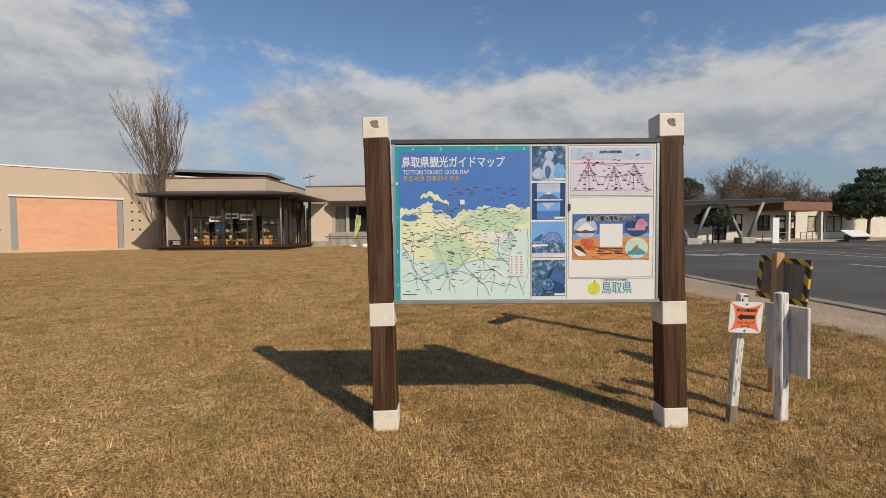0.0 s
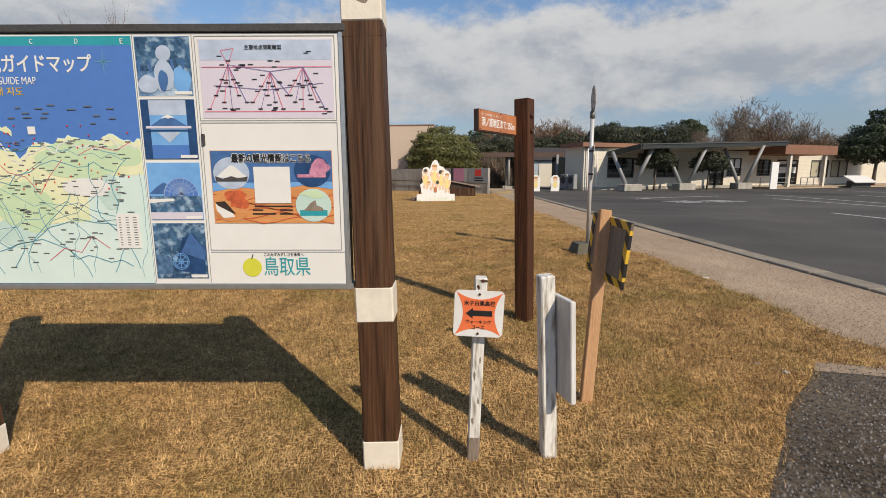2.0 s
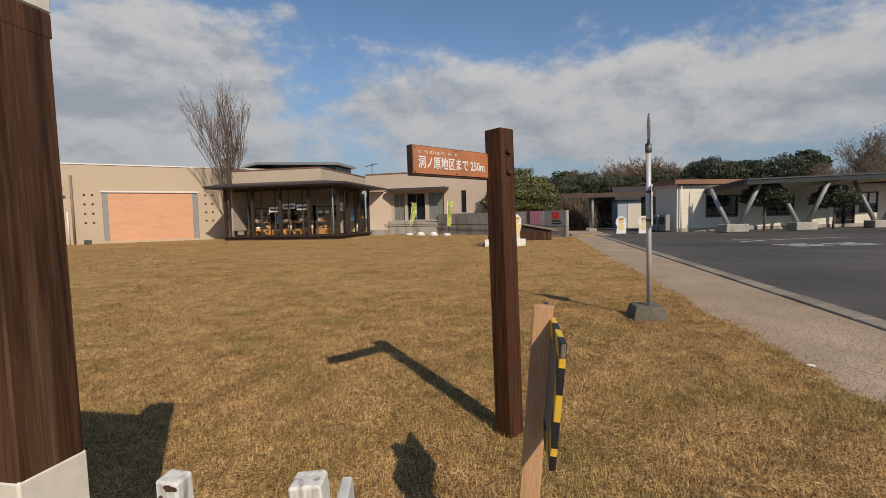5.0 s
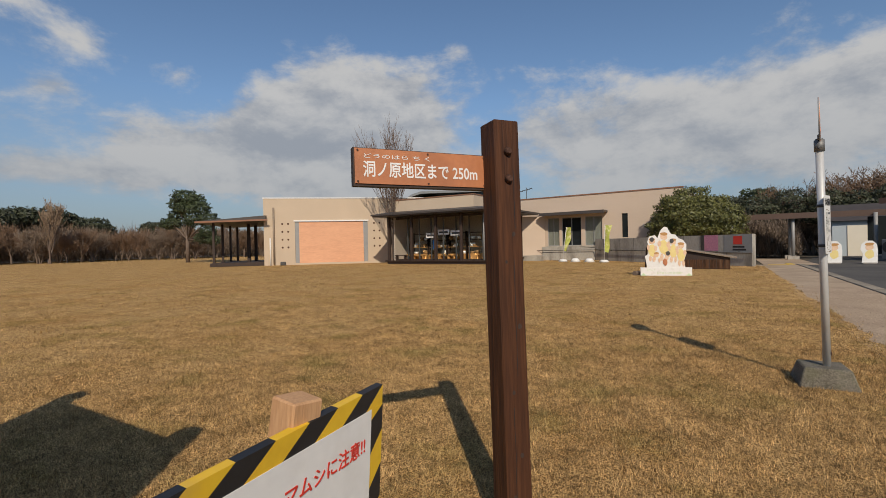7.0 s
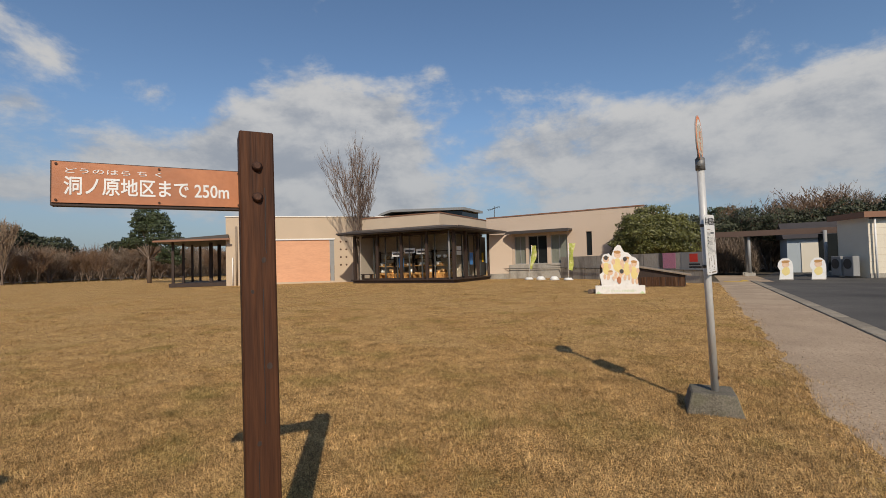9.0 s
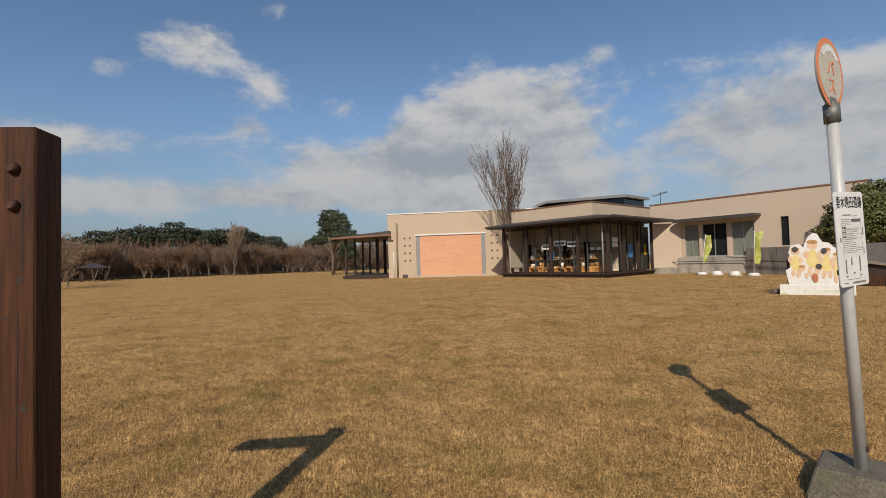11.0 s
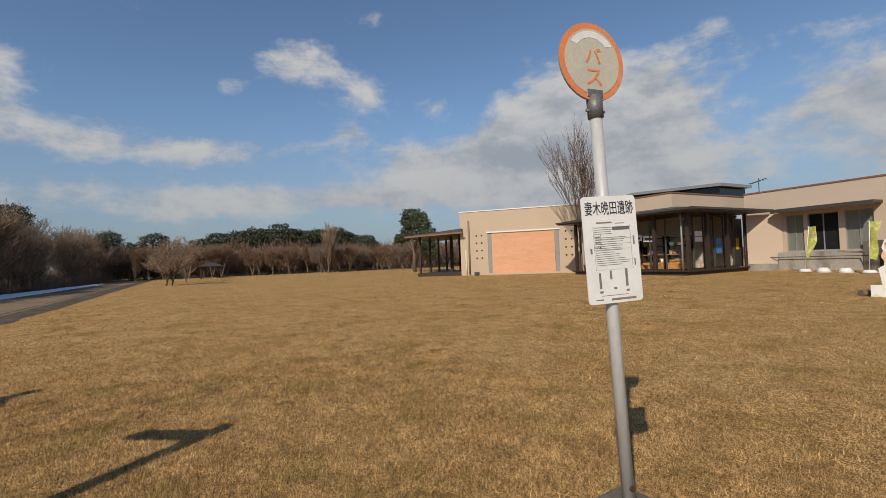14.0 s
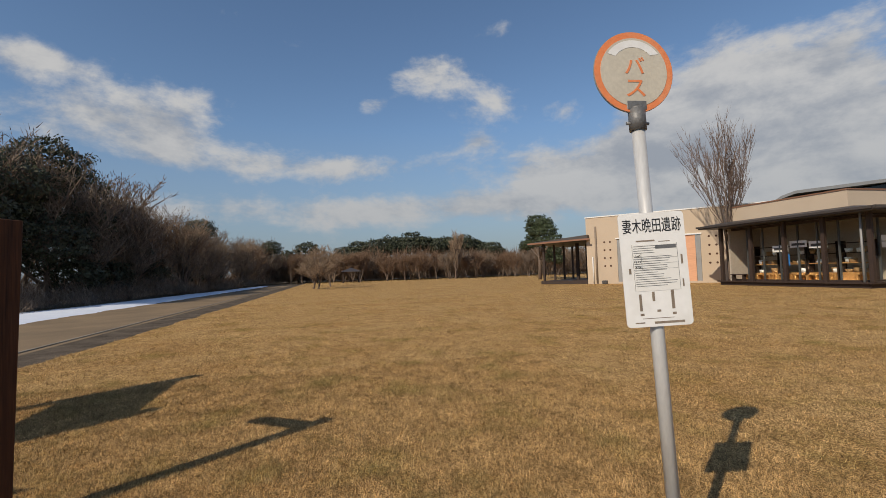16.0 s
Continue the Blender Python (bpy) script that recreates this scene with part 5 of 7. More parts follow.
def walkway():
    w = thing("covered_walkway", "brown flat-roofed covered walkway on grey posts", "walkway", kind="structure", at=(5, 48, 0))
    bm = bmesh.new()
    bar(bm, (3.5, 48.2, 3.35), (13.9, 48.2, 3.35), 2.6, 0.14, side=(0, 1, 0))
    part("roof", bm, ROOFDARK, w)
    part("fascia", B(((8.7, 46.86, 3.3), (10.6, 0.1, 0.42))), WALKBROWN, w, "dark brown fascia")
    for x, y in ((8.6, 47.2), (4.6, 47.2), (8.6, 49.2), (13.2, 46.6)):
        bm = bmesh.new()
        tube(bm, (x, y, 0.2), (x, y, 3.3), 0.12, n=10)
        part("post", bm, GREYSTEEL, w)
        part("footing", B(((x, y, 0.12), (0.7, 0.6, 0.26))), CONCRETE, w)
    part("glazed_screen", B(((14.2, 48.8, 1.7), (2.0, 0.08, 2.8))), WINDOWDARK, w, "dark glazed screen")
    part("paving", B(((7.6, 43.5, -0.03), (2.8, 11.0, 0.06))), GRAVEL, w)
    part("tactile_paving", B(((6.9, 37.6, 0.01), (1.0, 0.35, 0.02)), ((7.6, 39.0, 0.01), (0.35, 1.6, 0.02))), TACTILE, w, "yellow tactile paving strip")
    s = thing("small_shed", "small pale blue-grey shed with a brown pitched roof", "shed", at=(14.2, 56, 0))
    part("wall", B(((14.2, 57, 1.6), (4.2, 4, 3.2))), BLUEGREY, s)
    bm = bmesh.new()
    a = [bm.verts.new(p) for p in ((11.8, 54.6, 3.0), (16.6, 54.6, 3.0), (16.6, 57, 4.5), (11.8, 57, 4.5), (11.8, 59.4, 3.0), (16.6, 59.4, 3.0))]
    for f in ((0, 1, 2, 3), (3, 2, 5, 4), (0, 3, 4), (1, 5, 2), (0, 4, 5, 1)):
        bm.faces.new([a[i] for i in f])
    part("roof", bm, ROOFDARK, s, "brown pitched roof")
    part("door", B(((14.6, 54.96, 1.3), (3.0, 0.06, 2.6))), CREAM, s, "cream door")


walkway()

bm = B(((32.9, 44.6, 1.25), (0.95, 0.12, 2.5), ROT21), bevel=0.02)
single("guide_sign", bm, WHITE, "tall white free-standing guide sign", "sign")


# ---- trees ----
def branch_mesh(seed, height, spread, levels, first, trunk_r, up=0.35, count=(4, 4, 4, 4), wood=BARK, twig=TWIG, trunks=1, thick_twig=0.012, fork=0.0):
    """Meshes of a bare tree: (trunk with limbs, crown of twigs), from nested tapering shoots."""
    rng = random.Random(seed)
    tv, tf, cv, cf, sv, sf = [], [], [], [], [], []

    def shoot(a, b, r0, r1, n, vs, fs):
        q = (b - a).to_track_quat("Z", "Y").to_matrix()
        i0 = len(vs)
        for p, r in ((a, r0), (b, r1)):
            for i in range(n):
                vs.append(p + q @ Vector((math.cos(i * math.tau / n) * r, math.sin(i * math.tau / n) * r, 0)))
        for i in range(n):
            j = (i + 1) % n
            fs.append((i0 + i, i0 + j, i0 + n + j, i0 + n + i))

    def grow(p, d, ln, r, level):
        segs = 3 if level < 2 else 2
        q = p
        pts = [p]
        for i in range(segs):
            d = (d + Vector((rng.uniform(-1, 1), rng.uniform(-1, 1), rng.uniform(-0.3, 0.8) * up * 2)) * 0.16).normalized()
            nxt = q + d * ln / segs
            k0, k1 = 1 - i / segs * 0.5, 1 - (i + 1) / segs * 0.5
            if level <= 1:
                shoot(q, nxt, r * k0, r * k1, 6 if level == 0 else 4, tv, tf)
            elif level >= 3:
                w = (nxt - q).cross(Vector((rng.uniform(-1, 1), rng.uniform(-1, 1), 0.3))).normalized() * thick_twig * 1.3
                i0 = len(sv)
                sv.extend((q - w, q + w, nxt))
                sf.append((i0, i0 + 1, i0 + 2))
            else:
                shoot(q, nxt, max(thick_twig, r * k0), max(thick_twig * 0.7, r * k1), 3, cv, cf)
            q = nxt
            pts.append(q)
        if level >= levels:
            return
        for c in range(count[min(level, len(count) - 1)]):
            t = rng.uniform(first if level == 0 else 0.25, 1.0) * segs
            i = min(int(t), segs - 1)
            s = pts[i].lerp(pts[i + 1], t - i)
            side = Vector((rng.uniform(-1, 1), rng.uniform(-1, 1), rng.uniform(-0.15, 0.5))).normalized()
            nd = (d * (1 - spread) + side * spread + Vector((0, 0, up))).normalized()
            grow(s, nd, ln * rng.uniform(0.45, 0.72), r * 0.5, level + 1)
        grow(q, (d + Vector((rng.uniform(-.3, .3), rng.uniform(-.3, .3), up))).normalized(), ln * 0.5, r * 0.5, level + 1)

    if fork:
        shoot(Vector((0.0, 0, -0.1)), Vector((-0.25, 0.1, fork)), trunk_r * 1.5, trunk_r, 8, tv, tf)
        shoot(Vector((0.3, 0.1, -0.1)), Vector((0.25, 0.1, fork)), trunk_r * 1.3, trunk_r * 0.9, 8, tv, tf)
    for k in range(trunks if fork else 0):
        a = k * 2.4
        dd = Vector((math.cos(a) * (0.10 + 0.05 * k), math.sin(a) * (0.10 + 0.05 * k), 1)).normalized()
        grow(Vector((0.25 * (-1) ** k, 0.1, fork * rng.uniform(0.75, 1.0))), dd, height * rng.uniform(0.40, 0.5), trunk_r * 0.7, 0)
    for k in range(0 if fork else trunks):
        dd = Vector((rng.uniform(-0.24, 0.24), rng.uniform(-0.24, 0.24), 1)).normalized() if trunks > 1 else Vector((rng.uniform(-.08, .08), rng.uniform(-.08, .08), 1))
        grow(Vector((rng.uniform(-.1, .1) * trunks, rng.uniform(-.1, .1) * trunks, -0.1)), dd, height * 0.5, trunk_r, 0)
    i0 = len(cv)
    tri = [(a, b, c) for a, b, c, d in cf] + [(a, c, d) for a, b, c, d in cf] + [(a + i0, b + i0, c + i0) for a, b, c in sf]
    return raw_mesh("trunk", tv, tf, wood), raw_mesh("crown", cv + sv, tri, twig)


def leaf_crown(seed, blobs, n, size, mat):
    """Crown of many small leaf clumps on the shells of uneven lobes."""
    rng = np.random.default_rng(seed)
    V, F = [], []
    wsum = sum(b[3] * b[4] for b in blobs)
    base = 0
    for bx, by, bz, r, rz in blobs:
        m = int(n * r * rz / wsum)
        d = rng.normal(size=(m, 3))
        d /= np.linalg.norm(d, axis=1)[:, None]
        k = rng.uniform(0.55, 1.0, m) ** 0.5 * (1 + 0.16 * np.sin(d[:, 0] * 7 + bx) * np.sin(d[:, 1] * 6 + bz) + 0.12 * np.sin(d[:, 2] * 11 + by))
        c = d * k[:, None] * np.array((r, r, rz)) + np.array((bx, by, bz))
        a = rng.normal(size=(m, 3))
        a /= np.linalg.norm(a, axis=1)[:, None]
        b = np.cross(a, d + 0.4 * rng.normal(size=(m, 3)))
        b /= np.linalg.norm(b, axis=1)[:, None] + 1e-6
        s = size * rng.uniform(0.6, 1.4, m)[:, None]
        q = np.stack([c - a * s, c - b * s * 0.5, c + a * s, c + b * s * 0.5], 1)
        V.append(q.reshape(-1, 3))
        F.append(np.arange(m * 4).reshape(-1, 4) + base)
        base += m * 4
    return raw_mesh("crown", np.concatenate(V), np.concatenate(F), mat)


def place_tree(name, label, group, meshes, at, s=1.0, turn=0.0, sz=None, lean=(0, 0)):
    t = thing(name, label, "tree", group, at=at)
    t.rotation_euler = (lean[0], lean[1], turn)
    t.scale = (s, s, sz or s)
    for nm, me in zip(("trunk", "crown"), meshes):
        ob = new(nm, me)
        ob.parent = t
    return t


rng = random.Random(11)
# tall slender bare tree beside the glazed room
TALL = branch_mesh(8, 13.0, 0.34, 3, 0.12, 0.09, 0.42, (7, 5, 4), BARK, TWIG, 7, 0.014, 4.2)
place_tree("bare_tree", "tall slender bare tree with upswept branches by the wall", "", TALL, (-23.3, 38.8, 0), 0.88)
# round bare trees
CHERRY = [branch_mesh(20 + i, 5.2, 0.62, 4, 0.16, 0.075, 0.20, (7, 5, 4, 3), BARK, TWIGTAN, 2, 0.018) for i in range(2)]
place_tree("bare_cherry_tree", "low round bare cherry tree with pale twigs on the lawn", "bare cherry trees", CHERRY[0], (-54.4, 6.2, 0), 1.55, 0.4, 1.2)
place_tree("bare_cherry_tree", "low round bare cherry tree with pale twigs on the lawn", "bare cherry trees", CHERRY[1], (-62, 8.0, 0), 1.05, 1.0)
SPREAD = [branch_mesh(60 + i, 8.6, 0.60, 4, 0.14, 0.15, 0.20, (7, 6, 4, 3), BARK, (TWIGGREY, TWIGRED, TWIGGREY, TWIGTAN)[i], 2, 0.020) for i in range(4)]
FARTREE = [branch_mesh(80 + i, 8.6, 0.60, 4, 0.22, 0.16, 0.22, (7, 5, 4, 3), BARK, (TWIGGREY, TWIGRED, TWIGRED)[i], 2, 0.034) for i in range(3)]
WOOD = [branch_mesh(40 + i, 9.5, 0.50, 4, 0.2, 0.15, 0.32, (6, 5, 4, 3), BARK, TWIGGREY, 2, 0.022) for i in range(2)]
# belt beyond the lane
for i in range(46):
    x = -26 - i * 1.75 + rng.uniform(-1, 1)
    y = -12.5 + (i / 46) * 9.0 - rng.uniform(0, 7)
    place_tree("bare_tree", "spreading bare grey-brown winter tree in a roadside wood", "roadside wood", SPREAD[rng.randrange(4)] if rng.random() < 0.8 else WOOD[rng.randrange(2)], (x, y, 0), rng.uniform(0.9, 1.3) * (1.25 if i < 20 else 0.95), rng.uniform(0, 6))
# belt at the end of the lawn
for i in range(74):
    k = i / 74
    x = -104 + 14 * k + rng.uniform(-4, 4)
    y = -4 + 105 * k + rng.uniform(-2, 2)
    place_tree("bare_tree", "bare round-crowned brown tree at the lawn's far edge", "far wood edge", FARTREE[rng.randrange(3)], (x, y, 0), rng.uniform(0.62, 0.88), rng.uniform(0, 6))
place_tree("bare_tree", "tall pale bare tree before the far wood", "", branch_mesh(40, 9.5, 0.42, 4, 0.2, 0.15, 0.42, (6, 5, 4, 3), BARK, TWIGTAN, 2, 0.03), (-92, 35.2, 0), 1.0, 0.6, 1.15)
# wood behind the annex
for i in range(40):
    k = i / 40
    place_tree("bare_tree", "bare brown tree rising behind the annex roof", "wood behind the annex", FARTREE[rng.randrange(3)] if i % 3 else SPREAD[rng.randrange(3)], (8 + 84 * k + rng.uniform(-2, 2), 64 + 22 * k + rng.uniform(-4, 8), 0), rng.uniform(0.85, 1.08), rng.uniform(0, 6))
for x, y, sc, tn in ((47, 72, 1.4, 0.2), (54, 75, 1.35, 1.2), (61, 79, 1.25, 2.6)):
    place_tree("bare_tree", "large spreading bare tree behind the annex roof", "", SPREAD[0 if tn < 2 else 2], (x, y, 0), sc, tn)


def evergreen(label, at, blobs, n, size, mat, trunk_h, r=0.16, group=""):
    t = thing("evergreen_tree", label, "tree", group, at=at)
    bm = bmesh.new()
    tube(bm, (0, 0, -0.1), (0.1, 0, trunk_h), r, r * 0.6, 8)
    for bx, by, bz, br, bz2 in blobs:
        tube(bm, (0.1, 0, trunk_h * 0.7), (bx, by, bz), r * 0.45, r * 0.15, 5)
    ob = new("trunk", mesh_of("trunk", bm, BARK))
    ob.parent = t
    ob = new("crown", leaf_crown(int(at[0] * 7 + at[1]) % 1000 + 5, blobs, n, size, mat))
    ob.parent = t
    return t


evergreen("dense rounded evergreen shrub tree behind the concrete wall", (2.0, 44.2, 0), ((0, 0, 3.2, 2.5, 1.9), (-1.6, 0.2, 2.7, 1.7, 1.4), (1.8, 0, 2.9, 1.8, 1.5), (-0.1, 0.3, 4.6, 1.5, 1.3), (-1.1, -0.3, 4.1, 1.4, 1.2), (1.3, 0.1, 4.0, 1.5, 1.1)), 42000, 0.085, LEAF, 3.0)
evergreen("spreading evergreen tree with a forked pale trunk beyond the side porch", (-60.5, 40.3, 0),
          [(-0.4, 0, 9.2, 1.7, 1.1), (1.5, 0.3, 8.6, 1.5, 1.0), (-2.3, 0.2, 8.3, 1.4, 1.0), (3.2, 0, 7.4, 1.5, 1.0), (-3.4, 0.5, 6.8, 1.2, 0.8), (0.6, -0.5, 7.5, 1.5, 0.9), (-4.8, 0, 5.7, 1.3, 0.8), (4.4, 0.4, 5.8, 1.4, 1.0), (2.4, -0.6, 5.8, 1.2, 0.8),
           (-2.6, -0.6, 5.6, 1.2, 0.7), (4.9, 0, 4.2, 1.2, 0.8), (3.4, 0.4, 3.4, 1.3, 0.8), (5.6, 0.3, 3.0, 1.0, 0.7)], 17000, 0.13, LEAFDARK, 4.6, 0.30)
evergreen("broad dark evergreen tree beside the terrace", (49.5, 52.8, 0), ((0, 0, 4.9, 3.0, 2.1), (-2.0, 0, 4.0, 2.0, 1.4), (2.2, 0, 4.2, 2.1, 1.5), (0.5, 0, 6.8, 1.7, 1.6), (1.6, 0.4, 5.9, 1.7, 1.2)), 32000, 0.11, LEAFDARK, 3.4, 0.2)
# darker leaf here: the canopy's shade on these crowns is put into their colour
for x, y, s in ((20.6, 41.8, 1.0), (26.6, 44.3, 0.9)):
    evergreen("small clipped evergreen tree under the canopy edge", (x, y, 0), ((0, 0, 2.9 * s, 1.3, 0.9), (0.9, 0, 2.5 * s, 0.9, 0.7), (-0.8, 0, 2.6 * s, 0.9, 0.7)), 7000, 0.075, LEAFDEEP, 2.4, 0.09, "evergreens by the canopy")
for x, y, z in ((21, 60, 5.0), (29, 66, 6.6), (38.5, 72, 8.2)):
    evergreen("dark evergreen crown above the annex roof", (x, y, 0), ((0, 0, z, 1.6, 1.2), (-1.6, 0, z - 0.7, 1.3, 0.9), (1.5, 0, z - 0.6, 1.3, 0.9), (0.4, 0.3, z - 1.6, 1.8, 0.9)), 12000, 0.12, LEAFDARK, z, 0.2, "evergreens behind the annex")


def scrub(name, label, spots, n, mat, thin=0.035, ln=1.2, up=0.7):
    """Tangled bare brush: thin upright slivers filling low mounds of radius r and height h."""
    g = np.random.default_rng(len(name) + n)
    V, F, base = [], [], 0
    tot = sum(s[2] for s in spots)
    for x, y, r, h, z0 in spots:
        m = int(n * r / tot)
        a, q = g.uniform(0, 6.283, m), np.sqrt(g.uniform(0, 1, m))
        px, py = x + r * q * np.cos(a), y + r * q * np.sin(a)
        top = z0 + h * np.sqrt(np.clip(1 - q ** 2.2, 0.05, 1)) * (1 + 0.18 * np.sin(px * 1.3) * np.sin(py * 1.7))
        pz = z0 + (top - z0) * g.uniform(0, 1, m) ** 0.6
        d = np.stack([g.normal(0, 0.55, m), g.normal(0, 0.55, m), np.abs(g.normal(up, 0.4, m))], 1)
        d /= np.linalg.norm(d, axis=1)[:, None]
        L = ln * g.uniform(0.4, 1.3, m)[:, None]
        w = np.stack([-d[:, 1], d[:, 0], np.zeros(m)], 1)
        w /= np.linalg.norm(w, axis=1)[:, None] + 1e-6
        c = np.stack([px, py, pz], 1)
        tri = np.stack([c - w * thin, c + w * thin, c + d * L], 1)
        V.append(tri.reshape(-1, 3))
        F.append(np.arange(m * 3).reshape(-1, 3) + base)
        base += m * 3
    ob = new(name, raw_mesh(name, np.concatenate(V), np.concatenate(F), mat))
    tagged(ob, label, "woods", kind="stuff")


scrub("far_brush", "dense brown bare brush along the far wood edge", [(-108 + rng.uniform(-5, 5), -8 + i * 3.4, 4.5, rng.uniform(4.0, 6.2), 0) for i in range(36)], 60000, TWIGGREY, 0.05, 1.8)
scrub("far_red_brush", "reddish-brown bare wood beyond the lawn", [(-116 + rng.uniform(-6, 6), -6 + i * 3.6, 5.5, rng.uniform(5.5, 8.0), 0) for i in range(34)], 60000, TWIGRED, 0.06, 2.0)
scrub("lane_brush", "tangled bare brush beside the lane", [(-22 - i * 2.2, -12.2 + i * 0.17 + rng.uniform(-1.5, 1), 2.4, rng.uniform(0.9, 2.2), 0) for i in range(38)], 34000, TWIGGREY, 0.016, 0.9, 0.25)
scrub("lane_red_brush", "reddish bare brush beside the lane", [(-30 - i * 2.9, -15.0 + i * 0.22 + rng.uniform(-1.5, 1), 3.0, rng.uniform(1.6, 3.2), 0) for i in range(26)], 22000, TWIGRED, 0.02, 1.1, 0.3)
scrub("annex_brush", "brown bare brush on the slope behind the annex", [(-2 + i * 3.4, 62 + i * 0.9 + rng.uniform(-2, 2), 5.0, rng.uniform(3.2, 5.2), 0) for i in range(30)], 80000, TWIGGREY, 0.05, 1.7)
scrub("walkway_brush", "tangled bare shrubs behind the covered walkway", [(3 + i * 1.3, 53.0 + rng.uniform(-1, 1), 1.6, rng.uniform(2.4, 3.4), 0) for i in range(5)], 14000, TWIGGREY, 0.03, 1.1)


def far_evergreens(name, label, spots, n, size, mat=LEAFDARK):
    blobs = [(x, y, z, r, r * 0.7) for x, y, z, r in spots]
    tagged(new(name, leaf_crown(77 + n, blobs, n, size, mat)), label, "woods", kind="stuff")


far_evergreens("far_hill_wood", "dark evergreen wood on a low hill beyond the lawn",
               [(-148 + rng.uniform(-8, 8), 14 + i * 2.1, 6.5 + 4.4 * math.sin(i / 26 * 3.14) + rng.uniform(-0.8, 0.8), 3.0) for i in range(26)] +
               [(-150 + rng.uniform(-6, 6), 14 + i * 4.4, 8.0 + 3.2 * math.sin(i / 11 * 3.14) + rng.uniform(-0.6, 0.8), 4.6) for i in range(12)] + [(-134, 2, 9, 3.6), (-128, 70, 7.5, 3.5), (-140, 84, 8, 4), (-128, -3, 6.5, 3)], 60000, 0.34, LEAFDEEP)
far_evergreens("hill_wood_behind", "dark evergreen crowns on the hill behind the annex",
               [(-6 + i * 4.6, 72 + i * 1.1 + rng.uniform(-2, 3), 4.8 + rng.uniform(-1.2, 1.6), 2.6) for i in range(12)] + [(58, 90, 8, 3.0), (70, 95, 7, 3.0)], 70000, 0.16)
far_evergreens("lane_evergreens", "dark evergreen shrubs and conifers in the roadside wood",
               [(-33, -15, 9.0, 3.0), (-35, -13.6, 5.0, 3.2), (-38, -15, 11.5, 3.2), (-40, -13.8, 7.0, 3.0), (-43, -15.5, 10.0, 3.2), (-45, -13.6, 5.4, 3.0), (-48, -14.2, 8.0, 2.8), (-50, -12.6, 3.6, 2.6), (-30, -15.5, 6.0, 3.4), (-53, -12.6, 2.6, 2.4), (-37, -12.4, 2.2, 2.2),
                (-42, -12.2, 2.2, 2.2), (-27, -16, 9.0, 3.6), (-24, -16, 5.0, 3.4), (-62, -11.6, 2.2, 1.8), (-70, -9.6, 2.0, 1.8), (-74, -12, 9.6, 2.4), (-72, -12, 8.4, 2.0), (-100, -4, 8.0, 2.2)], 90000, 0.13, LEAFDEEP)
far_evergreens("walkway_hill_wood", "dark evergreen wood climbing behind the covered walkway",
               [(2 + i * 2.6, 60 + rng.uniform(-1.5, 2.0), 3.7 + i * 0.17 + rng.uniform(-0.6, 0.9), 2.3) for i in range(12)] + [(21.5, 60, 6.2, 1.5), (23, 60.5, 6.6, 1.4)], 60000, 0.11, LEAFDEEP)


def shelter():
    h = thing("park_shelter", "small open park shelter with a dark grey-brown hipped roof", "shelter", at=(-90.3, 12.4, 0))
    x, y = -90.3, 12.4
    bm = bmesh.new()
    a = [bm.verts.new((x + sx * 2.15, y + sy * 2.15, 2.25)) for sx, sy in ((-1, -1), (1, -1), (1, 1), (-1, 1))]
    t = bm.verts.new((x, y, 3.1))
    bm.faces.new(a[::-1])
    for i in range(4):
        bm.faces.new((a[i], a[(i + 1) % 4], t))
    part("roof", bm, ROOFDARK, h)
    for sx in (-1, 1):
        for sy in (-1, 1):
            part("post", B(((x + sx * 1.6, y + sy * 1.6, 1.12), (0.2, 0.2, 2.25))), DARKWOOD, h)
    part("bench", B(((x - 1.3, y, 0.45), (0.5, 3.0, 0.12)), ((x - 1.3, y - 1.2, 0.2), (0.4, 0.15, 0.4)), ((x - 1.3, y + 1.2, 0.2), (0.4, 0.15, 0.4))), DARKWOOD, h)


shelter()


def info_panel():
    p = Vector((45.1, 49.5, 0))
    t = thing("info_panel", "low tilted white information panel on a dark stand", "sign", at=p)
    part("stand", B((p + Vector((0, 0, 0.35)), (3.2, 0.5, 0.7), ROT21)), DARKMETAL, t)
    bm = bmesh.new()
    box(bm, p + Vector((0, -0.1, 0.85)), (3.7, 1.3, 0.08), ROT21 @ Matrix.Rotation(radians(32), 3, "X"))
    part("panel", bm, WHITE, t)


info_panel()


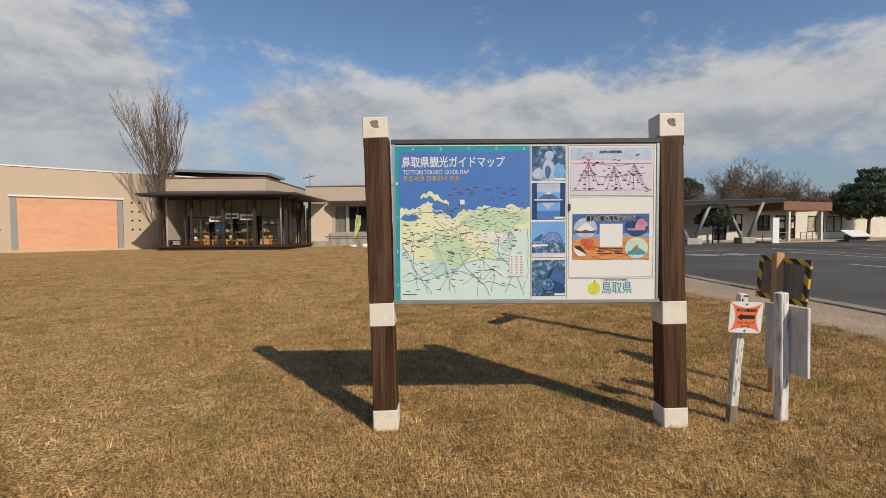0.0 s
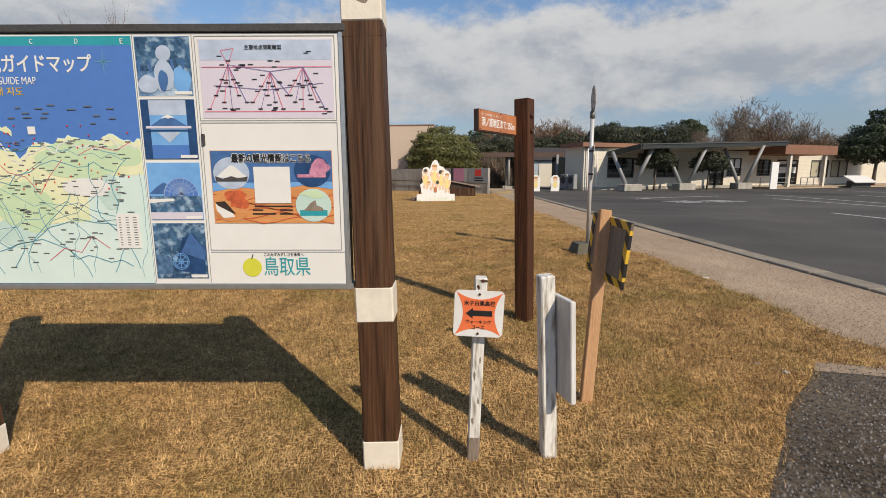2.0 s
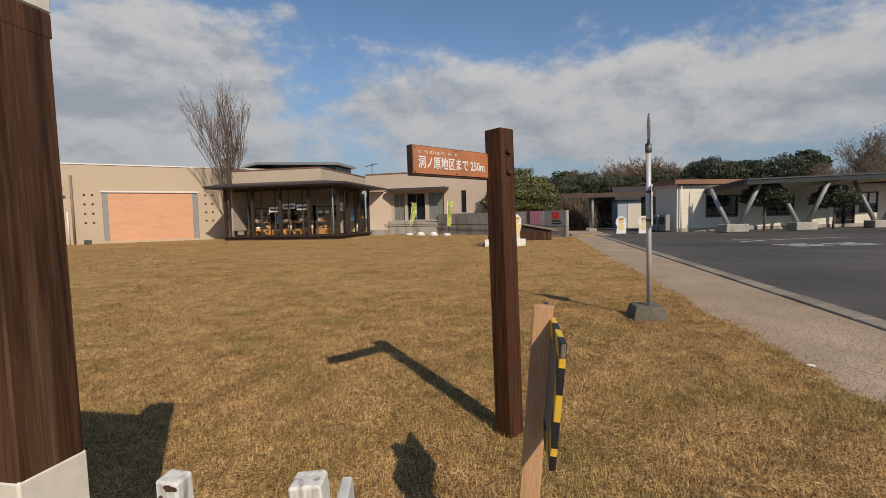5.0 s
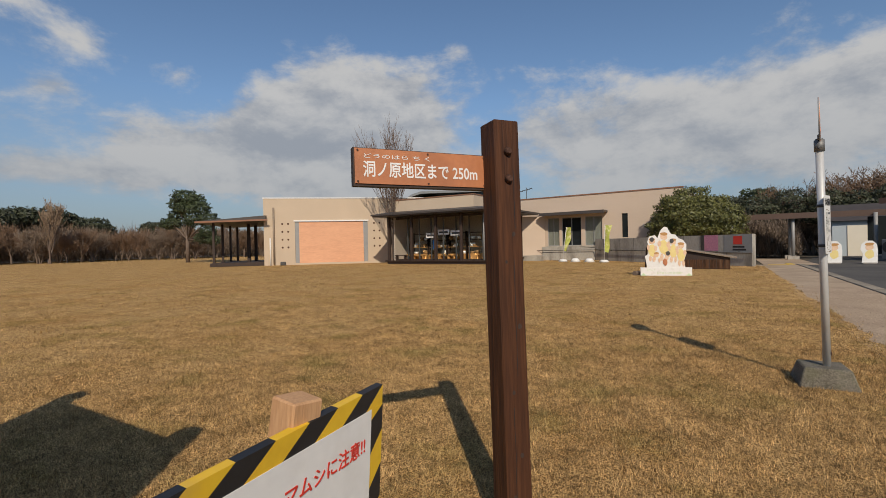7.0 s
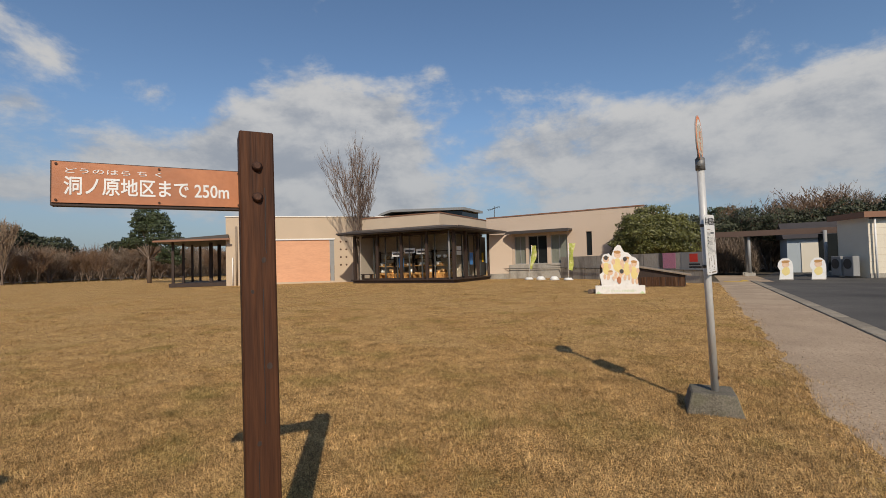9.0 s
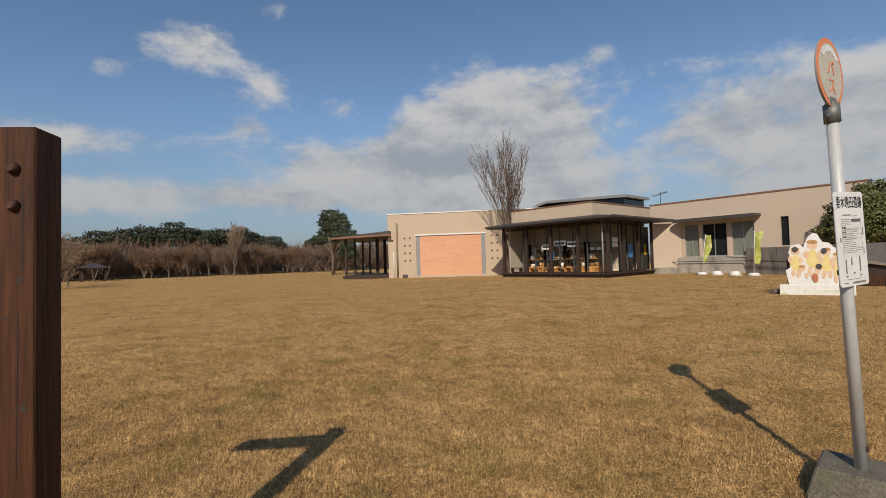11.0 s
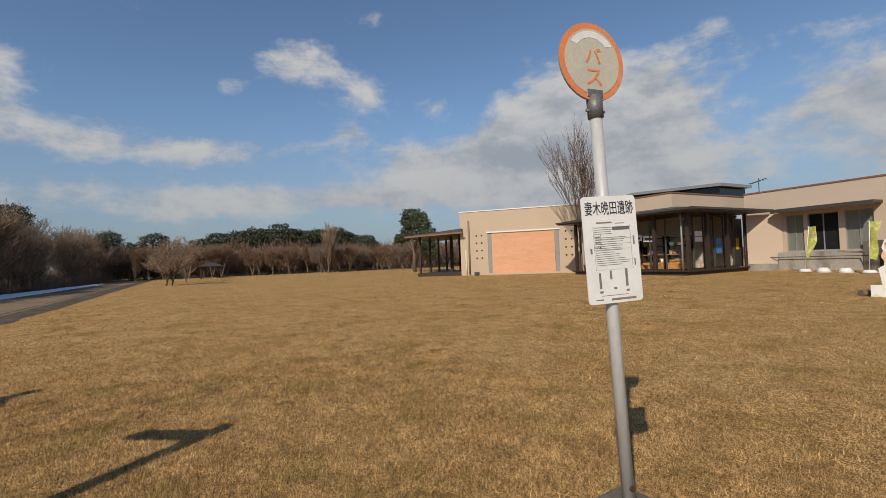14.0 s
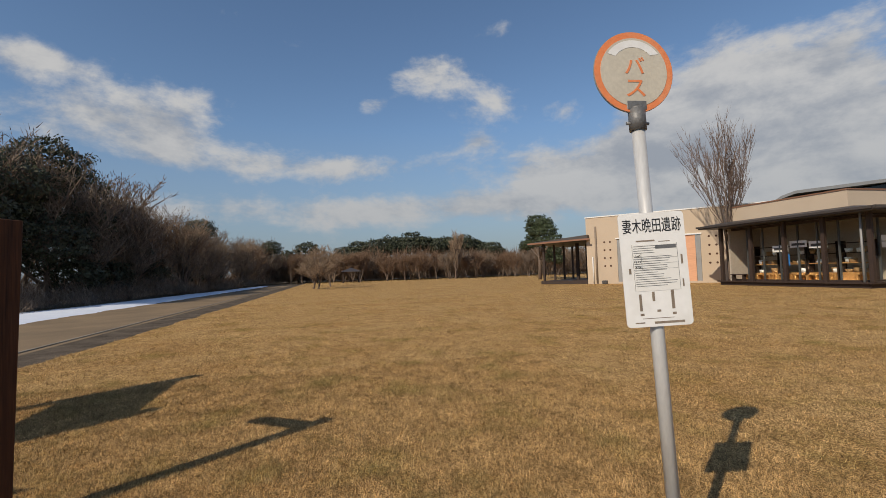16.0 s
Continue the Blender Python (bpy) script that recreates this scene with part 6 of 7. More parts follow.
def van():
    """Silver van at the edge of the car park."""
    o = Vector((57.0, 52.5, 0))
    t = thing("parked_van", "silver box-shaped van parked by the terrace", "car", at=o)
    bm = bmesh.new()
    prof = ((-2.3, 0.45), (2.3, 0.45), (2.3, 1.05), (1.75, 1.25), (1.2, 1.9), (-2.15, 1.95), (-2.3, 1.6))
    m = Matrix.Translation(o + Vector((0, -0.85, 0))) @ Matrix.Rotation(radians(200), 4, "Z") @ Matrix.Rotation(radians(90), 4, "X")
    plate(bm, prof, Matrix.Translation(o) @ Matrix.Rotation(radians(200), 4, "Z") @ Matrix.Rotation(radians(90), 4, "X") @ Matrix.Translation((0, 0, 0.85)), 1.7)
    part("body", bm, CARPAINT, t)
    for sgn in (-1, 1):
        for q in ((-1.9, -0.75), (-0.65, 0.5), (0.6, 1.25)):
            bm = bmesh.new()
            plate(bm, rect(q[0], 1.2, q[1], 1.75), Matrix.Translation(o) @ Matrix.Rotation(radians(200), 4, "Z") @ Matrix.Rotation(radians(90), 4, "X") @ Matrix.Translation((0, 0, 0.86 if sgn > 0 else -0.85)), 0.012)
            part("side_window", bm, WINDOWDARK, t)
    r = Matrix.Rotation(radians(200), 3, "Z")
    for sx in (-1.45, 1.45):
        for sy in (-0.8, 0.8):
            c = o + r @ Vector((sx, sy, 0.33))
            bm = bmesh.new()
            tube(bm, c - r @ Vector((0, 0.11, 0)), c + r @ Vector((0, 0.11, 0)), 0.33, n=20)
            w = part("wheel", bm, RUBBER, t)
            bm = bmesh.new()
            tube(bm, c - r @ Vector((0, 0.12, 0)), c + r @ Vector((0, 0.12, 0)), 0.19, n=14)
            part("rim", bm, SILVER, w)


van()

# ---- map board ----
def map_board():
    t = thing("map_board", "large tourist map board between two brown and cream timber posts", "sign", at=(1.0, 2.9, 0))
    for name, b, top in (("left", Vector((-0.065, 2.895, 0)), Vector((-0.125, 2.935, 2.32))), ("right", Vector((2.105, 2.90, 0)), Vector((2.055, 2.93, 2.335)))):
        def at(z):
            return b.lerp(top, z / top.z)
        bm = bmesh.new()
        bar(bm, at(-0.03), at(2.17), 0.176, bevel=0.006)
        bar(bm, at(2.1), at(2.165), 0.178)
        p = part("post", bm, POSTWOOD, t, "brown stained square timber post")
        for z0, z1, lb in ((-0.02, 0.15, "cream painted foot"), (0.775, 0.95, "cream painted band"), (2.165, top.z, "cream painted cap with dark stain")):
            bm = bmesh.new()
            bar(bm, at(z0), at(z1), 0.184, bevel=0.006)
            part("band", bm, CREAMBAND, p, lb)
        bm = bmesh.new()
        c = at(2.27) + Vector((0, -0.0925, 0))
        plate(bm, blob(0.0, 0.0, 0.035, 0.028, 5, 18, 0.4), plane_matrix(c, (1, 0, 0), (0, 0, 1)), 0.0008)
        part("stain", bm, WEATHERED, p)
    M = plane_matrix((0.018, 2.848, 0.962), (1, 0, 0.0), (0, 0.0, 1))
    W, H = 1.935, 1.155
    part("back_panel", B(((0.99, 2.884, 1.54), (1.965, 0.06, 1.17))), GREYSTEEL, t)
    part("top_rail", B(((0.99, 2.885, 2.138), (1.99, 0.10, 0.035)), bevel=0.004), DARKMETAL, t, "dark metal top rail")
    part("bottom_rail", B(((0.99, 2.885, 0.952), (1.99, 0.09, 0.03)), bevel=0.004), SILVER, t, "bare aluminium bottom rail")
    for x in (0.012, 1.962):
        part("side_rail", B(((x, 2.88, 1.54), (0.018, 0.08, 1.16))), SILVER, t)

    def sheet(name, pts, mat, z, parent=t, label=""):
        bm = bmesh.new()
        plate(bm, pts, off(M, z=z), 0.0012)
        return part(name, bm, mat, parent, label)

    def lines(name, polylines, w, mat, z, parent):
        bm = bmesh.new()
        for pl in polylines:
            ribbon(bm, pl, off(M, z=z), w)
        return part(name, bm, mat, parent)

    sheet("face", rect(0, 0, W, H), PANELWHITE, 0.0015, label="white printed face")
    mp = sheet("map_sheet", rect(0.002, 0.004, 0.998, H - 0.01), TEAL, 0.003, label="printed prefecture map, blue sea and pale green land")
    sheet("map_sea", rect(0.035, 0.006, 0.998, H - 0.05), BLUE, 0.0042, mp)
    g = random.Random(8)
    coast = []
    for i in range(61):
        x = 0.035 + 0.963 * i / 60
        coast.append((x, 0.685 + 0.045 * math.exp(-((x - 0.24) / 0.12) ** 2) - 0.085 * math.exp(-((x - 0.43) / 0.05) ** 2) + 0.03 * (x - 0.5) + 0.014 * math.sin(x * 31) + g.uniform(-0.010, 0.010)))
    sheet("land", [(0.035, 0.008), (0.998, 0.008)] + coast[::-1], PALEGREEN, 0.0052, mp)
    band = [(x, y - 0.004) for x, y in coast]
    low = [(0.998, 0.53), (0.80, 0.52), (0.72, 0.50), (0.72, 0.31), (0.55, 0.30), (0.44, 0.28), (0.30, 0.30), (0.12, 0.31), (0.10, 0.37), (0.035, 0.42)]
    sheet("yellow_land", band + low, YELLOWLAND, 0.0061, mp)
    spit = [(0.19 + 0.21 * k / 10, 0.775 + 0.035 * math.sin(k * 0.31 * 1.6) + 0.012 * math.sin(k * 2.3)) for k in range(11)]
    sheet("peninsula", spit + [(x, y - 0.045 + 0.02 * abs(x - 0.3) / 0.1) for x, y in spit[::-1]], YELLOWLAND, 0.0064, mp)
    sheet("lake", blob(0.33, 0.69, 0.055, 0.05, 3), BLUE, 0.007, mp)
    sheet("lake", blob(0.11, 0.62, 0.07, 0.025, 6), BLUE, 0.007, mp)
    sheet("forest_patch", blob(0.42, 0.38, 0.14, 0.12, 12), GREENLAND, 0.0068, mp)
    sheet("forest_patch", blob(0.70, 0.60, 0.20, 0.09, 15), GREENLAND, 0.0069, mp)
    sheet("forest_patch", blob(0.92, 0.62, 0.08, 0.05, 17), GREENLAND, 0.0068, mp)
    sheet("mint_patch", blob(0.36, 0.26, 0.11, 0.07, 19), MINT, 0.0066, mp)
    sheet("mint_patch", blob(0.83, 0.45, 0.05, 0.09, 21), MINT, 0.0064, mp)
    sheet("white_patch", blob(0.72, 0.47, 0.11, 0.045, 25, rough=0.1), PANELWHITE, 0.0071, mp)
    roads = []
    for k in range(12):
        x, y = g.uniform(0.06, 0.97), g.uniform(0.02, 0.1)
        pl = [(x, y)]
        d = g.uniform(-0.3, 0.3)
        for i in range(g.randrange(8, 14)):
            d = d * 0.7 + g.uniform(-0.9, 0.9)
            x, y = min(0.985, max(0.05, x + 0.032 * d)), y + 0.042
            pl.append((x, min(y, 0.66)))
        roads.append(pl)
    for k in range(8):
        x, y = 0.05, g.uniform(0.1, 0.64)
        pl = [(x, y)]
        while x < 0.95 and len(pl) < 16:
            x += g.uniform(0.03, 0.08)
            y = min(0.66, max(0.03, y + g.uniform(-0.05, 0.05)))
            pl.append((min(x, 0.985), y))
        roads.append(pl)
    lines("road_network", roads[::2], 0.0036, MAPROAD, 0.0072, mp)
    lines("minor_roads", roads[1::2], 0.0020, MAPROAD, 0.0073, mp)
    lines("coast_road", [[(x, y - 0.03 - 0.012 * math.sin(i)) for i, (x, y) in enumerate(coast[2:])]], 0.006, PANELWHITE, 0.0074, mp)
    for red in ([(0.30, 0.60), (0.36, 0.54), (0.44, 0.52), (0.50, 0.44), (0.55, 0.52), (0.62, 0.6)], [(0.5, 0.12), (0.58, 0.18), (0.66, 0.16), (0.72, 0.24), (0.80, 0.18)], [(0.70, 0.62), (0.78, 0.66), (0.88, 0.64), (0.95, 0.68)]):
        lines("red_road", [red], 0.003, MAPRED, 0.0075, mp)
    rows = []
    for k in range(230):
        x, y = g.uniform(0.05, 0.93), 0.03 + 0.66 * g.random() ** 0.6
        rows.append((x, y, g.uniform(0.014, 0.036), 0.0045))
    for k in range(14):
        rows.append((g.uniform(0.38, 0.94), g.uniform(0.76, 0.85), g.uniform(0.02, 0.045), 0.005))
    lines_part("place_name_print", rows, off(M, z=0.0082), FINEPRINT, mp)
    rows = [(g.uniform(0.3, 0.95), g.uniform(0.45, 0.76), 0.007, 0.007) for _ in range(34)]
    lines_part("red_marks", rows, off(M, z=0.0084), RED, mp)
    lg = sheet("legend_box", rect(0.845, 0.18, 0.955, 0.345, 0.008), PANELWHITE, 0.0086, mp)
    lines_part("print_bar", [(0.857 + 0.034 * (i % 3), 0.195 + 0.012 * (i // 3), 0.010 + 0.008 * ((i * 7) % 3) / 2, 0.0035) for i in range(36)], off(M, z=0.0094), FINEPRINT, mp)
    sheet("white_square", rect(0.48, 0.715, 0.515, 0.75), PANELWHITE, 0.0086, mp)
    text_part("title", "鳥取県観光ガイドマップ", off(M, 0.052, 0.987, 0.0056), 0.082, PANELWHITE, mp, 0.76, bold=0.012)
    text_part("subtitle", "TOTTORI TOURIST GUIDE MAP", off(M, 0.062, 0.937, 0.0056), 0.033, PANELWHITE, mp, 0.485)
    text_part("subtitle", "돗토리현 관광안내 지도", off(M, 0.062, 0.888, 0.0056), 0.038, YELLOW, mp, 0.42)
    for i, ch in enumerate("ABCDE"):
        text_part("grid_letter", ch, off(M, 0.13 + i * 0.205, H - 0.043, 0.0046), 0.022, PANELWHITE, mp, 0.014)
    for i, ch in enumerate("1234"):
        text_part("grid_number", ch, off(M, 0.012, 0.86 - i * 0.25, 0.0046), 0.022, PANELWHITE, mp, 0.010)
    lines("compass", [[(0.865, 0.985), (0.865, 1.085)], [(0.825, 1.035), (0.905, 1.035)], [(0.85, 1.02), (0.88, 1.05)], [(0.85, 1.05), (0.88, 1.02)]], 0.003, MAPROAD, 0.0056, mp)
    lines("scale_line", [[(0.05, 0.05), (0.16, 0.05)]], 0.004, BLACK, 0.0082, mp)
    # four photographs
    for i, (y0, y1) in enumerate(((0.885, H - 0.012), (0.60, 0.87), (0.315, 0.585), (0.03, 0.30))):
        ph = sheet("photograph", rect(1.012, y0, 1.262, y1), (PHOTO1, PHOTO2, SKYBLUE, FOLIAGEPIC)[i], 0.0032, label="blue-tinted printed landscape photograph")
        h = y1 - y0
        if i == 0:
            # stone figure on a wall before a fence
            sheet("picture_shape", rect(1.014, y0 + h * 0.42, 1.26, y1 - 0.004), FOLIAGEPIC, 0.0040, ph)
            for k in range(5):
                sheet("picture_shape", rect(1.02 + 0.05 * k, y0 + h * 0.40, 1.03 + 0.05 * k, y0 + h * 0.62), MOUNT, 0.0044, ph)
            sheet("picture_shape", blob(1.06, y0 + h * 0.20, 0.045, 0.04, 4), PHOTOPALE, 0.0048, ph)
            sheet("picture_shape", blob(1.215, y0 + h * 0.26, 0.04, 0.06, 9), SKYBLUE, 0.0048, ph)
            sheet("picture_shape", blob(1.135, y0 + h * 0.34, 0.042, 0.075, 3), PHOTOPALE, 0.0052, ph)
            sheet("picture_shape", disc(1.14, y0 + h * 0.72, 0.034), PHOTOPALE, 0.0056, ph)
            sheet("picture_shape", blob(1.13, y0 + h * 0.26, 0.02, 0.05, 8), MOUNT, 0.0060, ph)
        elif i == 1:
            # pool between dark pillars mirroring a snow-capped mountain
            sheet("picture_shape", rect(1.05, y0 + 0.004, 1.222, y1 - 0.004), SKYBLUE, 0.0040, ph)
            sheet("picture_shape", rect(1.05, y0 + h * 0.74, 1.222, y1 - 0.004), PHOTOPALE, 0.0043, ph)
            sheet("picture_shape", [(1.05, y0 + h * 0.56), (1.222, y0 + h * 0.56), (1.19, y0 + h * 0.63), (1.155, y0 + h * 0.72), (1.135, y0 + h * 0.75), (1.115, y0 + h * 0.72), (1.08, y0 + h * 0.63)], MOUNT, 0.0046, ph)
            sheet("picture_shape", [(1.10, y0 + h * 0.68), (1.125, y0 + h * 0.70), (1.135, y0 + h * 0.68), (1.15, y0 + h * 0.70), (1.168, y0 + h * 0.69), (1.155, y0 + h * 0.72), (1.135, y0 + h * 0.75), (1.115, y0 + h * 0.72)], PANELWHITE, 0.0050, ph)
            sheet("picture_shape", rect(1.03, y0 + h * 0.52, 1.24, y0 + h * 0.56), DIAGRAM, 0.0054, ph)
            sheet("picture_shape", rect(1.03, y0 + h * 0.47, 1.24, y0 + h * 0.50), PHOTO2, 0.0056, ph)
            sheet("picture_shape", [(1.08, y0 + h * 0.46), (1.135, y0 + h * 0.28), (1.19, y0 + h * 0.46)], PHOTOPALE, 0.0050, ph)
            sheet("picture_shape", rect(1.05, y0 + 0.006, 1.222, y0 + h * 0.24), BLUE, 0.0046, ph)
        elif i == 2:
            # glass dome before a mountain
            sheet("picture_shape", [(1.014, y0 + h * 0.46), (1.16, y0 + h * 0.46), (1.12, y0 + h * 0.60), (1.085, y0 + h * 0.66), (1.05, y0 + h * 0.58)], MOUNT, 0.0040, ph)
            dome = [(1.165 + 0.082 * math.cos(radians(a)), y0 + h * 0.42 + 0.085 * math.sin(radians(a))) for a in range(0, 181, 12)]
            sheet("picture_shape", dome, BLUE, 0.0044, ph)
            lines("dome_ribs", [[(1.165 + 0.082 * math.cos(radians(a)), y0 + h * 0.42 + 0.085 * math.sin(radians(a))), (1.165 - 0.03 * math.cos(radians(a)), y0 + h * 0.42)] for a in range(20, 170, 14)]
                  + [[(1.165 + r * 0.082 * math.cos(radians(a)), y0 + h * 0.42 + r * 0.085 * math.sin(radians(a))) for a in range(0, 181, 15)] for r in (0.45, 0.72, 1.0)], 0.0022, PHOTOPALE, 0.0048, ph)
            sheet("picture_shape", rect(1.014, y0 + 0.004, 1.26, y0 + h * 0.42), FOLIAGEPIC, 0.0050, ph)
            sheet("picture_shape", [(1.014, y0 + h * 0.30), (1.13, y0 + h * 0.34), (1.13, y0 + h * 0.38), (1.014, y0 + h * 0.37)], PANELWHITE, 0.0054, ph)
            sheet("picture_shape", rect(1.014, y0 + 0.004, 1.26, y0 + h * 0.14), DIAGRAM, 0.0056, ph)
        else:
            # thatched water mill among trees
            sheet("picture_shape", [(1.10, y0 + 0.04), (1.25, y0 + 0.02), (1.255, y0 + 0.15), (1.20, y0 + 0.22), (1.15, y0 + 0.20)], PHOTO2, 0.0042, ph)
            sheet("picture_shape", [(1.14, y0 + 0.13), (1.25, y0 + 0.09), (1.258, y0 + 0.14), (1.19, y0 + 0.225)], MOUNT, 0.0046, ph)
            lines("mill_wheel", [[(1.135 + 0.04 * r * math.cos(k * 0.449), y0 + 0.085 + 0.04 * r * math.sin(k * 0.449)) for k in range(15)] for r in (0.3, 0.8, 1.0)]
                  + [[(1.135, y0 + 0.085), (1.135 + 0.04 * math.cos(k * 0.785), y0 + 0.085 + 0.04 * math.sin(k * 0.785))] for k in range(8)], 0.003, SKYBLUE, 0.0050, ph)
            sheet("picture_shape", blob(1.055, y0 + 0.07, 0.04, 0.05, 17), PHOTO1, 0.0048, ph)
        sheet("caption_bar", rect(1.20 - 0.02, y0 + 0.006, 1.258, y0 + 0.02), PANELWHITE, 0.006, ph)
    # distance diagram
    dg = sheet("distance_diagram", rect(1.30, 0.785, W - 0.03, H - 0.025), DIAGRAM, 0.0032, label="printed distance diagram with pink route lines")
    sheet("diagram_band", rect(1.305, 1.04, W - 0.035, H - 0.03), PHOTOPALE, 0.0042, dg)
    nodes = [(1.40 + 0.42 * ((i * 37) % 11) / 11, 0.80 + 0.28 * ((i * 53) % 13) / 13) for i in range(26)]
    hubs = [(1.43, 1.02), (1.62, 0.99), (1.77, 1.01)]
    fans = [[h, (h[0] + 0.035 * (q - 2.5) + 0.01 * (i - 1), 0.82 + 0.03 * ((q * 2 + i) % 3))] for i, h in enumerate(hubs) for q in range(6)]
    lines("route_network", [[(1.31, 1.01), (1.9, 1.01)], [(1.31, 0.815), (1.9, 0.815)]] + fans[::2] + [[hubs[0], (1.46, 1.09), (1.40, 1.08), hubs[0]]], 0.0028, MAPRED, 0.0052, dg)
    lines("route_network", fans[1::2] + [[(1.36, 0.93), (1.6, 0.91), (1.86, 0.94)], [hubs[0], hubs[1], hubs[2]]], 0.0024, MAPPURPLE, 0.0056, dg)
    nodes = [p for f in fans for p in (f[1], ((f[0][0] + f[1][0]) / 2, (f[0][1] + f[1][1]) / 2))]
    lines_part("print_bar", [(x - 0.010, y + 0.004, 0.020, 0.005) for x, y in nodes] + [(g.uniform(1.31, 1.88), g.uniform(0.8, 1.1), 0.022, 0.004) for _ in range(36)], off(M, z=0.0062), BLACK, dg)
    text_part("heading", "主要地点間距離図", off(M, 1.51, 1.085, 0.0062), 0.020, BLACK, dg, 0.165)
    lines("frame_line", [[(1.285, 0.17), (W - 0.02, 0.17), (W - 0.02, 0.765), (1.285, 0.765), (1.285, 0.17)], [(1.285, 0.775), (W - 0.02, 0.775), (W - 0.02, H - 0.012), (1.285, H - 0.012), (1.285, 0.775)]], 0.003, GREYSTEEL, 0.0034, t)
    lines("frame_line", [[(1.285, 0.16), (W - 0.004, 0.16)], [(1.273, 0.01), (1.273, H - 0.005)], [(1.005, 0.01), (1.005, H - 0.005)]], 0.003, GREYSTEEL, 0.0034, t)
    part("hasp", B((M @ Vector((1.292, 0.69, 0.006)), (0.012, 0.012, 0.05))), DARKMETAL, t, "small dark hasp")
    # notice with pictures
    no = sheet("notice_poster", rect(1.315, 0.30, 1.885, 0.64), SAND, 0.0040, label="orange and blue tourist information poster")
    sheet("poster_sky", [(1.317, 0.45), (1.45, 0.47), (1.6, 0.455), (1.75, 0.48), (1.883, 0.46), (1.883, 0.638), (1.317, 0.638)], MOUNT, 0.005, no)
    sheet("poster_haze", [(1.317, 0.45), (1.45, 0.47), (1.6, 0.455), (1.75, 0.48), (1.883, 0.46), (1.883, 0.495), (1.317, 0.49)], SKYBLUE, 0.0054, no)
    lines("dune_ripples", [[(1.32 + 0.0565 * k, 0.315 + 0.022 * q + 0.016 * math.sin(k * 1.1 + q * 1.7)) for k in range(11)] for q in range(6)], 0.004, LEAFRED, 0.0056, no)
    ov = sheet("picture_oval", disc(1.41, 0.535, 0.085, 0.075), PHOTOPALE, 0.0062, no)
    sheet("picture_shape", [(1.335, 0.515), (1.485, 0.515), (1.45, 0.545), (1.425, 0.568), (1.405, 0.572), (1.38, 0.552)], PANELWHITE, 0.0068, no)
    sheet("picture_shape", [(1.338, 0.497), (1.48, 0.497), (1.487, 0.520), (1.44, 0.512), (1.41, 0.522), (1.37, 0.510), (1.333, 0.522)], DARKMETAL, 0.0074, no)
    ov = sheet("picture_oval", disc(1.79, 0.545, 0.085, 0.075), PHOTO2, 0.0062, no)
    sheet("picture_shape", blob(1.825, 0.56, 0.045, 0.040, 31, 22, 0.4), SAKURA, 0.0068, no)
    sheet("picture_shape", rect(1.72, 0.515, 1.855, 0.53), SAKURA, 0.0072, no)
    sheet("picture_oval", disc(1.40, 0.385, 0.085, 0.078), SAND, 0.0062, no)
    sheet("picture_shape", blob(1.43, 0.415, 0.055, 0.042, 33, 30, 0.5), LEAFRED, 0.0068, no)
    sheet("picture_shape", [(1.325, 0.395), (1.40, 0.35), (1.415, 0.33), (1.36, 0.325), (1.33, 0.36)], PANELWHITE, 0.0072, no)
    sheet("picture_shape", [(1.325, 0.40), (1.37, 0.405), (1.42, 0.345), (1.40, 0.35), (1.335, 0.385)], DARKWOOD, 0.0076, no)
    sheet("picture_oval", disc(1.79, 0.385, 0.085, 0.078), MINT, 0.0062, no)
    sheet("picture_shape", rect(1.725, 0.335, 1.855, 0.362), TEAL, 0.0066, no)
    sheet("picture_shape", [(1.74, 0.36), (1.84, 0.358), (1.83, 0.375), (1.805, 0.385), (1.80, 0.41), (1.775, 0.395), (1.755, 0.372)], WEATHERED, 0.0070, no)
    sheet("picture_shape", blob(1.79, 0.437, 0.055, 0.016, 35, 18, 0.4), GREENLAND, 0.0072, no)
    sheet("white_square", rect(1.515, 0.395, 1.685, 0.565), PANELWHITE, 0.0068, no, "blank white square")
    for dx, dy in ((-0.0022, 0), (0.0022, 0), (0, 0.0022), (0, -0.0022)):
        text_part("heading_outline", "最新の観光情報はこちら", off(M, 1.415 + dx, 0.583 + dy, 0.0064), 0.043, PANELWHITE, no, 0.37, bold=0.012)
    text_part("heading", "最新の観光情報はこちら", off(M, 1.415, 0.583, 0.0076), 0.043, BLACK, no, 0.37, bold=0.012)
    lines_part("print_bar", [(1.51, 0.378, 0.18, 0.006), (1.50, 0.360, 0.05, 0.006), (1.63, 0.360, 0.06, 0.006), (1.50, 0.342, 0.11, 0.006), (1.63, 0.342, 0.06, 0.006)], off(M, z=0.0068), BLACK, no)
    # foot with pear and name
    pe = sheet("pear_emblem", disc(1.478, 0.085, 0.046, 0.046), PEAR, 0.0034, label="round yellow-green pear emblem")
    lines("pear_stalk", [[(1.478, 0.125), (1.486, 0.15)]], 0.005, DARKMETAL, 0.0044, pe)
    text_part("lettering", "鳥取県", off(M, 1.535, 0.045, 0.0034), 0.092, TEAL, t, 0.225)
    text_part("lettering", "このみずみずしさを未来へ", off(M, 1.54, 0.14, 0.0034), 0.016, BLACK, t, 0.19)


map_board()


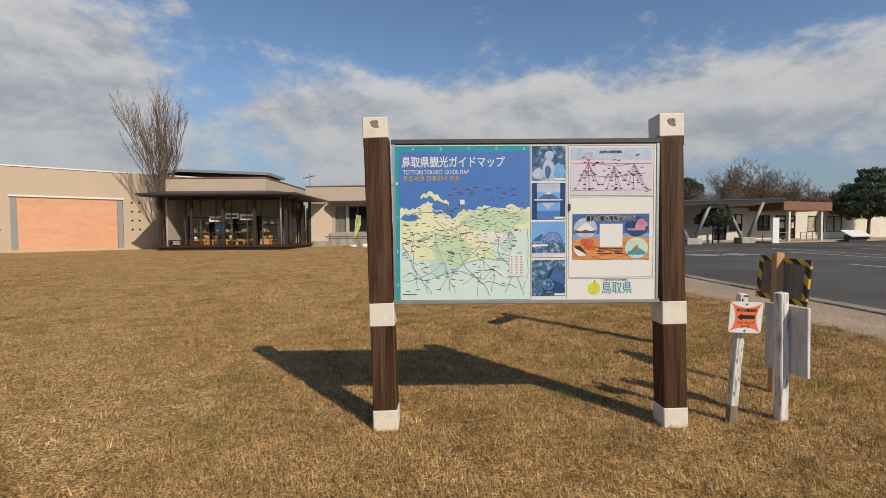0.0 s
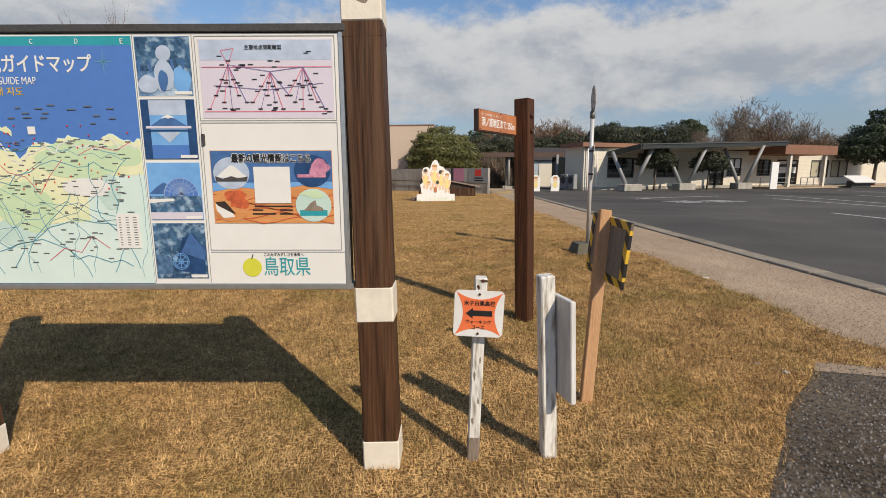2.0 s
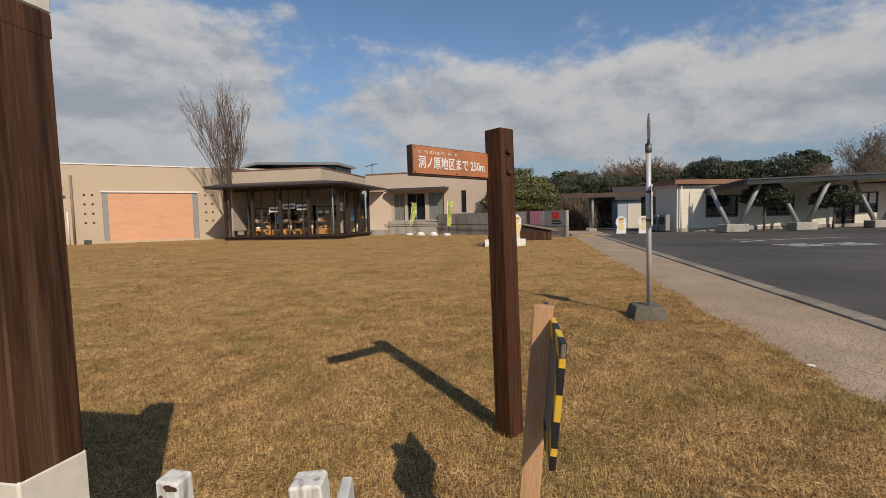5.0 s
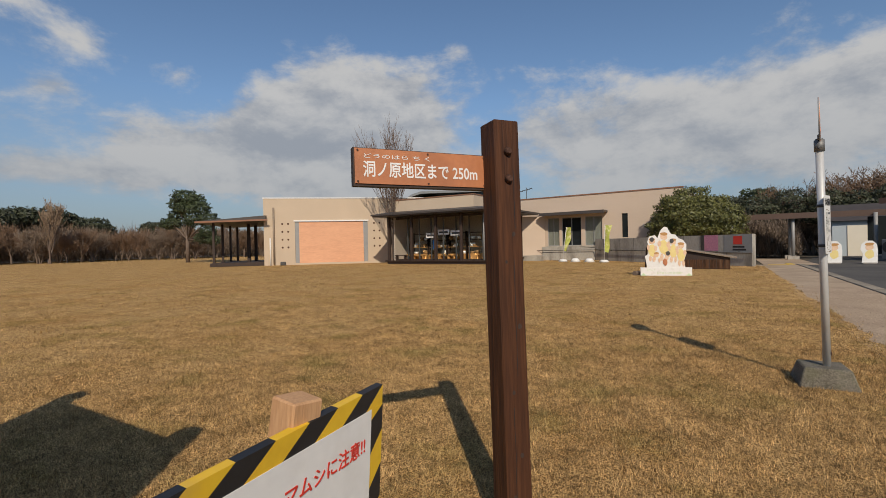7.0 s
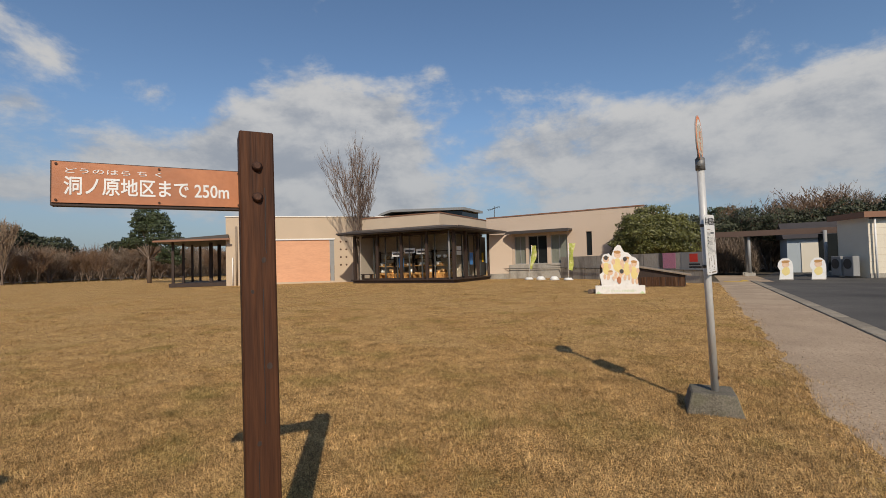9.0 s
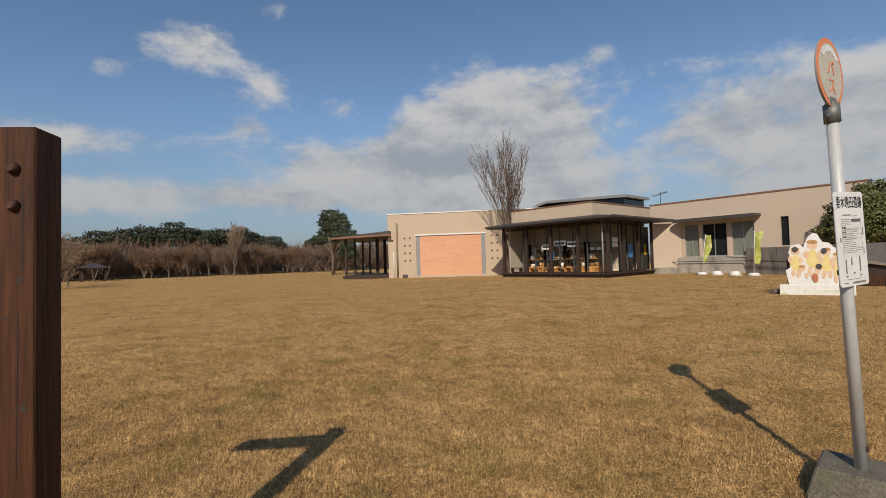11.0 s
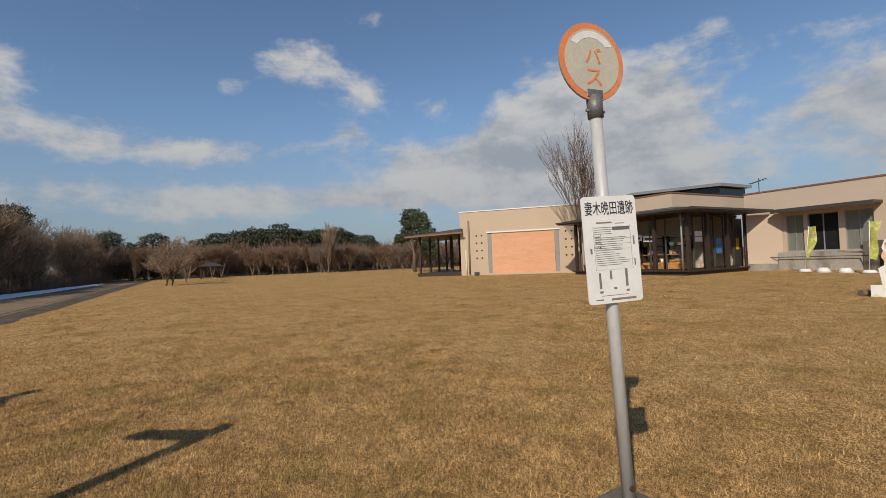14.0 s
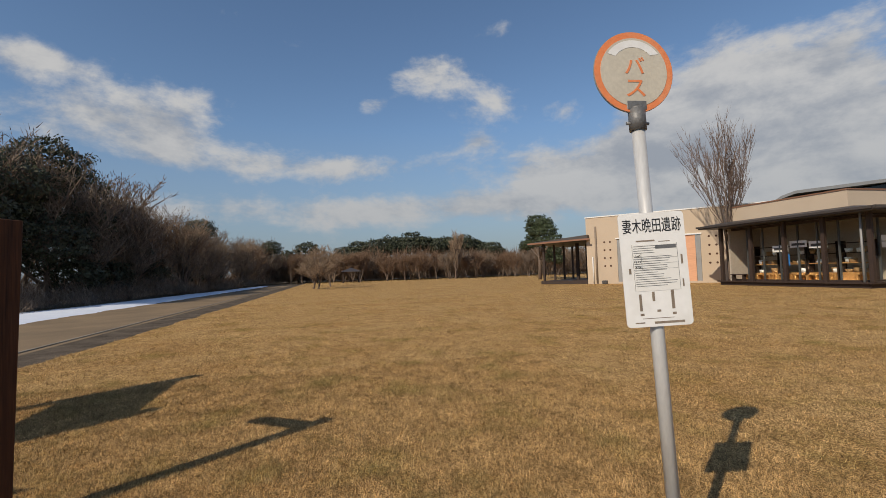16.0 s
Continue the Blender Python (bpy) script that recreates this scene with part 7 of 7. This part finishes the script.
def arrow_sign():
    a, b = Vector((2.575, 2.91, -0.02)), Vector((2.605, 2.845, 1.0))
    t = thing("arrow_sign", "small white sign with orange print and black arrow on peeling post", "sign", at=(2.575, 2.91, 0))
    bm = bmesh.new()
    bar(bm, a, b, 0.06, 0.055, bevel=0.006)
    part("post", bm, WHITEPAINT, t, "post of peeling white paint")
    bm = bmesh.new()
    bar(bm, a.lerp(b, -0.01), a.lerp(b, 0.16), 0.063, 0.058, bevel=0.006)
    part("bare_foot", bm, WEATHERED, t, "bare weathered wood where paint peeled")
    pn = Vector((0, -1, 0))
    for k, (z, w, hh) in enumerate(((0.985, 0.016, 0.009), (0.955, 0.007, 0.012), (0.58, 0.004, 0.018), (0.5, 0.005, 0.026), (0.36, 0.004, 0.018), (0.25, 0.006, 0.02))):
        bm = bmesh.new()
        plate(bm, blob(0.012 * (-1) ** k, 0, w, hh, 60 + k, 16, 0.45), plane_matrix(a.lerp(b, z) + pn * 0.0288, (1, 0, 0), b - a), 0.0008)
        part("peeled_patch", bm, RUST if k < 2 else WEATHERED, t)
    up = (b - a).normalized()
    M = plane_matrix((2.468, 2.790, 0.722), (1, -0.03, -0.04), up)
    bm = bmesh.new()
    plate(bm, rect(0, 0, 0.236, 0.232, 0.022), M, 0.004)
    p = part("panel", bm, WHITE, t, "white rounded panel")

    def lens(x0, y0, x1, y1, bow, n=10):
        return [(x0 + (x1 - x0) * i / n, y0 + (y1 - y0) * i / n) for i in range(n + 1)], bow
    pts = []
    cs = ((0.008, 0.008), (0.228, 0.008), (0.228, 0.224), (0.008, 0.224))
    for (x0, y0), (x1, y1) in zip(cs, cs[1:] + cs[:1]):
        nx, ny = -(y1 - y0), x1 - x0
        for i in range(10):
            k = i / 10
            q = 0.16 * 4 * k * (1 - k)
            pts.append((x0 + (x1 - x0) * k + nx * q, y0 + (y1 - y0) * k + ny * q))
    bm = bmesh.new()
    plate(bm, pts, off(M, z=0.001), 0.0008)
    part("orange_field", bm, ORANGE, p)
    bm = bmesh.new()
    plate(bm, [(0.055, 0.118), (0.09, 0.092), (0.09, 0.106), (0.182, 0.106), (0.182, 0.134), (0.09, 0.134), (0.09, 0.146)][::1], off(M, z=0.002), 0.0008)
    part("arrow", bm, BLACK, p, "black arrow")
    text_part("lettering", "米子白鳳高校", off(M, 0.046, 0.158, 0.002), 0.025, BLACK, p, 0.148, bold=0.01)
    text_part("lettering", "ウォーキング", off(M, 0.058, 0.066, 0.002), 0.021, BLACK, p, 0.122, bold=0.008)
    text_part("lettering", "コース", off(M, 0.088, 0.038, 0.002), 0.020, BLACK, p, 0.06, bold=0.008)
    for y in (0.215, 0.017):
        bm = bmesh.new()
        tube(bm, M @ Vector((0.118, y, 0)), M @ Vector((0.118, y, 0.005)), 0.006, n=8)
        part("screw", bm, RUST, p)


arrow_sign()


def white_side_sign():
    a, b = Vector((2.985, 2.94, -0.02)), Vector((2.925, 2.885, 1.0))
    t = thing("white_side_sign", "white-painted wooden sign board on a leaning square post", "sign", at=(2.985, 2.94, 0))
    bm = bmesh.new()
    bar(bm, a, b, 0.075, 0.07, side=(0.98, 0.2, 0), bevel=0.006)
    part("post", bm, WHITEPAINT, t)
    up = (b - a).normalized()
    c = a.lerp(b, 0.645)
    d = Vector((0.26, -0.965, 0)).normalized()
    n = Vector((0.965, 0.26, 0))
    rot = Matrix((d, n, up)).transposed()
    bm = bmesh.new()
    box(bm, c + n * 0.055, (0.34, 0.028, 0.53), rot, bevel=0.004)
    part("board", bm, BOARDWHITE, t, "thin white board, paint worn at the edge")


white_side_sign()


def hazard_sign():
    a, b = Vector((3.365, 3.55, -0.02)), Vector((3.47, 3.675, 1.26))
    t = thing("hazard_sign", "tilted warning board with yellow and black tape on a pine post", "sign", at=(3.345, 3.515, 0))
    side = Vector((0.07, 0.99, 0))
    bm = bmesh.new()
    bar(bm, a, b, 0.072, 0.072, side=side, bevel=0.004)
    part("post", bm, RAWWOOD, t, "raw pine post with end grain")
    up = (b - a).normalized()
    r = Vector((-0.07, 0.99, 0.03)).normalized()
    # the board faces the drive, its width runs away from the lane
    M = plane_matrix(Vector((3.530, 3.345, 1.205)), r, up)
    W, H = 0.575, 0.40
    bm = bmesh.new()
    plate(bm, rect(0, -H, W, 0), M, 0.014)
    p = part("board", bm, WEATHERED, t, "grey plywood back")
    bm = bmesh.new()
    plate(bm, rect(0.045, -H + 0.045, W - 0.045, -0.045), off(M, z=0.0035), 0.001)
    part("white_face", bm, WHITE, p)
    for zz, sgn in ((0.002, 1), (-0.0165, -1)):
        for mat, shift in ((YELLOW, 0.0), (BLACK, 0.085)):
            bm = bmesh.new()
            for k in range(-1, 7):
                x = k * 0.17 + shift
                for y0, y1 in ((-0.046, 0.002), (-H - 0.002, -H + 0.046)):
                    q = [(min(W, max(0, xx)), yy) for xx, yy in ((x, y0), (x + 0.085, y0), (x + 0.085 + 0.07, y1), (x + 0.07, y1))]
                    if q[1][0] - q[0][0] > 0.002 or q[2][0] - q[3][0] > 0.002:
                        plate(bm, q, off(M, z=zz), 0.018 if sgn > 0 else 0.0012)
                if k < 4:
                    y = -H + 0.046 + k * 0.17 + shift - 0.06
                    for x0, x1 in ((-0.002, 0.046), (W - 0.046, W + 0.002)):
                        q = [(xx, min(-0.046, max(-H + 0.046, yy))) for xx, yy in ((x0, y), (x1, y + 0.05), (x1, y + 0.135), (x0, y + 0.085))]
                        if q[2][1] - q[1][1] > 0.002 or q[3][1] - q[0][1] > 0.002:
                            plate(bm, q, off(M, z=zz + 0.0004), 0.018 if sgn > 0 else 0.0012)
            part("tape_stripe", bm, mat, p, "yellow tape" if mat is YELLOW else "black tape")
    text_part("lettering", "マムシに注意!!", off(M, 0.262, -0.140, 0.0046), 0.040, RED, p, 0.245, bold=0.006)
    text_part("lettering", "ハチ、", off(M, 0.135, -0.140, 0.0046), 0.040, RED, p, 0.095, bold=0.006)
    bm = bmesh.new()
    plate(bm, [(0.375, -0.345), (0.45, -0.265), (0.375, -0.185), (0.30, -0.265)], off(M, z=0.0046), 0.001)
    d = part("warning_diamond", bm, YELLOW, p, "yellow warning diamond")
    bm = bmesh.new()
    plate(bm, blob(0.375, -0.265, 0.026, 0.036, 4, 14), off(M, z=0.0054), 0.0008)
    part("black_mark", bm, BLACK, p)


hazard_sign()


def way_sign():
    a, b = Vector((3.243, 5.285, -0.03)), Vector((3.19, 5.305, 2.2))
    t = thing("wooden_signpost", "brown timber signpost with an orange-brown direction board", "sign", at=(3.23, 5.305, 0))
    r = Vector((0.57, 0.82, 0)).normalized()
    bm = bmesh.new()
    bar(bm, a, b, 0.147, 0.147, side=r, bevel=0.006)
    part("post", bm, SIGNWOOD, t, "thick square timber post")
    up = (b - a).normalized()
    M = plane_matrix(Vector((2.715, 4.695, 1.852)), r, up)
    bm = bmesh.new()
    L, H = 0.735, 0.185
    plate(bm, rect(0, 0, L, H), off(M, z=-0.006), 0.045)
    p = part("board", bm, DARKWOOD, t, "dark framed direction board")
    bm = bmesh.new()
    plate(bm, rect(0.006, 0.012, L, H - 0.004), M, 0.006)
    part("painted_face", bm, SIGNORANGE, p, "faded orange-brown painted face")
    text_part("lettering", "洞ノ原地区まで 250m", off(M, 0.045, 0.045, 0.001), 0.078, WHITE, p, 0.615, bold=0.012)
    text_part("lettering", "どうのはら ち く", off(M, 0.05, 0.135, 0.001), 0.022, WHITE, p, 0.34)
    for x in (0.02, 0.38, 0.7):
        for y in (0.022, H - 0.014):
            bm = bmesh.new()
            tube(bm, M @ Vector((x, y, 0)), M @ Vector((x, y, 0.004)), 0.005, n=8)
            part("screw", bm, RUST, p)
    n = Vector((r.y, -r.x, 0))
    for z, u, rx, ry in ((1.62, 0.02, 0.010, 0.013), (1.48, -0.03, 0.007, 0.009), (1.15, 0.035, 0.012, 0.015), (0.82, -0.015, 0.009, 0.012), (0.5, 0.02, 0.011, 0.013), (0.3, -0.03, 0.008, 0.010)):
        bm = bmesh.new()
        plate(bm, blob(u, 0, rx, ry, int(z * 100), 14), plane_matrix(a.lerp(b, z / 2.2) + n * 0.0745, r, up), 0.0008)
        part("knot", bm, DARKWOOD, t)
    for z0, z1, u in ((0.9, 1.5, 0.012), (0.25, 0.75, -0.02), (1.65, 1.95, 0.03)):
        bm = bmesh.new()
        m = plane_matrix(a.lerp(b, z0 / 2.2) + n * 0.0746, r, up)
        pts = [(u + 0.004 * noise.noise((k * 0.9, z0, 0)), (z1 - z0) * k / 12) for k in range(13)]
        plate(bm, [(x - 0.0013, y) for x, y in pts] + [(x + 0.0013, y) for x, y in pts[::-1]], m, 0.0008)
        part("drying_crack", bm, BLACK, t)
    for z in (1.90, 2.04):
        c = a.lerp(b, z / 2.2) + n * 0.078
        bm = bmesh.new()
        tube(bm, c, c + n * 0.022, 0.024, 0.012, 12)
        part("bolt", bm, RUST, t, "domed rusty bolt")


way_sign()


def bus_stop():
    base, top = Vector((5.112, 9.365, 0.17)), Vector((5.065, 9.285, 2.56))
    t = thing("bus_stop_sign", "bus stop pole with an orange-rimmed disc and white timetable plate", "sign", at=(5.15, 9.41, 0))
    bm = bmesh.new()
    rot = Matrix.Rotation(radians(4), 3, "Z")
    box(bm, (5.085, 9.40, 0.09), (0.52, 0.52, 0.22), rot, taper=0.76, bevel=0.012)
    part("concrete_foot", bm, MOSSY, t, "mossy tapered concrete block")
    bm = bmesh.new()
    tube(bm, base, top, 0.036, n=20)
    part("pole", bm, GALV, t, "silver steel pole")
    up = (top - base).normalized()
    bm = bmesh.new()
    tube(bm, top - up * 0.09, top + up * 0.03, 0.046, n=18)
    tube(bm, top + up * 0.03, top + up * 0.045, 0.04, 0.03, n=18)
    r = Vector((0.135, 0.99, 0)).normalized()
    n = Vector((r.y, -r.x, 0))
    for s in (-1, 1):
        tube(bm, top - up * 0.05, top - up * 0.05 + r * s * 0.065, 0.009, n=8)
    box(bm, top + up * 0.052, (0.125, 0.03, 0.06), Matrix((r, -n, up)).transposed(), bevel=0.008)
    part("clamp", bm, CASTGREY, t, "grey cast clamp with bolts")
    M = plane_matrix(top + up * 0.240 + n * 0.014, r, up)
    bm = bmesh.new()
    plate(bm, disc(0, 0, 0.232, n=48), off(M, z=-0.005), 0.011)
    d = part("disc", bm, GREYSTEEL, t, "grey-backed round metal disc")
    bm = bmesh.new()
    plate(bm, disc(0, 0, 0.230, n=48), off(M, z=-0.003), 0.002)
    part("rim", bm, ORANGERIM, d, "faded orange painted rim")
    bm = bmesh.new()
    plate(bm, disc(0, 0, 0.195, n=44), off(M, z=-0.001), 0.002)
    part("disc_face", bm, DISCFACE, d, "weathered grey-beige face")
    arc = [(0.182 * math.cos(radians(k)), 0.182 * math.sin(radians(k))) for k in range(35, 146, 5)] + [(0.130 * math.cos(radians(k)), 0.130 * math.sin(radians(k)) + 0.012) for k in range(143, 36, -6)]
    bm = bmesh.new()
    plate(bm, arc, off(M, z=0.0005), 0.001)
    part("white_patch", bm, WHITE, d, "white painted-over arc")
    text_part("lettering", "バ", off(M, -0.052, -0.01, 0.0006), 0.095, ORANGERIM, d, 0.115, bold=0.006)
    text_part("lettering", "ス", off(M, -0.05, -0.14, 0.0006), 0.095, ORANGERIM, d, 0.11, bold=0.006)
    # timetable plate
    r2 = Vector((0.27, 0.96, 0)).normalized()
    n2 = Vector((r2.y, -r2.x, 0))
    c = base.lerp(top, (1.70 - base.z) / (top.z - base.z)) + n2 * 0.05
    P = plane_matrix(c, r2, up) @ Matrix.Rotation(radians(2.2), 4, "Z")
    bm = bmesh.new()
    plate(bm, rect(-0.175, -0.305, 0.175, 0.305, 0.022), P, 0.006)
    p = part("timetable_plate", bm, WHITE, t, "scratched white plate with a timetable")
    text_part("lettering", "妻木晩田遺跡", off(P, -0.155, 0.198, 0.001), 0.078, BLACK, p, 0.312, bold=0.003)
    bm = bmesh.new()
    plate(bm, rect(-0.115, -0.115, 0.125, 0.135), off(P, z=0.0015), 0.001)
    pp = part("timetable_paper", bm, PANELWHITE, p, "printed paper timetable")
    g = random.Random(2)
    rows = [(-0.11 + 0.002, 0.125 - 0.012 * i - (0.01 if i > 3 else 0), g.uniform(0.10, 0.22), 0.0026) for i in range(18)]
    rows += [(0.01, 0.108, 0.11, 0.02), (-0.115, 0.06, 0.24, 0.001), (-0.115, 0.03, 0.24, 0.001), (-0.115, 0.0, 0.24, 0.001)]
    rows += [(-0.115, -0.115, 0.0015, 0.25), (0.1235, -0.115, 0.0015, 0.25), (-0.07, 0.0, 0.0015, 0.09)]
    lines_part("print_bar", rows, off(P, z=0.0024), FINEPRINT, pp)
    for i, words in enumerate(("10:40", "13:13", "16:54")):
        text_part("lettering", words, off(P, -0.108, 0.068 - i * 0.03, 0.0026), 0.011, BLACK, pp, 0.034)
    rows = [(-0.10, -0.22, 0.014, 0.09), (-0.03, -0.17, 0.014, 0.05), (0.07, -0.215, 0.016, 0.10), (-0.10, -0.245, 0.02, 0.012), (-0.01, -0.228, 0.02, 0.012), (0.07, -0.245, 0.02, 0.012), (-0.03, -0.29, 0.16, 0.012), (-0.09, 0.15, 0.10, 0.008), (-0.13, -0.285, 0.05, 0.006), (0.03, 0.145, 0.06, 0.004), (-0.14, -0.02, 0.012, 0.03), (0.14, 0.02, 0.010, 0.05), (0.138, -0.10, 0.008, 0.04), (-0.09, -0.262, 0.17, 0.003)]
    lines_part("old_glue_mark", rows, off(P, z=0.001), WEATHERED, p)
    for z in (0.20, -0.22):
        bm = bmesh.new()
        q = c + up * z - n2 * 0.05
        tube(bm, q - up * 0.015, q + up * 0.015, 0.042, n=16)
        bar(bm, q, q + n2 * 0.046, 0.03)
        part("bracket", bm, DARKMETAL, t)
    bm = bmesh.new()
    q = base + up * 0.17 + n * 0.033
    tube(bm, q, q + n * 0.012, 0.018, n=10)
    part("bolt", bm, RUST, t)


bus_stop()

# stones and a bit of litter at the lawn's edge
for i, (x, y, s) in enumerate(((5.0, 3.98, 0.022), (4.9, 4.15, 0.016), (6.16, 7.2, 0.03))):
    bm = bmesh.new()
    bmesh.ops.create_icosphere(bm, subdivisions=2, radius=s)
    for v in bm.verts:
        v.co = Vector((v.co.x * 1.4, v.co.y, v.co.z * 0.5)) * (1 + 0.3 * noise.noise(v.co * 20)) + Vector((x, y, s * 0.3))
    single("loose_stone", bm, PANELWHITE if i == 2 else CONCRETE, "small pale stone lying at the edge of the lawn", "stone", "loose stones")
